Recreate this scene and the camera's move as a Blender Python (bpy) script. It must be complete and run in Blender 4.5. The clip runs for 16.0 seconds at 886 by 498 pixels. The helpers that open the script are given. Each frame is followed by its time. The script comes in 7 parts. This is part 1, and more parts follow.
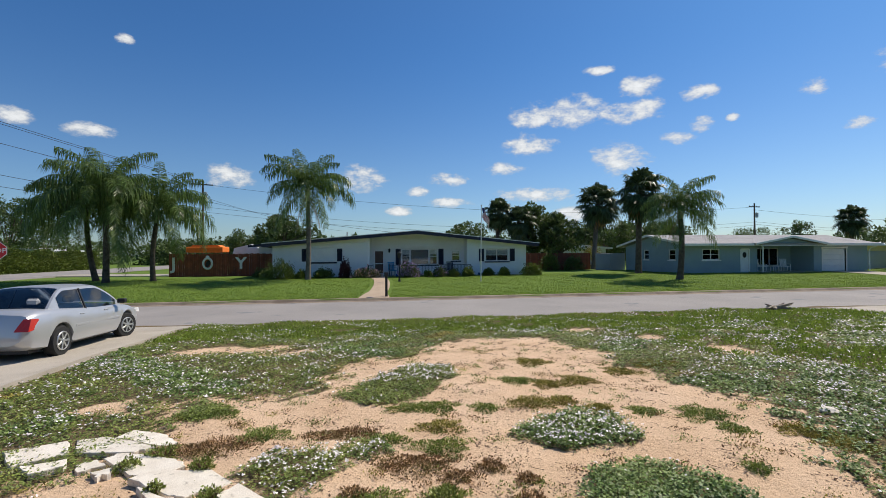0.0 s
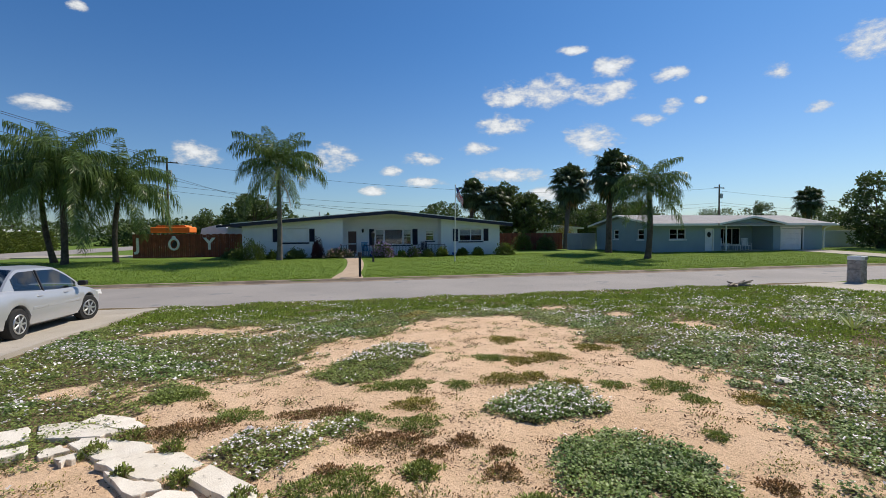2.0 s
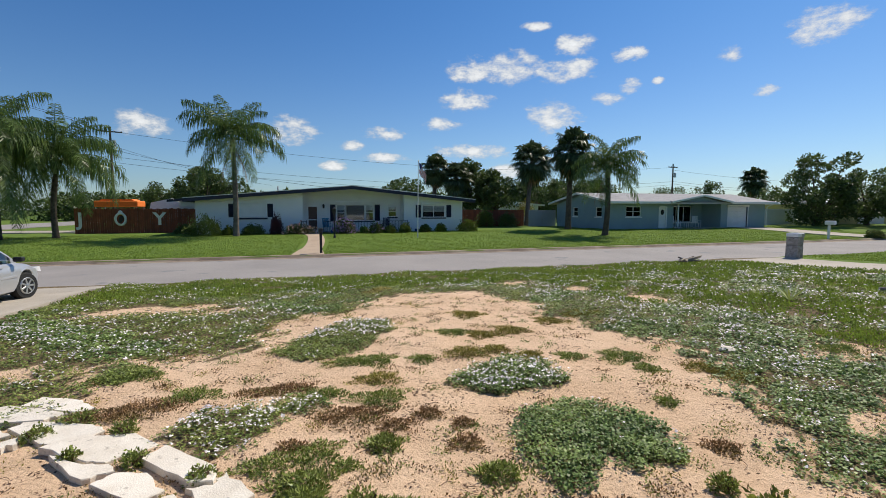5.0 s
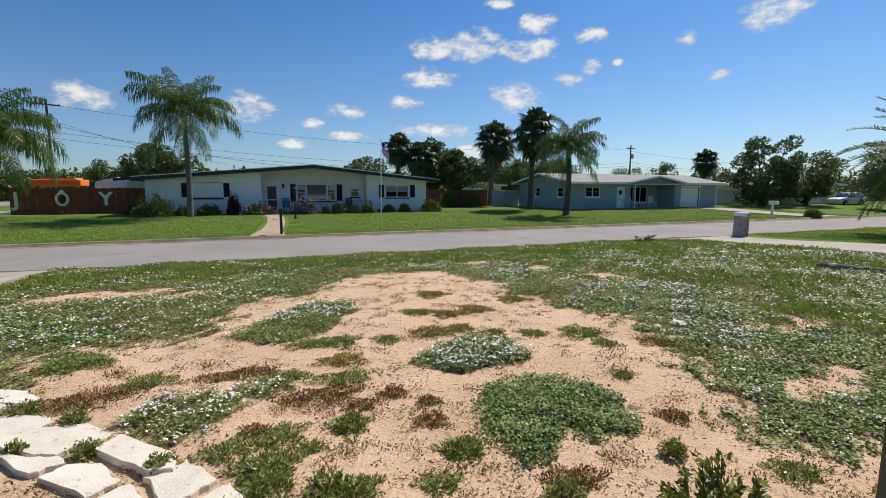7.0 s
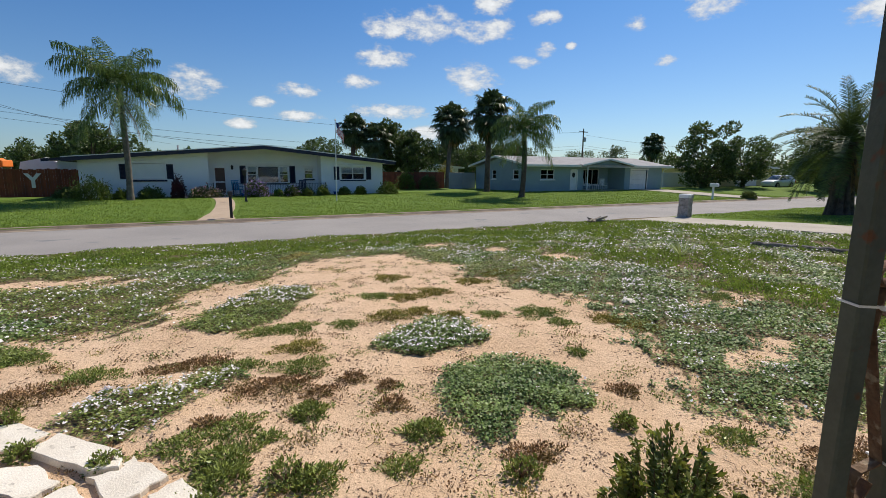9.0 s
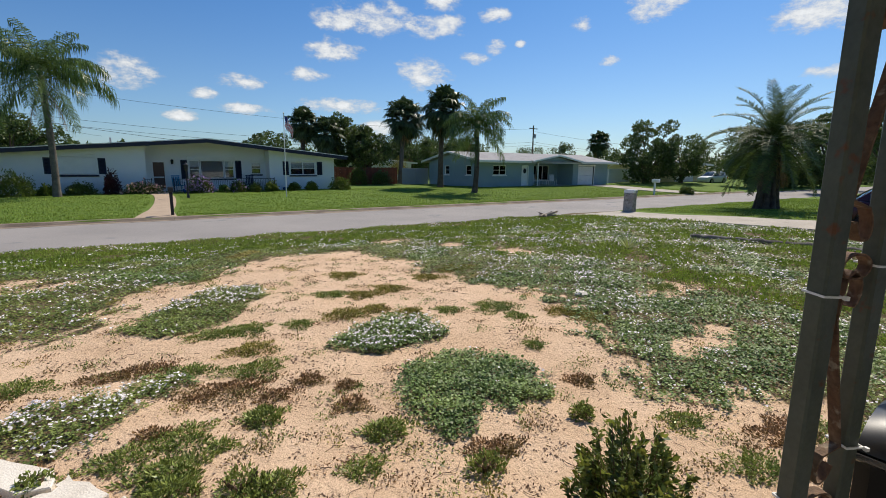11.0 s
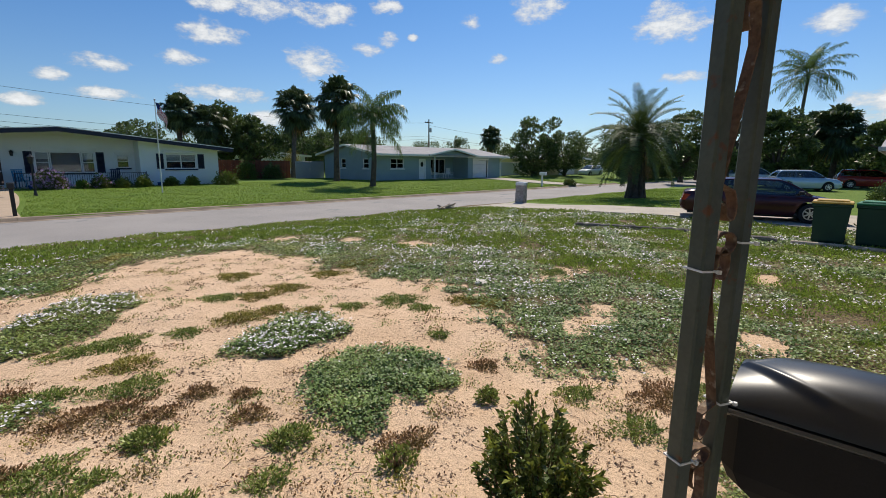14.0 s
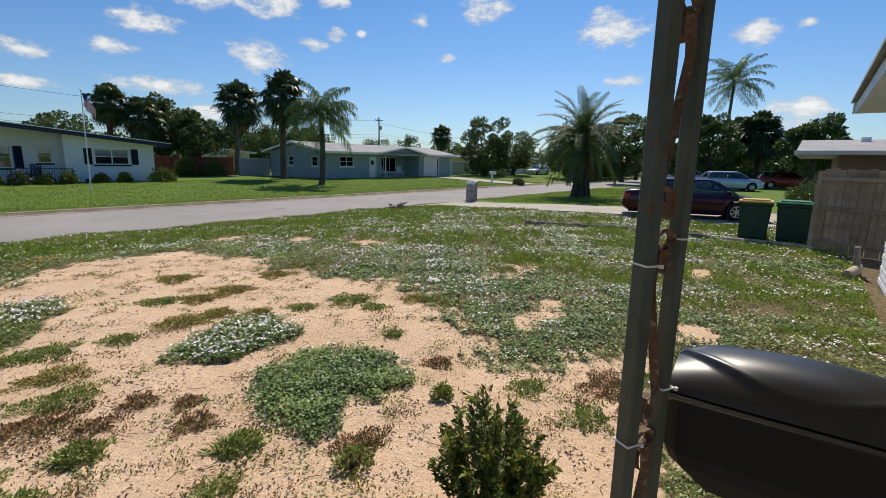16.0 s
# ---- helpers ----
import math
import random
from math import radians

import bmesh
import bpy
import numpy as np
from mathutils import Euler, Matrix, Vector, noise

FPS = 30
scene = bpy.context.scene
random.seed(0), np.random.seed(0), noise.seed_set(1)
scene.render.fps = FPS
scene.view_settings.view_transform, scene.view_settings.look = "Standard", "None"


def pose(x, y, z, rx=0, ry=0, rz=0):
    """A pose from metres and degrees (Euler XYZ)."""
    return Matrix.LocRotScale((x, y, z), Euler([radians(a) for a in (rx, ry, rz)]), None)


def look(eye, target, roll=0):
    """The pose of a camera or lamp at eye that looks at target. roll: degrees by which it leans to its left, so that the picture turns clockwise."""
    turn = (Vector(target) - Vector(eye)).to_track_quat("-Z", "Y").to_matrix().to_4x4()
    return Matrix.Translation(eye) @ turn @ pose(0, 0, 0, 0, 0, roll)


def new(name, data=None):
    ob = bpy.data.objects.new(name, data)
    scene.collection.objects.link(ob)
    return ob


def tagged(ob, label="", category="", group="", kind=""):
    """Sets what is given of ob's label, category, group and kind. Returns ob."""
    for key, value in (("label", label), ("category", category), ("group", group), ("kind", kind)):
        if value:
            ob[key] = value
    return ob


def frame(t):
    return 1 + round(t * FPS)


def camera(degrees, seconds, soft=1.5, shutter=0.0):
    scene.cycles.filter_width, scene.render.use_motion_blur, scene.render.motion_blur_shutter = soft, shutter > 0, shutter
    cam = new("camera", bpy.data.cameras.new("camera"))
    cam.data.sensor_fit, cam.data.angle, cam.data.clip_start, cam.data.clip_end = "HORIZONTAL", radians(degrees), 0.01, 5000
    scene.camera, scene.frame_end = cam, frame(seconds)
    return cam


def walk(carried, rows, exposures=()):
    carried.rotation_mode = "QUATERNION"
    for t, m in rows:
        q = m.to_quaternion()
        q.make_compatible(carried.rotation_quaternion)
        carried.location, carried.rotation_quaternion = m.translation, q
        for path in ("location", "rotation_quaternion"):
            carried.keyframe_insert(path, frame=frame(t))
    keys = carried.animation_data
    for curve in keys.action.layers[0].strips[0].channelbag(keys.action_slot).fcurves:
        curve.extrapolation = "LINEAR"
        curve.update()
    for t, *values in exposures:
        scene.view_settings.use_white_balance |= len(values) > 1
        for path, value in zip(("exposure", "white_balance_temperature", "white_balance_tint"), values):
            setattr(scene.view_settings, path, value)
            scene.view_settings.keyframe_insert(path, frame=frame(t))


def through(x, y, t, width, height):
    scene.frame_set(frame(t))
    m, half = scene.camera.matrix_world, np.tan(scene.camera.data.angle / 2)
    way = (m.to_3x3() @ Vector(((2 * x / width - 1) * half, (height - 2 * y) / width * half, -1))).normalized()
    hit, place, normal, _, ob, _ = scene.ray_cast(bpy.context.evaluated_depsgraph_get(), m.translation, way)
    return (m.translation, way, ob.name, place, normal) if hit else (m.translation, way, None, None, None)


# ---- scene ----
cam = camera(87.77, 16.0, soft=0.4)
PATH = [
    (0.0, -0.000, -0.000, 2.000, -9.50, 0.60, 0.36),
    (0.5, 0.005, -0.006, 1.995, -9.80, 0.37, 0.50),
    (1.0, 0.006, -0.003, 1.995, -10.76, -0.43, 0.49),
    (1.5, 0.011, 0.010, 1.992, -11.95, -1.42, 0.42),
    (2.0, 0.007, 0.015, 1.985, -12.72, -1.88, 0.44),
    (2.5, 0.008, 0.020, 1.974, -13.18, -2.09, 0.44),
    (3.0, 0.008, 0.033, 1.968, -14.26, -2.80, 0.32),
    (3.5, 0.005, 0.040, 1.962, -15.49, -3.56, 0.20),
    (4.0, 0.006, 0.050, 1.963, -16.24, -4.13, 0.14),
    (6.5, 0.005, 0.050, 1.966, -20.05, -6.23, 0.01),
    (7.0, 0.008, 0.057, 1.966, -21.83, -7.28, -0.03),
    (7.5, 0.014, 0.060, 1.972, -24.20, -8.53, -0.03),
    (8.0, 0.022, 0.069, 1.967, -24.91, -8.73, -0.06),
    (8.5, 0.019, 0.078, 1.966, -25.60, -8.92, -0.05),
    (9.0, 0.013, 0.092, 1.966, -27.13, -9.44, -0.16),
    (11.5, -0.002, 0.164, 1.959, -34.24, -9.92, -0.33),
    (12.0, 0.004, 0.174, 1.955, -35.55, -9.96, -0.31),
    (12.5, 0.007, 0.182, 1.952, -36.85, -10.08, -0.30),
    (13.0, 0.018, 0.191, 1.951, -38.94, -10.22, -0.26),
    (13.5, 0.014, 0.195, 1.950, -42.15, -10.50, -0.33),
    (14.0, 0.009, 0.193, 1.949, -45.43, -10.64, -0.45),
    (14.5, -0.003, 0.190, 1.950, -48.21, -10.69, -0.58),
    (15.0, -0.011, 0.191, 1.952, -49.98, -10.68, -0.74),
    (15.5, -0.013, 0.195, 1.951, -50.93, -10.78, -0.85),
    (16.0, -0.014, 0.196, 1.951, -51.45, -10.73, -1.03),
]
walk(cam, [(t, pose(x, y, z, 90 + pitch, roll, yaw)) for t, x, y, z, yaw, pitch, roll in PATH])

# ---- world and sun ----
SUN_AZ, SUN_EL = radians(64), radians(50)
world = bpy.data.worlds.new("world")
scene.world = world
world.use_nodes = True
wn, wl = world.node_tree.nodes, world.node_tree.links
wn.clear()


def wmath(op, a, b=None, c=None):
    n = wn.new("ShaderNodeMath")
    n.operation = op
    for k, v in enumerate((a, b, c)):
        if v is None:
            continue
        if isinstance(v, (int, float)):
            n.inputs[k].default_value = v
        else:
            wl.new(v, n.inputs[k])
    return n.outputs[0]


sky = wn.new("ShaderNodeTexSky")
sky.sky_type = "NISHITA"
sky.sun_disc = False
sky.sun_elevation = SUN_EL
sky.sun_rotation = SUN_AZ
sky.air_density, sky.dust_density, sky.ozone_density = 1.0, 0.5, 2.6
sky_tint = wn.new("ShaderNodeMix")
sky_tint.data_type, sky_tint.blend_type = "RGBA", "MULTIPLY"
sky_tint.inputs[0].default_value = 1.0
wl.new(sky.outputs[0], sky_tint.inputs[6])
coord = wn.new("ShaderNodeTexCoord")
split = wn.new("ShaderNodeSeparateXYZ")
wl.new(coord.outputs["Generated"], split.inputs[0])
az = wmath("MULTIPLY", wmath("ARCTAN2", split.outputs[0], split.outputs[1]), 57.2958)
el = wmath("MULTIPLY", wmath("ARCSINE", split.outputs[2]), 57.2958)
haze = wn.new("ShaderNodeMix")
haze.data_type = "RGBA"
haze.inputs[6].default_value, haze.inputs[7].default_value = (0.77, 0.95, 1.15, 1), (0.42, 0.80, 1.17, 1)
low_sky = wn.new("ShaderNodeMapRange")
low_sky.interpolation_type = "SMOOTHSTEP"
low_sky.inputs["From Min"].default_value, low_sky.inputs["From Max"].default_value = 0.0, 26.0
wl.new(el, low_sky.inputs["Value"])
wl.new(low_sky.outputs[0], haze.inputs[0])
wl.new(haze.outputs[2], sky_tint.inputs[7])
flat = wn.new("ShaderNodeCombineXYZ")
wl.new(wmath("MULTIPLY", az, 0.55), flat.inputs[0])
wl.new(el, flat.inputs[1])
billow = wn.new("ShaderNodeTexNoise")
billow.inputs["Scale"].default_value, billow.inputs["Detail"].default_value, billow.inputs["Roughness"].default_value = 0.62, 9.0, 0.66
wl.new(flat.outputs[0], billow.inputs["Vector"])
# fair-weather clouds: azimuth, elevation, half width, half height, in degrees
CLOUDS_LEFT = [(-15.4, 8.8, 2.8, 1.2), (-0.5, 9.1, 2.6, 1.5), (10.0, 9.1, 2.3, 0.8), (10.0, 6.3, 3.0, 0.6), (4.0, 5.3, 2.0, 0.6), (6.3, 7.7, 1.4, 0.6), (-28.2, 12.3, 2.3, 0.7), (-33.5, 12.7, 1.5, 0.7), (-25.1, 21.3, 0.8, 0.6), (17.3, 10.3, 2.2, 0.7), (20.1, 13.0, 3.1, 1.3), (21.1, 7.1, 4.6, 0.9), (20.8, 16.4, 3.0, 1.3), (25.5, 16.4, 3.8, 1.7), (31.5, 15.8, 4.1, 1.2)]
CLOUDS_RIGHT = [(30.5, 10.9, 2.7, 1.8), (28.4, 20.6, 1.9, 0.5), (32.7, 18.5, 2.3, 1.2), (38.8, 16.9, 1.6, 0.8), (38.9, 13.7, 1.4, 0.8), (36.4, 12.5, 1.7, 0.7), (41.8, 13.9, 0.6, 0.4), (48.5, 15.6, 1.1, 0.7), (51.5, 11.6, 0.7, 0.4), (25.7, 4.5, 3.8, 0.9), (55.9, 16.8, 2.9, 1.5), (70.2, 14.4, 3.6, 2.0), (83.9, 12.8, 2.4, 1.1), (71.8, 9.0, 2.2, 0.7), (87.5, 13.1, 0.8, 0.5), (87.9, 5.8, 3.1, 1.1), (51.8, 11.7, 1.2, 0.5), (87.5, 4.1, 1.6, 1.3)]
body = None
for ca, ce, cw, ch in CLOUDS_LEFT + CLOUDS_RIGHT:
    du = wmath("MULTIPLY", wmath("SUBTRACT", az, ca), 1 / cw)
    dv = wmath("MULTIPLY", wmath("SUBTRACT", el, ce), 1 / ch)
    near = wmath("SUBTRACT", 1.0, wmath("ADD", wmath("MULTIPLY", du, du), wmath("MULTIPLY", dv, dv)))
    body = near if body is None else wmath("MAXIMUM", body, near)
edge = wmath("ADD", wmath("MAXIMUM", body, -1.5), wmath("MULTIPLY", wmath("SUBTRACT", billow.outputs["Fac"], 0.46), 5.5))
fade = wn.new("ShaderNodeMapRange")
fade.interpolation_type = "SMOOTHSTEP"
fade.inputs["From Min"].default_value, fade.inputs["From Max"].default_value = -0.1, 1.5
wl.new(edge, fade.inputs["Value"])
shade = wn.new("ShaderNodeMapRange")
shade.inputs["From Min"].default_value, shade.inputs["From Max"].default_value = 0.3, 2.0
shade.inputs["To Min"].default_value, shade.inputs["To Max"].default_value = 6.5, 10.5
wl.new(edge, shade.inputs["Value"])
white = wn.new("ShaderNodeCombineColor")
for k in range(3):
    wl.new(wmath("MULTIPLY", shade.outputs[0], (0.97, 0.99, 1.0)[k]), white.inputs[k])
mixed = wn.new("ShaderNodeMix")
mixed.data_type = "RGBA"
wl.new(wmath("MULTIPLY", fade.outputs[0], 0.95), mixed.inputs[0])
wl.new(sky_tint.outputs[2], mixed.inputs[6])
wl.new(white.outputs[0], mixed.inputs[7])
back = wn.new("ShaderNodeBackground")
back.inputs[1].default_value = 0.09
wl.new(mixed.outputs[2], back.inputs[0])
wl.new(back.outputs[0], wn.new("ShaderNodeOutputWorld").inputs[0])

sun = new("sun", bpy.data.lights.new("sun", "SUN"))
sun.data.energy, sun.data.angle, sun.data.color = 4.9, radians(0.53), (1.0, 0.905, 0.77)
sun_way = Vector((math.sin(SUN_AZ) * math.cos(SUN_EL), math.cos(SUN_AZ) * math.cos(SUN_EL), math.sin(SUN_EL)))
sun.matrix_basis = look(sun_way * 100, (0, 0, 0))
scene.view_settings.exposure = 0.0

# ---- materials ----
def material(name, colour, rough=0.7, metal=0.0, second=None, scale=6.0, fine=60.0, vary=0.25, bump=0.15, spec=0.4, per_object=0.0, island=0.0, third=None, spots=0.55):
    """Two-scale procedural surface: a broad blotch between two colours, a fine grain on top, and relief."""
    m = bpy.data.materials.new(name)
    m.use_nodes = True
    n, l = m.node_tree.nodes, m.node_tree.links
    b = n["Principled BSDF"]
    b.inputs["Roughness"].default_value, b.inputs["Metallic"].default_value = rough, metal
    b.inputs["Specular IOR Level"].default_value = spec
    co = n.new("ShaderNodeTexCoord")
    big = n.new("ShaderNodeTexNoise")
    big.inputs["Scale"].default_value, big.inputs["Detail"].default_value = scale, 5
    small = n.new("ShaderNodeTexNoise")
    small.inputs["Scale"].default_value, small.inputs["Detail"].default_value = fine, 4
    for t in (big, small):
        l.new(co.outputs["Object"], t.inputs["Vector"])
    r = n.new("ShaderNodeMapRange")
    r.inputs["From Min"].default_value, r.inputs["From Max"].default_value = 0.36, 0.66
    l.new(big.outputs["Fac"], r.inputs["Value"])
    mix = n.new("ShaderNodeMix")
    mix.data_type = "RGBA"
    second = second or tuple(c * (1 - vary) for c in colour)
    mix.inputs[6].default_value, mix.inputs[7].default_value = (*colour, 1), (*second, 1)
    l.new(r.outputs[0], mix.inputs[0])
    out = mix.outputs[2]
    if third:
        worn = n.new("ShaderNodeTexNoise")
        worn.inputs["Scale"].default_value, worn.inputs["Detail"].default_value = scale * 2.7, 7
        l.new(co.outputs["Object"], worn.inputs["Vector"])
        r3 = n.new("ShaderNodeMapRange")
        r3.inputs["From Min"].default_value, r3.inputs["From Max"].default_value = spots, spots + 0.08
        l.new(worn.outputs["Fac"], r3.inputs["Value"])
        m3 = n.new("ShaderNodeMix")
        m3.data_type = "RGBA"
        m3.inputs[7].default_value = (*third, 1)
        l.new(out, m3.inputs[6])
        l.new(r3.outputs[0], m3.inputs[0])
        out = m3.outputs[2]
    hsv = n.new("ShaderNodeHueSaturation")
    l.new(out, hsv.inputs["Color"])
    val = n.new("ShaderNodeMapRange")
    val.inputs["From Min"].default_value, val.inputs["From Max"].default_value = 0.3, 0.7
    val.inputs["To Min"].default_value, val.inputs["To Max"].default_value = 1 - vary, 1 + vary
    l.new(small.outputs["Fac"], val.inputs["Value"])
    last = val.outputs[0]
    for amount, kind, socket in ((per_object, "ShaderNodeObjectInfo", "Random"), (island, "ShaderNodeNewGeometry", "Random Per Island")):
        if amount:
            info = n.new(kind)
            step = n.new("ShaderNodeMapRange")
            step.inputs["To Min"].default_value, step.inputs["To Max"].default_value = 1 - amount, 1 + amount
            l.new(info.outputs[socket], step.inputs["Value"])
            mul = n.new("ShaderNodeMath")
            mul.operation = "MULTIPLY"
            l.new(last, mul.inputs[0])
            l.new(step.outputs[0], mul.inputs[1])
            last = mul.outputs[0]
    l.new(last, hsv.inputs["Value"])
    l.new(hsv.outputs[0], b.inputs["Base Color"])
    if bump:
        bp = n.new("ShaderNodeBump")
        bp.inputs["Strength"].default_value, bp.inputs["Distance"].default_value = bump, 0.01
        l.new(small.outputs["Fac"], bp.inputs["Height"])
        l.new(bp.outputs[0], b.inputs["Normal"])
    return m


def leafy(name, colour, second, through=0.35, rough=0.5):
    """A leaf: varies leaf by leaf, and lets some light through."""
    through *= 0.7
    m = material(name, colour, rough, second=second, scale=1.7, fine=25, vary=0.2, bump=0.0, spec=0.35, island=0.45)
    n, l = m.node_tree.nodes, m.node_tree.links
    b = n["Principled BSDF"]
    tr = n.new("ShaderNodeBsdfTranslucent")
    l.new(b.inputs["Base Color"].links[0].from_socket, tr.inputs["Color"])
    ms = n.new("ShaderNodeMixShader")
    ms.inputs[0].default_value = through
    l.new(b.outputs[0], ms.inputs[1])
    l.new(tr.outputs[0], ms.inputs[2])
    l.new(ms.outputs[0], n["Material Output"].inputs[0])
    return m


def glass(name, tint=(0.9, 0.95, 0.95), rough=0.02):
    m = bpy.data.materials.new(name)
    m.use_nodes = True
    n, l = m.node_tree.nodes, m.node_tree.links
    n.clear()
    clear = n.new("ShaderNodeBsdfTransparent")
    clear.inputs[0].default_value = (*tint, 1)
    gloss = n.new("ShaderNodeBsdfGlossy")
    gloss.inputs["Roughness"].default_value = rough
    fr = n.new("ShaderNodeFresnel")
    fr.inputs[0].default_value = 1.9
    ms = n.new("ShaderNodeMixShader")
    l.new(fr.outputs[0], ms.inputs[0])
    l.new(clear.outputs[0], ms.inputs[1])
    l.new(gloss.outputs[0], ms.inputs[2])
    l.new(ms.outputs[0], n.new("ShaderNodeOutputMaterial").inputs[0])
    return m


M_STUCCO = material("white_stucco", (0.80, 0.81, 0.80), 0.85, scale=0.7, fine=45, vary=0.06, bump=0.35)
M_STUCCO_GREY = material("grey_green_stucco", (0.28, 0.37, 0.40), 0.85, scale=0.7, fine=45, vary=0.09, bump=0.35)
M_YELLOW = material("yellow_stucco", (0.72, 0.60, 0.30), 0.85, scale=0.7, fine=45, vary=0.08, bump=0.3)
M_TRIM = material("white_trim", (0.80, 0.80, 0.78), 0.5, scale=2, fine=90, vary=0.07, bump=0.05)
M_NAVY = material("navy_paint", (0.010, 0.015, 0.042), 0.45, scale=3, fine=90, vary=0.15, bump=0.05)
M_ROOF_DARK = material("white_roll_roof", (0.62, 0.62, 0.60), 0.9, scale=0.8, fine=70, vary=0.12, bump=0.4)
M_ROOF_GREY = material("grey_shingles", (0.36, 0.35, 0.35), 0.9, scale=1.2, fine=30, vary=0.16, bump=0.6)
M_ASPHALT = material("asphalt", (0.31, 0.285, 0.265), 0.9, second=(0.26, 0.24, 0.225), scale=0.35, fine=90, vary=0.14, bump=0.4, third=(0.19, 0.19, 0.195), spots=0.63)
M_CONCRETE = material("concrete", (0.43, 0.38, 0.315), 0.88, second=(0.35, 0.31, 0.255), scale=0.9, fine=70, vary=0.14, bump=0.3, third=(0.24, 0.21, 0.175), spots=0.64, per_object=0.05)
M_KERB = material("stained_kerb_concrete", (0.34, 0.27, 0.20), 0.9, second=(0.20, 0.15, 0.11), scale=1.3, fine=60, vary=0.2, bump=0.4)
M_STONE = material("crazy_paving", (0.80, 0.74, 0.64), 0.85, second=(0.68, 0.61, 0.51), scale=5, fine=90, vary=0.12, bump=0.5, per_object=0.06, third=(0.45, 0.40, 0.33), spots=0.64)
M_TRUNK = material("palm_trunk", (0.17, 0.145, 0.12), 0.9, second=(0.10, 0.085, 0.07), scale=5, fine=28, vary=0.3, bump=0.8)
M_TRUNK_DARK = material("rough_bark", (0.12, 0.095, 0.07), 0.95, second=(0.06, 0.045, 0.035), scale=4, fine=24, vary=0.35, bump=1.0)
M_CROWNSHAFT = material("palm_crownshaft", (0.22, 0.30, 0.10), 0.6, second=(0.30, 0.27, 0.15), scale=4, fine=30, vary=0.2)
M_PALM = leafy("palm_leaf", (0.150, 0.215, 0.055), (0.095, 0.155, 0.042), 0.5, 0.36)
M_PALM_DARK = leafy("sabal_leaf", (0.080, 0.112, 0.042), (0.055, 0.085, 0.030), 0.35, 0.4)
M_PALM_LIGHT = leafy("date_palm_leaf", (0.105, 0.142, 0.036), (0.062, 0.100, 0.027), 0.35)
M_PALM_DRY = leafy("dry_palm_leaf", (0.28, 0.19, 0.085), (0.20, 0.13, 0.06), 0.2, 0.7)
M_TREE = leafy("tree_leaf", (0.115, 0.160, 0.046), (0.072, 0.112, 0.034), 0.45, 0.42)
M_HEDGE = leafy("hedge_leaf", (0.156, 0.196, 0.035), (0.096, 0.138, 0.025), 0.3)
M_NEW_LEAF = leafy("young_leaf", (0.24, 0.26, 0.045), (0.16, 0.20, 0.035), 0.5, 0.35)
M_SHRUB = leafy("shrub_leaf", (0.156, 0.247, 0.039), (0.091, 0.156, 0.031), 0.3, 0.4)
M_BUSH_DARK = leafy("glossy_bush_leaf", (0.083, 0.128, 0.029), (0.150, 0.173, 0.039), 0.25, 0.35)
M_REDLEAF = leafy("red_leaf", (0.10, 0.022, 0.03), (0.06, 0.03, 0.03), 0.25)
M_LAVENDER = leafy("lavender_flower", (0.40, 0.28, 0.52), (0.55, 0.36, 0.52), 0.3, 0.7)
M_PINK = leafy("pink_flower", (0.70, 0.38, 0.38), (0.72, 0.55, 0.45), 0.3, 0.7)
M_WEED = leafy("weed_leaf", (0.270, 0.315, 0.075), (0.150, 0.210, 0.048), 0.35, 0.42)
M_WEED_COOL = leafy("mat_leaf", (0.245, 0.325, 0.092), (0.130, 0.205, 0.055), 0.35, 0.5)
M_WEED_OLIVE = leafy("olive_weed", (0.330, 0.290, 0.060), (0.225, 0.200, 0.050), 0.3, 0.6)
M_WEED_RED = leafy("russet_weed", (0.290, 0.165, 0.080), (0.210, 0.165, 0.060), 0.25, 0.7)
M_BLADE = leafy("grass_blade", (0.265, 0.350, 0.050), (0.170, 0.255, 0.036), 0.5, 0.5)
M_FLOWER = leafy("white_flower", (0.88, 0.83, 0.80), (0.82, 0.76, 0.80), 0.35, 0.7)
M_LITTER = leafy("dry_litter", (0.15, 0.085, 0.05), (0.09, 0.055, 0.035), 0.15, 0.8)
M_TWIG = material("dry_twig", (0.19, 0.125, 0.08), 0.9, scale=9, fine=60, vary=0.3, bump=0.2)
M_FENCE_RED = material("red_brown_fence", (0.235, 0.062, 0.028), 0.75, second=(0.165, 0.045, 0.022), scale=2.5, fine=40, vary=0.2, bump=0.25, per_object=0.16)
M_FENCE_OLD = material("weathered_cedar", (0.38, 0.29, 0.205), 0.85, second=(0.25, 0.185, 0.13), scale=4, fine=45, vary=0.25, bump=0.4, per_object=0.22)
M_WOOD_POLE = material("utility_pole_wood", (0.12, 0.09, 0.065), 0.9, scale=4, fine=40, vary=0.25, bump=0.4)
M_BLACK = material("black_metal", (0.018, 0.018, 0.02), 0.45, scale=8, fine=80, vary=0.2, bump=0.05)
M_BLACK_PLASTIC = material("black_plastic", (0.013, 0.0125, 0.0125), 0.34, scale=6, fine=400, vary=0.2, bump=0.02, spec=0.5)
M_BLACK_BODY = material("black_plastic_body", (0.010, 0.0095, 0.0095), 0.55, scale=6, fine=300, vary=0.2, bump=0.03, spec=0.2)
M_BLACK_RIM = material("black_plastic_rim", (0.02, 0.02, 0.02), 0.22, scale=6, fine=300, vary=0.1, bump=0.0, spec=0.9)
M_RUBBER = material("tyre_rubber", (0.022, 0.022, 0.022), 0.85, scale=8, fine=70, vary=0.2, bump=0.2)
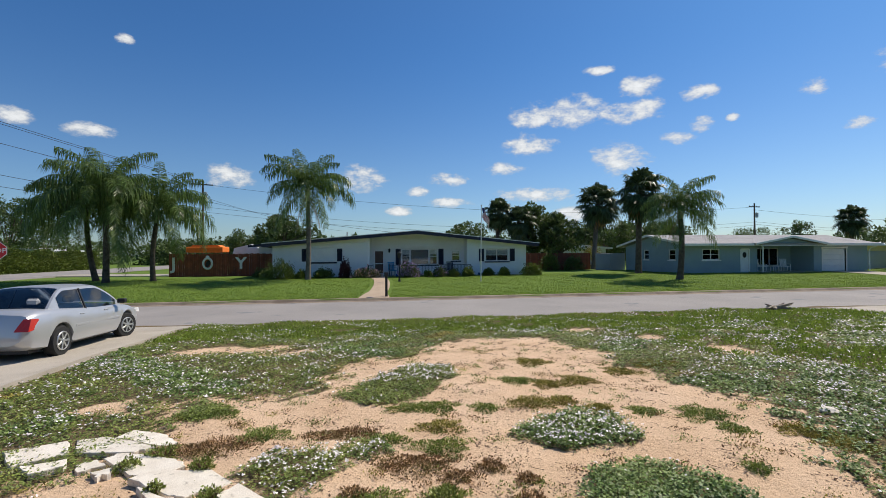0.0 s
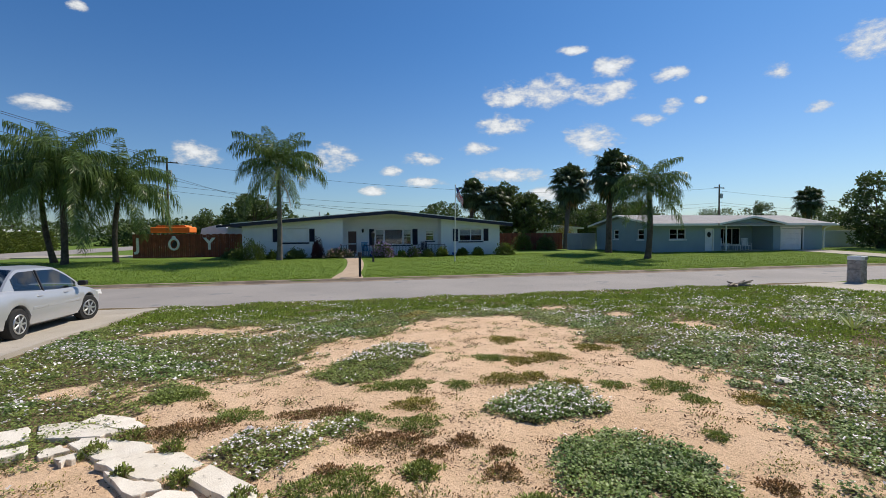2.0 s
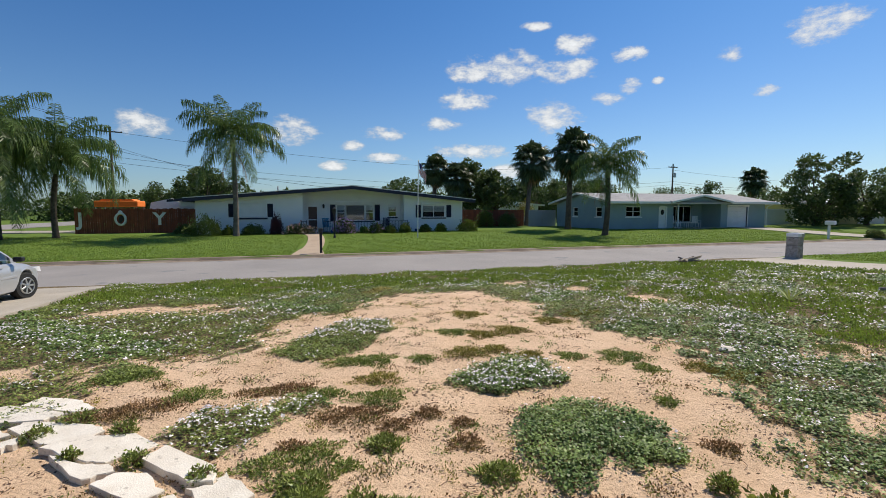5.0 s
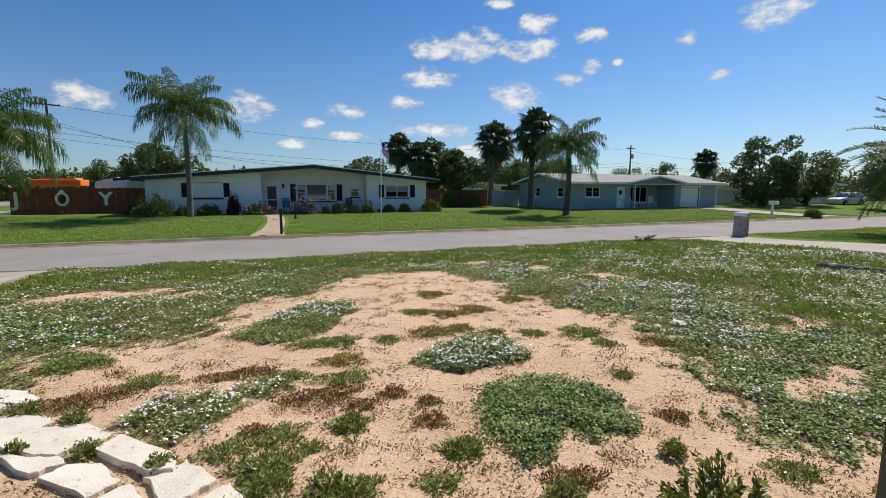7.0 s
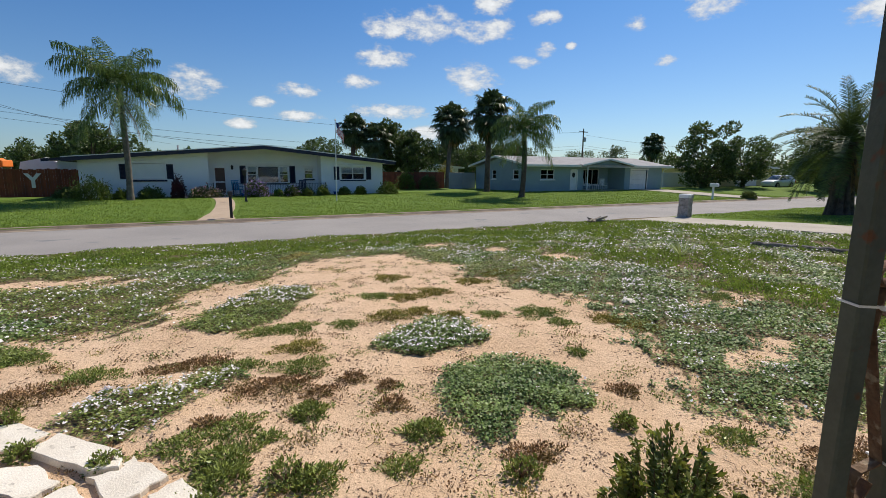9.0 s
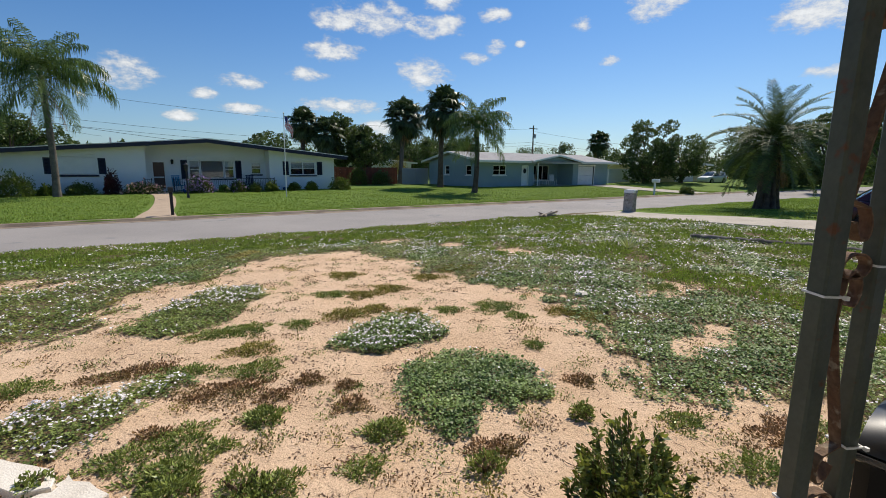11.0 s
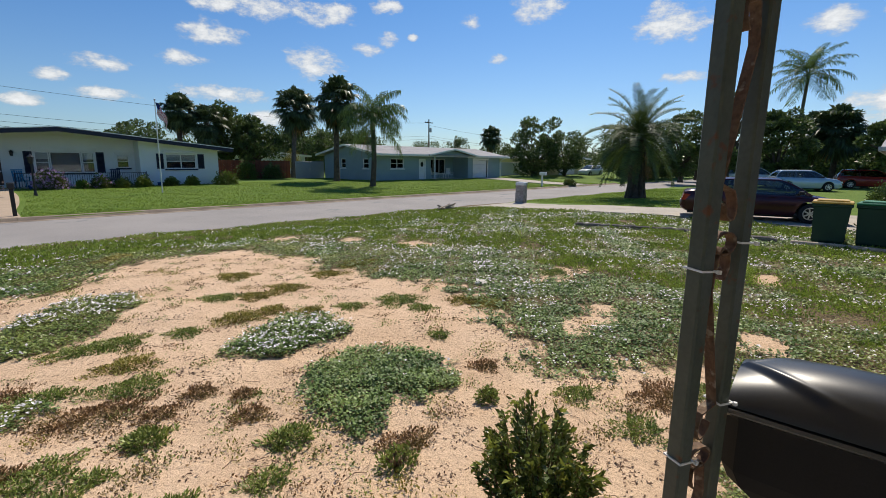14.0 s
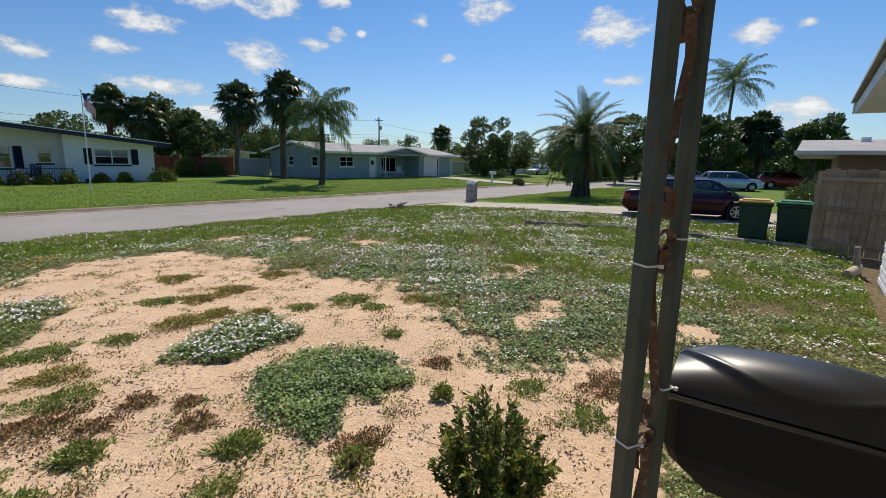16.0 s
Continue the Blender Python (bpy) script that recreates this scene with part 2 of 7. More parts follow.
M_SILVER = material("silver_car_paint", (0.52, 0.53, 0.545), 0.30, metal=0.45, scale=2, fine=200, vary=0.03, bump=0.0, spec=0.6)
M_MAROON = material("maroon_car_paint", (0.055, 0.010, 0.016), 0.2, metal=0.2, scale=2, fine=200, vary=0.04, bump=0.0, spec=0.6)
M_RED_CAR = material("red_car_paint", (0.30, 0.025, 0.02), 0.25, metal=0.1, scale=2, fine=200, vary=0.04, bump=0.0, spec=0.6)
M_WHITE_CAR = material("white_car_paint", (0.80, 0.81, 0.82), 0.25, scale=2, fine=200, vary=0.02, bump=0.0, spec=0.6)
M_BLUE_CAR = material("pale_blue_car_paint", (0.45, 0.55, 0.66), 0.25, metal=0.3, scale=2, fine=200, vary=0.03, bump=0.0, spec=0.6)
M_CHROME = material("wheel_alloy", (0.62, 0.63, 0.64), 0.3, metal=0.8, scale=8, fine=90, vary=0.08, bump=0.0)
M_LAMP_RED = material("red_lens", (0.55, 0.03, 0.02), 0.15, scale=8, fine=60, vary=0.15, bump=0.0, spec=0.6)
M_LAMP_CLEAR = material("clear_lens", (0.75, 0.75, 0.75), 0.12, scale=8, fine=60, vary=0.1, bump=0.0, spec=0.6)
M_CABIN = material("car_cabin", (0.10, 0.10, 0.105), 0.8, scale=5, fine=60, vary=0.2)
M_SEAT = material("pale_car_seat", (0.42, 0.42, 0.42), 0.85, scale=5, fine=80, vary=0.1)
M_BIN = material("green_bin_plastic", (0.008, 0.045, 0.028), 0.5, scale=4, fine=90, vary=0.12, bump=0.08)
M_BIN_LID = material("green_bin_lid", (0.020, 0.20, 0.105), 0.5, scale=4, fine=90, vary=0.1, bump=0.08)
M_BIN_YELLOW = material("yellow_bin_lid", (0.62, 0.40, 0.09), 0.5, scale=4, fine=90, vary=0.1, bump=0.08)
M_ORANGE = material("orange_canvas", (0.85, 0.20, 0.02), 0.7, scale=2, fine=60, vary=0.1, bump=0.1)
M_POST = material("sage_green_rusty_paint", (0.075, 0.088, 0.066), 0.5, second=(0.055, 0.066, 0.05), scale=9, fine=90, vary=0.1, bump=0.12, third=(0.11, 0.045, 0.02), spots=0.645)
M_RUST = material("rusty_iron", (0.16, 0.10, 0.06), 0.85, second=(0.11, 0.055, 0.03), scale=14, fine=90, vary=0.3, bump=0.4, third=(0.26, 0.20, 0.14), spots=0.58)
M_TIE = material("white_nylon", (0.78, 0.78, 0.76), 0.5, scale=20, fine=200, vary=0.05, bump=0.0)
M_BRICK_WHITE = material("white_painted_brick", (0.78, 0.79, 0.80), 0.7, scale=3, fine=50, vary=0.06, bump=0.25, per_object=0.05)
M_MORTAR = material("white_mortar", (0.66, 0.67, 0.68), 0.85, scale=4, fine=60, vary=0.08, bump=0.3)
M_BLIND = material("window_blind", (0.55, 0.55, 0.53), 0.8, scale=3, fine=60, vary=0.08)
M_DARK = material("dark_interior", (0.035, 0.034, 0.033), 0.9, scale=2, fine=30, vary=0.3)
M_DOOR_BROWN = material("brown_door", (0.13, 0.065, 0.045), 0.5, scale=3, fine=50, vary=0.15)
M_BLUE_CHAIR = material("blue_plastic", (0.05, 0.22, 0.36), 0.5, scale=5, fine=70, vary=0.1)
M_BLUE_POT = material("blue_glazed_pot", (0.04, 0.13, 0.42), 0.2, scale=5, fine=70, vary=0.15)
M_FLAG_RED = material("flag_red", (0.52, 0.03, 0.04), 0.8, scale=5, fine=90, vary=0.08)
M_FLAG_WHITE = material("flag_white", (0.78, 0.76, 0.74), 0.8, scale=5, fine=90, vary=0.05)
M_FLAG_BLUE = material("flag_blue", (0.02, 0.03, 0.14), 0.8, scale=5, fine=90, vary=0.08)
M_POLE = material("white_pole", (0.72, 0.72, 0.71), 0.4, scale=5, fine=90, vary=0.06, bump=0.0)
M_STOP = material("stop_red", (0.58, 0.025, 0.03), 0.4, scale=5, fine=90, vary=0.05, bump=0.0)
M_ALU = material("galvanised", (0.45, 0.46, 0.46), 0.4, metal=0.7, scale=6, fine=90, vary=0.12, bump=0.0)
M_BLOCK = material("stained_block", (0.42, 0.38, 0.34), 0.95, second=(0.26, 0.23, 0.20), scale=5, fine=45, vary=0.25, bump=0.6, third=(0.12, 0.11, 0.10), spots=0.60)
M_LOG = material("pale_driftwood", (0.50, 0.41, 0.31), 0.9, second=(0.33, 0.26, 0.19), scale=7, fine=45, vary=0.2, bump=0.5)
M_BARK_LOG = material("edging_log", (0.15, 0.12, 0.10), 0.95, second=(0.28, 0.24, 0.20), scale=6, fine=40, vary=0.3, bump=0.8)
M_WIRE = material("cable", (0.02, 0.02, 0.022), 0.7, scale=5, fine=60, vary=0.1, bump=0.0)
M_GLASS = glass("window_glass")
M_CARGLASS = glass("car_glass", (0.42, 0.46, 0.46))


# ---- building helpers ----
class Geo:
    """Vertices and faces gathered for one mesh."""

    def __init__(self):
        self.v, self.f = [], []

    def add(self, verts, faces, m=None):
        k = len(self.v)
        self.v += [tuple(m @ Vector(p)) for p in verts] if m is not None else [tuple(p) for p in verts]
        self.f += [tuple(i + k for i in f) for f in faces]
        return self

    def box(self, x0, y0, z0, x1, y1, z1, b=0.0, m=None):
        if not b:
            vs = [(x, y, z) for z in (z0, z1) for y in (y0, y1) for x in (x0, x1)]
            return self.add(vs, [(0, 2, 3, 1), (4, 5, 7, 6), (0, 1, 5, 4), (2, 6, 7, 3), (0, 4, 6, 2), (1, 3, 7, 5)], m)
        b = min(b, (x1 - x0) * 0.4, (y1 - y0) * 0.4, (z1 - z0) * 0.4)
        lo, hi = (x0, y0, z0), (x1, y1, z1)
        vs, idx = [], {}
        for c in range(8):
            s = [(c >> a) & 1 for a in range(3)]
            for a in range(3):
                idx[c, a] = len(vs)
                vs.append(tuple((hi[k] - (0 if k == a else b)) if s[k] else (lo[k] + (0 if k == a else b)) for k in range(3)))
        fs = []
        for a in range(3):
            u, w = (a + 1) % 3, (a + 2) % 3
            for side in (0, 1):
                ring = [(side << a) | (i << u) | (j << w) for i, j in ((0, 0), (1, 0), (1, 1), (0, 1))]
                q = [idx[c, a] for c in ring]
                fs.append(tuple(q if side else q[::-1]))
            for i in (0, 1):
                for j in (0, 1):
                    c0 = (i << u) | (j << w)
                    c1 = c0 | (1 << a)
                    q = [idx[c0, u], idx[c1, u], idx[c1, w], idx[c0, w]]
                    fs.append(tuple(q if (i == j) else q[::-1]))
        for c in range(8):
            odd = bin(c).count("1") % 2
            q = [idx[c, 0], idx[c, 1], idx[c, 2]]
            fs.append(tuple(q if odd else q[::-1]))
        return self.add(vs, fs, m)

    def tube(self, path, radii, sides=8, cap=True):
        path = [Vector(p) for p in path]
        radii = radii if isinstance(radii, (list, tuple)) else [radii] * len(path)
        k0, side = len(self.v), None
        for i, p in enumerate(path):
            d = (path[min(i + 1, len(path) - 1)] - path[max(i - 1, 0)]).normalized()
            if side is None:
                side = d.orthogonal().normalized()
            side = (side - d * side.dot(d)).normalized()
            up = d.cross(side)
            for s in range(sides):
                a = 2 * math.pi * s / sides
                self.v.append(tuple(p + (side * math.cos(a) + up * math.sin(a)) * radii[i]))
        for i in range(len(path) - 1):
            for s in range(sides):
                a, b = k0 + i * sides + s, k0 + i * sides + (s + 1) % sides
                self.f.append((a, b, b + sides, a + sides))
        if cap:
            self.f.append(tuple(range(k0 + sides - 1, k0 - 1, -1)))
            e = k0 + (len(path) - 1) * sides
            self.f.append(tuple(range(e, e + sides)))
        return self

    def prism(self, outline, a, b, axis="y", m=None):
        """An outline of pairs, drawn out along an axis from a to b."""
        n = len(outline)
        place = {"y": lambda u, w, t: (u, t, w), "x": lambda u, w, t: (t, u, w), "z": lambda u, w, t: (u, w, t)}[axis]
        vs = [place(u, w, t) for t in (a, b) for u, w in outline]
        fs = [tuple(range(n)), tuple(range(2 * n - 1, n - 1, -1))] + [(i, i + n, (i + 1) % n + n, (i + 1) % n) for i in range(n)]
        return self.add(vs, fs, m)

    def lathe(self, profile, sides=20, m=None):
        vs = [(r * math.cos(2 * math.pi * s / sides), r * math.sin(2 * math.pi * s / sides), z) for r, z in profile for s in range(sides)]
        fs = [(i * sides + s, i * sides + (s + 1) % sides, (i + 1) * sides + (s + 1) % sides, (i + 1) * sides + s) for i in range(len(profile) - 1) for s in range(sides)]
        fs += [tuple(range(sides - 1, -1, -1)), tuple(range((len(profile) - 1) * sides, len(profile) * sides))]
        return self.add(vs, fs, m)


def mesh_of(name, geo, mat, smooth=False):
    me = bpy.data.meshes.new(name)
    me.from_pydata(geo.v, [], geo.f)
    bm = bmesh.new()
    bm.from_mesh(me)
    if len(bm.faces) < 20000:
        bmesh.ops.recalc_face_normals(bm, faces=bm.faces)
    bm.to_mesh(me)
    bm.free()
    if smooth:
        me.polygons.foreach_set("use_smooth", [True] * len(me.polygons))
        me.set_sharp_from_angle(angle=radians(38))
    me.materials.append(mat)
    return me


def part(name, geo, mat, parent=None, label="", smooth=False):
    """One mesh object, under a thing or a part where one is given."""
    ob = new(name, mesh_of(name, geo, mat, smooth))
    if parent is not None:
        ob.parent = parent
    if label:
        ob["label"] = label
    return ob


def thing(name, label, category, m=None, group="", kind=""):
    ob = new(name)
    ob.empty_display_size = 0.1
    if m is not None:
        ob.matrix_basis = m
    return tagged(ob, label, category, group, kind)


def raw_mesh(name, verts, faces, mat):
    """A big mesh from arrays of vertices and quads or triangles."""
    me = bpy.data.meshes.new(name)
    me.from_pydata([], [], [])
    verts, faces = np.asarray(verts, np.float32), np.asarray(faces, np.int32)
    me.vertices.add(len(verts))
    me.vertices.foreach_set("co", verts.ravel())
    me.loops.add(faces.size)
    me.loops.foreach_set("vertex_index", faces.ravel())
    me.polygons.add(len(faces))
    me.polygons.foreach_set("loop_start", np.arange(len(faces), dtype=np.int32) * faces.shape[1])
    me.update(calc_edges=True)
    me.validate()
    me.materials.append(mat)
    return me


RNG = np.random.default_rng(7)


def leaf_cloud(centres, normals, length, width, spread=0.9, droop=0.0, rng=RNG, face_up=None):
    """Rhombic leaves at the centres, roughly along the normals: arrays of vertices and quads."""
    n = len(centres)
    d = normals + rng.normal(0, spread, (n, 3))
    d[:, 2] -= droop
    d /= np.linalg.norm(d, axis=1, keepdims=True) + 1e-9
    side = np.cross(d, rng.normal(0, 1, (n, 3)) if face_up is None else rng.normal(0, face_up, (n, 3)) + np.array([0, 0, 1.0]))
    side /= np.linalg.norm(side, axis=1, keepdims=True) + 1e-9
    size = rng.uniform(0.6, 1.25, (n, 1))
    ln, wd = length * size, width * size
    lift = np.cross(side, d) * ln * 0.12
    v = np.stack([centres, centres + d * ln * 0.5 + side * wd * 0.5 - lift, centres + d * ln, centres + d * ln * 0.5 - side * wd * 0.5 - lift], 1)
    return v.reshape(-1, 3), np.arange(4 * n).reshape(n, 4)


def join_arrays(pairs):
    vs, fs, k = [], [], 0
    for v, f in pairs:
        vs.append(v)
        fs.append(f + k)
        k += len(v)
    return np.concatenate(vs), np.concatenate(fs)

# ---- ground ----
STREET_NEAR, STREET_FAR, STREET_Z = 15.5, 22.0, -0.20
SIDE_L, SIDE_R = -33.0, -25.0


def smooth01(t):
    t = np.clip(t, 0, 1)
    return t * t * (3 - 2 * t)


def ground_z(x, y):
    """Height of the turf and sand."""
    x, y = np.asarray(x, float), np.asarray(y, float)
    near = -0.17 * smooth01((y - 8) / 7.3)
    far = -0.10 + 0.38 * smooth01((y - 22.2) / 13.0)
    z = np.where(y < 18.5, near, far)
    street = (y > STREET_NEAR - 0.02) & (y < STREET_FAR + 0.02)
    z = np.where(street, STREET_Z - 0.06, z)
    hump = 0.02 * np.sin(x * 1.3 + 0.5 * np.sin(y * 0.9)) * np.sin(y * 1.1) + 0.012 * np.sin(x * 3.1 + y * 2.3)
    return z + np.where(street, 0, hump * np.where(np.abs(y) < 60, 1, 0))


# bare sand: its edge against the weeds, going round by the far side, and holes in the weeds
SAND_LEFT = [(-2.54, 7.02), (-2.18, 6.85), (-1.64, 6.65), (-1.52, 7.04), (-1.1, 6.84), (-0.81, 7.09), (-0.48, 7.37), (-0.54, 7.88), (-0.28, 8.51), (0.17, 8.97), (0.77, 9.2), (1.23, 9.55), (1.27, 10.29), (2.02, 10.68), (2.84, 10.79), (3.97, 10.71), (4.39, 10.26)]
SAND_RIGHT = [(4.28, 9.35), (4.83, 8.53), (4.4, 7.53), (4.85, 7.07), (4.62, 6.47), (4.95, 5.91), (5.33, 5.54), (5.29, 5.2), (4.88, 4.9), (5.22, 4.45), (4.95, 4.31), (4.72, 3.93), (4.29, 3.52), (4.14, 3.09), (4.06, 2.84), (3.84, 2.62), (3.68, 2.26), (4.01, 2.01), (4.34, 1.86)]
SAND_NEAR = [(4.6, 1.5), (4.7, 1.15), (4.1, 0.8), (3.2, 0.6), (0.1, 0.5), (-3.2, 2.2), (-2.9, 4.6), (-2.3, 5.2), (-2.2, 5.8), (-2.6, 6.4)]
SAND_EDGE = SAND_LEFT + SAND_RIGHT + SAND_NEAR
SAND_SPOTS = [(-2.9, 10.5, 1.25, 0.45), (-1.5, 9.9, 0.5, 0.3), (-3.32, 6.63, 0.35, 0.25), (7.4, 8.4, 0.45, 0.42), (6.65, 10.1, 0.32, 0.32), (7.15, 4.3, 0.55, 0.36), (5.15, 2.75, 0.5, 0.24), (5.75, 2.85, 0.25, 0.2), (5.9, 1.05, 0.42, 0.25), (5.6, 11.6, 0.6, 0.25), (9.4, 1.6, 0.4, 0.2)]
MAT_BIG = [(2.1, 3.98), (2.58, 4.02), (2.96, 3.87), (3.09, 3.57), (3.03, 3.18), (2.91, 2.88), (2.75, 2.74), (2.46, 2.75), (2.22, 2.88), (2.05, 2.87), (1.95, 2.7), (1.79, 2.68), (1.73, 3.04), (1.66, 3.24), (1.81, 3.62)]
MAT_FLOWERY = [(1.62, 4.98), (2.13, 5.36), (2.57, 5.45), (3.0, 5.13), (2.88, 4.52), (2.72, 4.5), (2.3, 4.45), (2.0, 4.52), (1.83, 4.7)]
MAT_MIDDLE = [(-0.38, 6.76), (-0.11, 7.2), (0.46, 7.77), (0.96, 8.24), (1.39, 7.95), (1.46, 7.43), (1.13, 7.01), (0.82, 6.53), (0.35, 6.18), (0.08, 6.14), (-0.17, 6.3)]
MAT_PAVING = [(-1.17, 4.45), (-1.03, 4.64), (-0.91, 4.87), (-0.58, 4.78), (-0.36, 4.87), (-0.11, 4.97), (0.15, 4.85), (0.09, 4.67), (-0.11, 4.56), (-0.29, 4.35), (-0.49, 4.18), (-0.5, 3.96), (-0.68, 3.89), (-0.89, 4.1)]
MAT_SMALL = [(-2.33, 6.4), (-2.12, 6.67), (-1.76, 6.46), (-1.72, 6.2), (-1.91, 5.96), (-2.17, 5.93)]
MATS = [MAT_BIG, MAT_FLOWERY, MAT_MIDDLE, MAT_PAVING, MAT_SMALL]


def outside(x, y, ring):
    """Distance from the ring's edge, negative inside it."""
    inside = np.zeros(x.shape, bool)
    dist = np.full(x.shape, 1e9)
    for (x0, y0), (x1, y1) in zip(ring, ring[1:] + ring[:1]):
        inside ^= ((y0 > y) != (y1 > y)) & (x < (x1 - x0) * (y - y0) / (y1 - y0 + 1e-12) + x0)
        t = np.clip(((x - x0) * (x1 - x0) + (y - y0) * (y1 - y0)) / ((x1 - x0) ** 2 + (y1 - y0) ** 2), 0, 1)
        dist = np.minimum(dist, np.hypot(x - x0 - t * (x1 - x0), y - y0 - t * (y1 - y0)))
    return np.where(inside, -dist, dist)


def wobble(x, y, s):
    return (np.sin(x * 5.1 * s + 1.7 * np.sin(y * 3.3 * s)) + np.sin(y * 6.3 * s + 1.9 * np.sin(x * 4.1 * s + 1)) + 0.7 * np.sin((x + y) * 11.3 * s) + 0.6 * np.sin((x * 0.8 - y) * 17.7 * s + 2)) / 3.3


def cover(x, y):
    """How thickly the low weeds cover the near yard, 0 to 1."""
    x, y = np.asarray(x, float), np.asarray(y, float)
    ragged = 1.1 * wobble(x, y, 0.8) + 1.2 * wobble(x + 9, y - 4, 1.7) + 1.0 * wobble(x + 2, y + 7, 3.4) + 0.7 * wobble(x - 5, y + 3, 6.1)
    edge = np.minimum(outside(x, y, SAND_EDGE) / 0.22, 2.6 + 1.3 * wobble(x * 0.7 + 3, y * 0.9, 0.7)) + ragged
    for cx, cy, a, b in SAND_SPOTS:
        q = np.sqrt(((x - cx) / a) ** 2 + ((y - cy) / b) ** 2)
        edge = np.minimum(edge, (q - 1) * 2.2 + 0.9 * ragged)
    for ring in MATS:
        edge = np.maximum(edge, -outside(x, y, ring) / 0.13 + 0.7 * ragged)
    return smooth01(edge * 0.5 + 0.5)


def ground_material():
    m = bpy.data.materials.new("sandy_yard")
    m.use_nodes = True
    n, l = m.node_tree.nodes, m.node_tree.links
    b = n["Principled BSDF"]
    b.inputs["Roughness"].default_value, b.inputs["Specular IOR Level"].default_value = 0.95, 0.15
    co = n.new("ShaderNodeTexCoord")

    def tex(scale, detail=5, rough=0.6):
        t = n.new("ShaderNodeTexNoise")
        t.inputs["Scale"].default_value, t.inputs["Detail"].default_value, t.inputs["Roughness"].default_value = scale, detail, rough
        l.new(co.outputs["Object"], t.inputs["Vector"])
        return t.outputs["Fac"]

    def ramp(src, lo, hi):
        r = n.new("ShaderNodeMapRange")
        r.inputs["From Min"].default_value, r.inputs["From Max"].default_value = lo, hi
        l.new(src, r.inputs["Value"])
        return r.outputs[0]

    def mix(fac, a, c):
        x = n.new("ShaderNodeMix")
        x.data_type = "RGBA"
        l.new(fac, x.inputs[0])
        for k, v in ((6, a), (7, c)):
            if isinstance(v, tuple):
                x.inputs[k].default_value = (*v, 1)
            else:
                l.new(v, x.inputs[k])
        return x.outputs[2]

    sand = mix(ramp(tex(1.1), 0.35, 0.65), (0.75, 0.54, 0.365), (0.66, 0.455, 0.29))
    sand = mix(ramp(tex(0.6, 5, 0.7), 0.57, 0.72), sand, (0.50, 0.34, 0.21))
    sand = mix(ramp(tex(150, 2), 0.56, 0.72), sand, (0.36, 0.245, 0.15))
    sand = mix(ramp(tex(34, 5, 0.75), 0.585, 0.65), sand, (0.24, 0.15, 0.085))
    # soil under the weeds: shade between the leaves is put into its dark colour
    shaded_soil = mix(ramp(tex(14, 5), 0.4, 0.6), (0.105, 0.085, 0.045), (0.21, 0.15, 0.085))
    turf = mix(ramp(tex(0.6, 6, 0.7), 0.4, 0.62), (0.150, 0.222, 0.036), (0.115, 0.185, 0.031))
    turf = mix(ramp(tex(45, 4), 0.45, 0.75), turf, (0.06, 0.105, 0.020))
    turf = mix(ramp(tex(3.0, 5), 0.60, 0.72), turf, (0.145, 0.172, 0.042))
    a1, a2 = n.new("ShaderNodeAttribute"), n.new("ShaderNodeAttribute")
    a1.attribute_name, a2.attribute_name = "weeds", "lawn"
    fine = n.new("ShaderNodeMath")
    fine.operation = "ADD"
    wob = n.new("ShaderNodeMath")
    wob.operation = "MULTIPLY_ADD"
    l.new(tex(16, 5, 0.75), wob.inputs[0])
    wob.inputs[1].default_value, wob.inputs[2].default_value = 1.4, -0.7
    l.new(a1.outputs["Fac"], fine.inputs[0])
    l.new(wob.outputs[0], fine.inputs[1])
    col = mix(ramp(fine.outputs[0], 0.35, 0.75), sand, shaded_soil)
    col = mix(a2.outputs["Fac"], col, turf)
    l.new(col, b.inputs["Base Color"])
    h1 = n.new("ShaderNodeMath")
    h1.operation = "ADD"
    l.new(tex(22, 6, 0.7), h1.inputs[0])
    l.new(tex(6, 3), h1.inputs[1])
    bp = n.new("ShaderNodeBump")
    bp.inputs["Strength"].default_value, bp.inputs["Distance"].default_value = 0.9, 0.03
    l.new(h1.outputs[0], bp.inputs["Height"])
    l.new(bp.outputs[0], b.inputs["Normal"])
    return m


def lines(*spans):
    out = [np.arange(a, b, s) for a, b, s in spans]
    return np.unique(np.round(np.concatenate(out), 4))


gx = lines((-3000, -400, 400), (-400, -60, 20), (-60, -14, 1.0), (-14, -6, 0.4), (-6, 12, 0.1), (12, 24, 0.4), (24, 70, 1.0), (70, 400, 20), (400, 3001, 400))
gy = lines((-3000, -400, 400), (-400, -40, 20), (-40, 0, 1.0), (0, 12, 0.1), (12, 15.4, 0.3), (15.46, 15.6, 0.07), (15.6, 21.9, 1.0), (21.96, 22.1, 0.07), (22.1, 40, 0.5), (40, 80, 2), (80, 400, 20), (400, 4501, 400))
GX, GY = np.meshgrid(gx, gy)
GZ = ground_z(GX, GY)
nx, ny = len(gx), len(gy)
gi = np.arange(nx * ny).reshape(ny, nx)
gf = np.stack([gi[:-1, :-1], gi[:-1, 1:], gi[1:, 1:], gi[1:, :-1]], -1).reshape(-1, 4)
gme = raw_mesh("ground", np.stack([GX, GY, GZ], -1).reshape(-1, 3), gf, ground_material())
yard = (GX > -8) & (GX < 18) & (GY < 15.6) & (GY > -1)
weeds = np.where(yard, cover(GX, GY), 1.0)
lawn = np.where(GY > 18, 1.0, np.where(GX > 20.4, 1.0, np.where(GX < -9, 1.0, 0.0)))
for key, arr in (("weeds", weeds), ("lawn", lawn)):
    at = gme.attributes.new(key, "FLOAT", "POINT")
    at.data.foreach_set("value", arr.ravel().astype(np.float32))
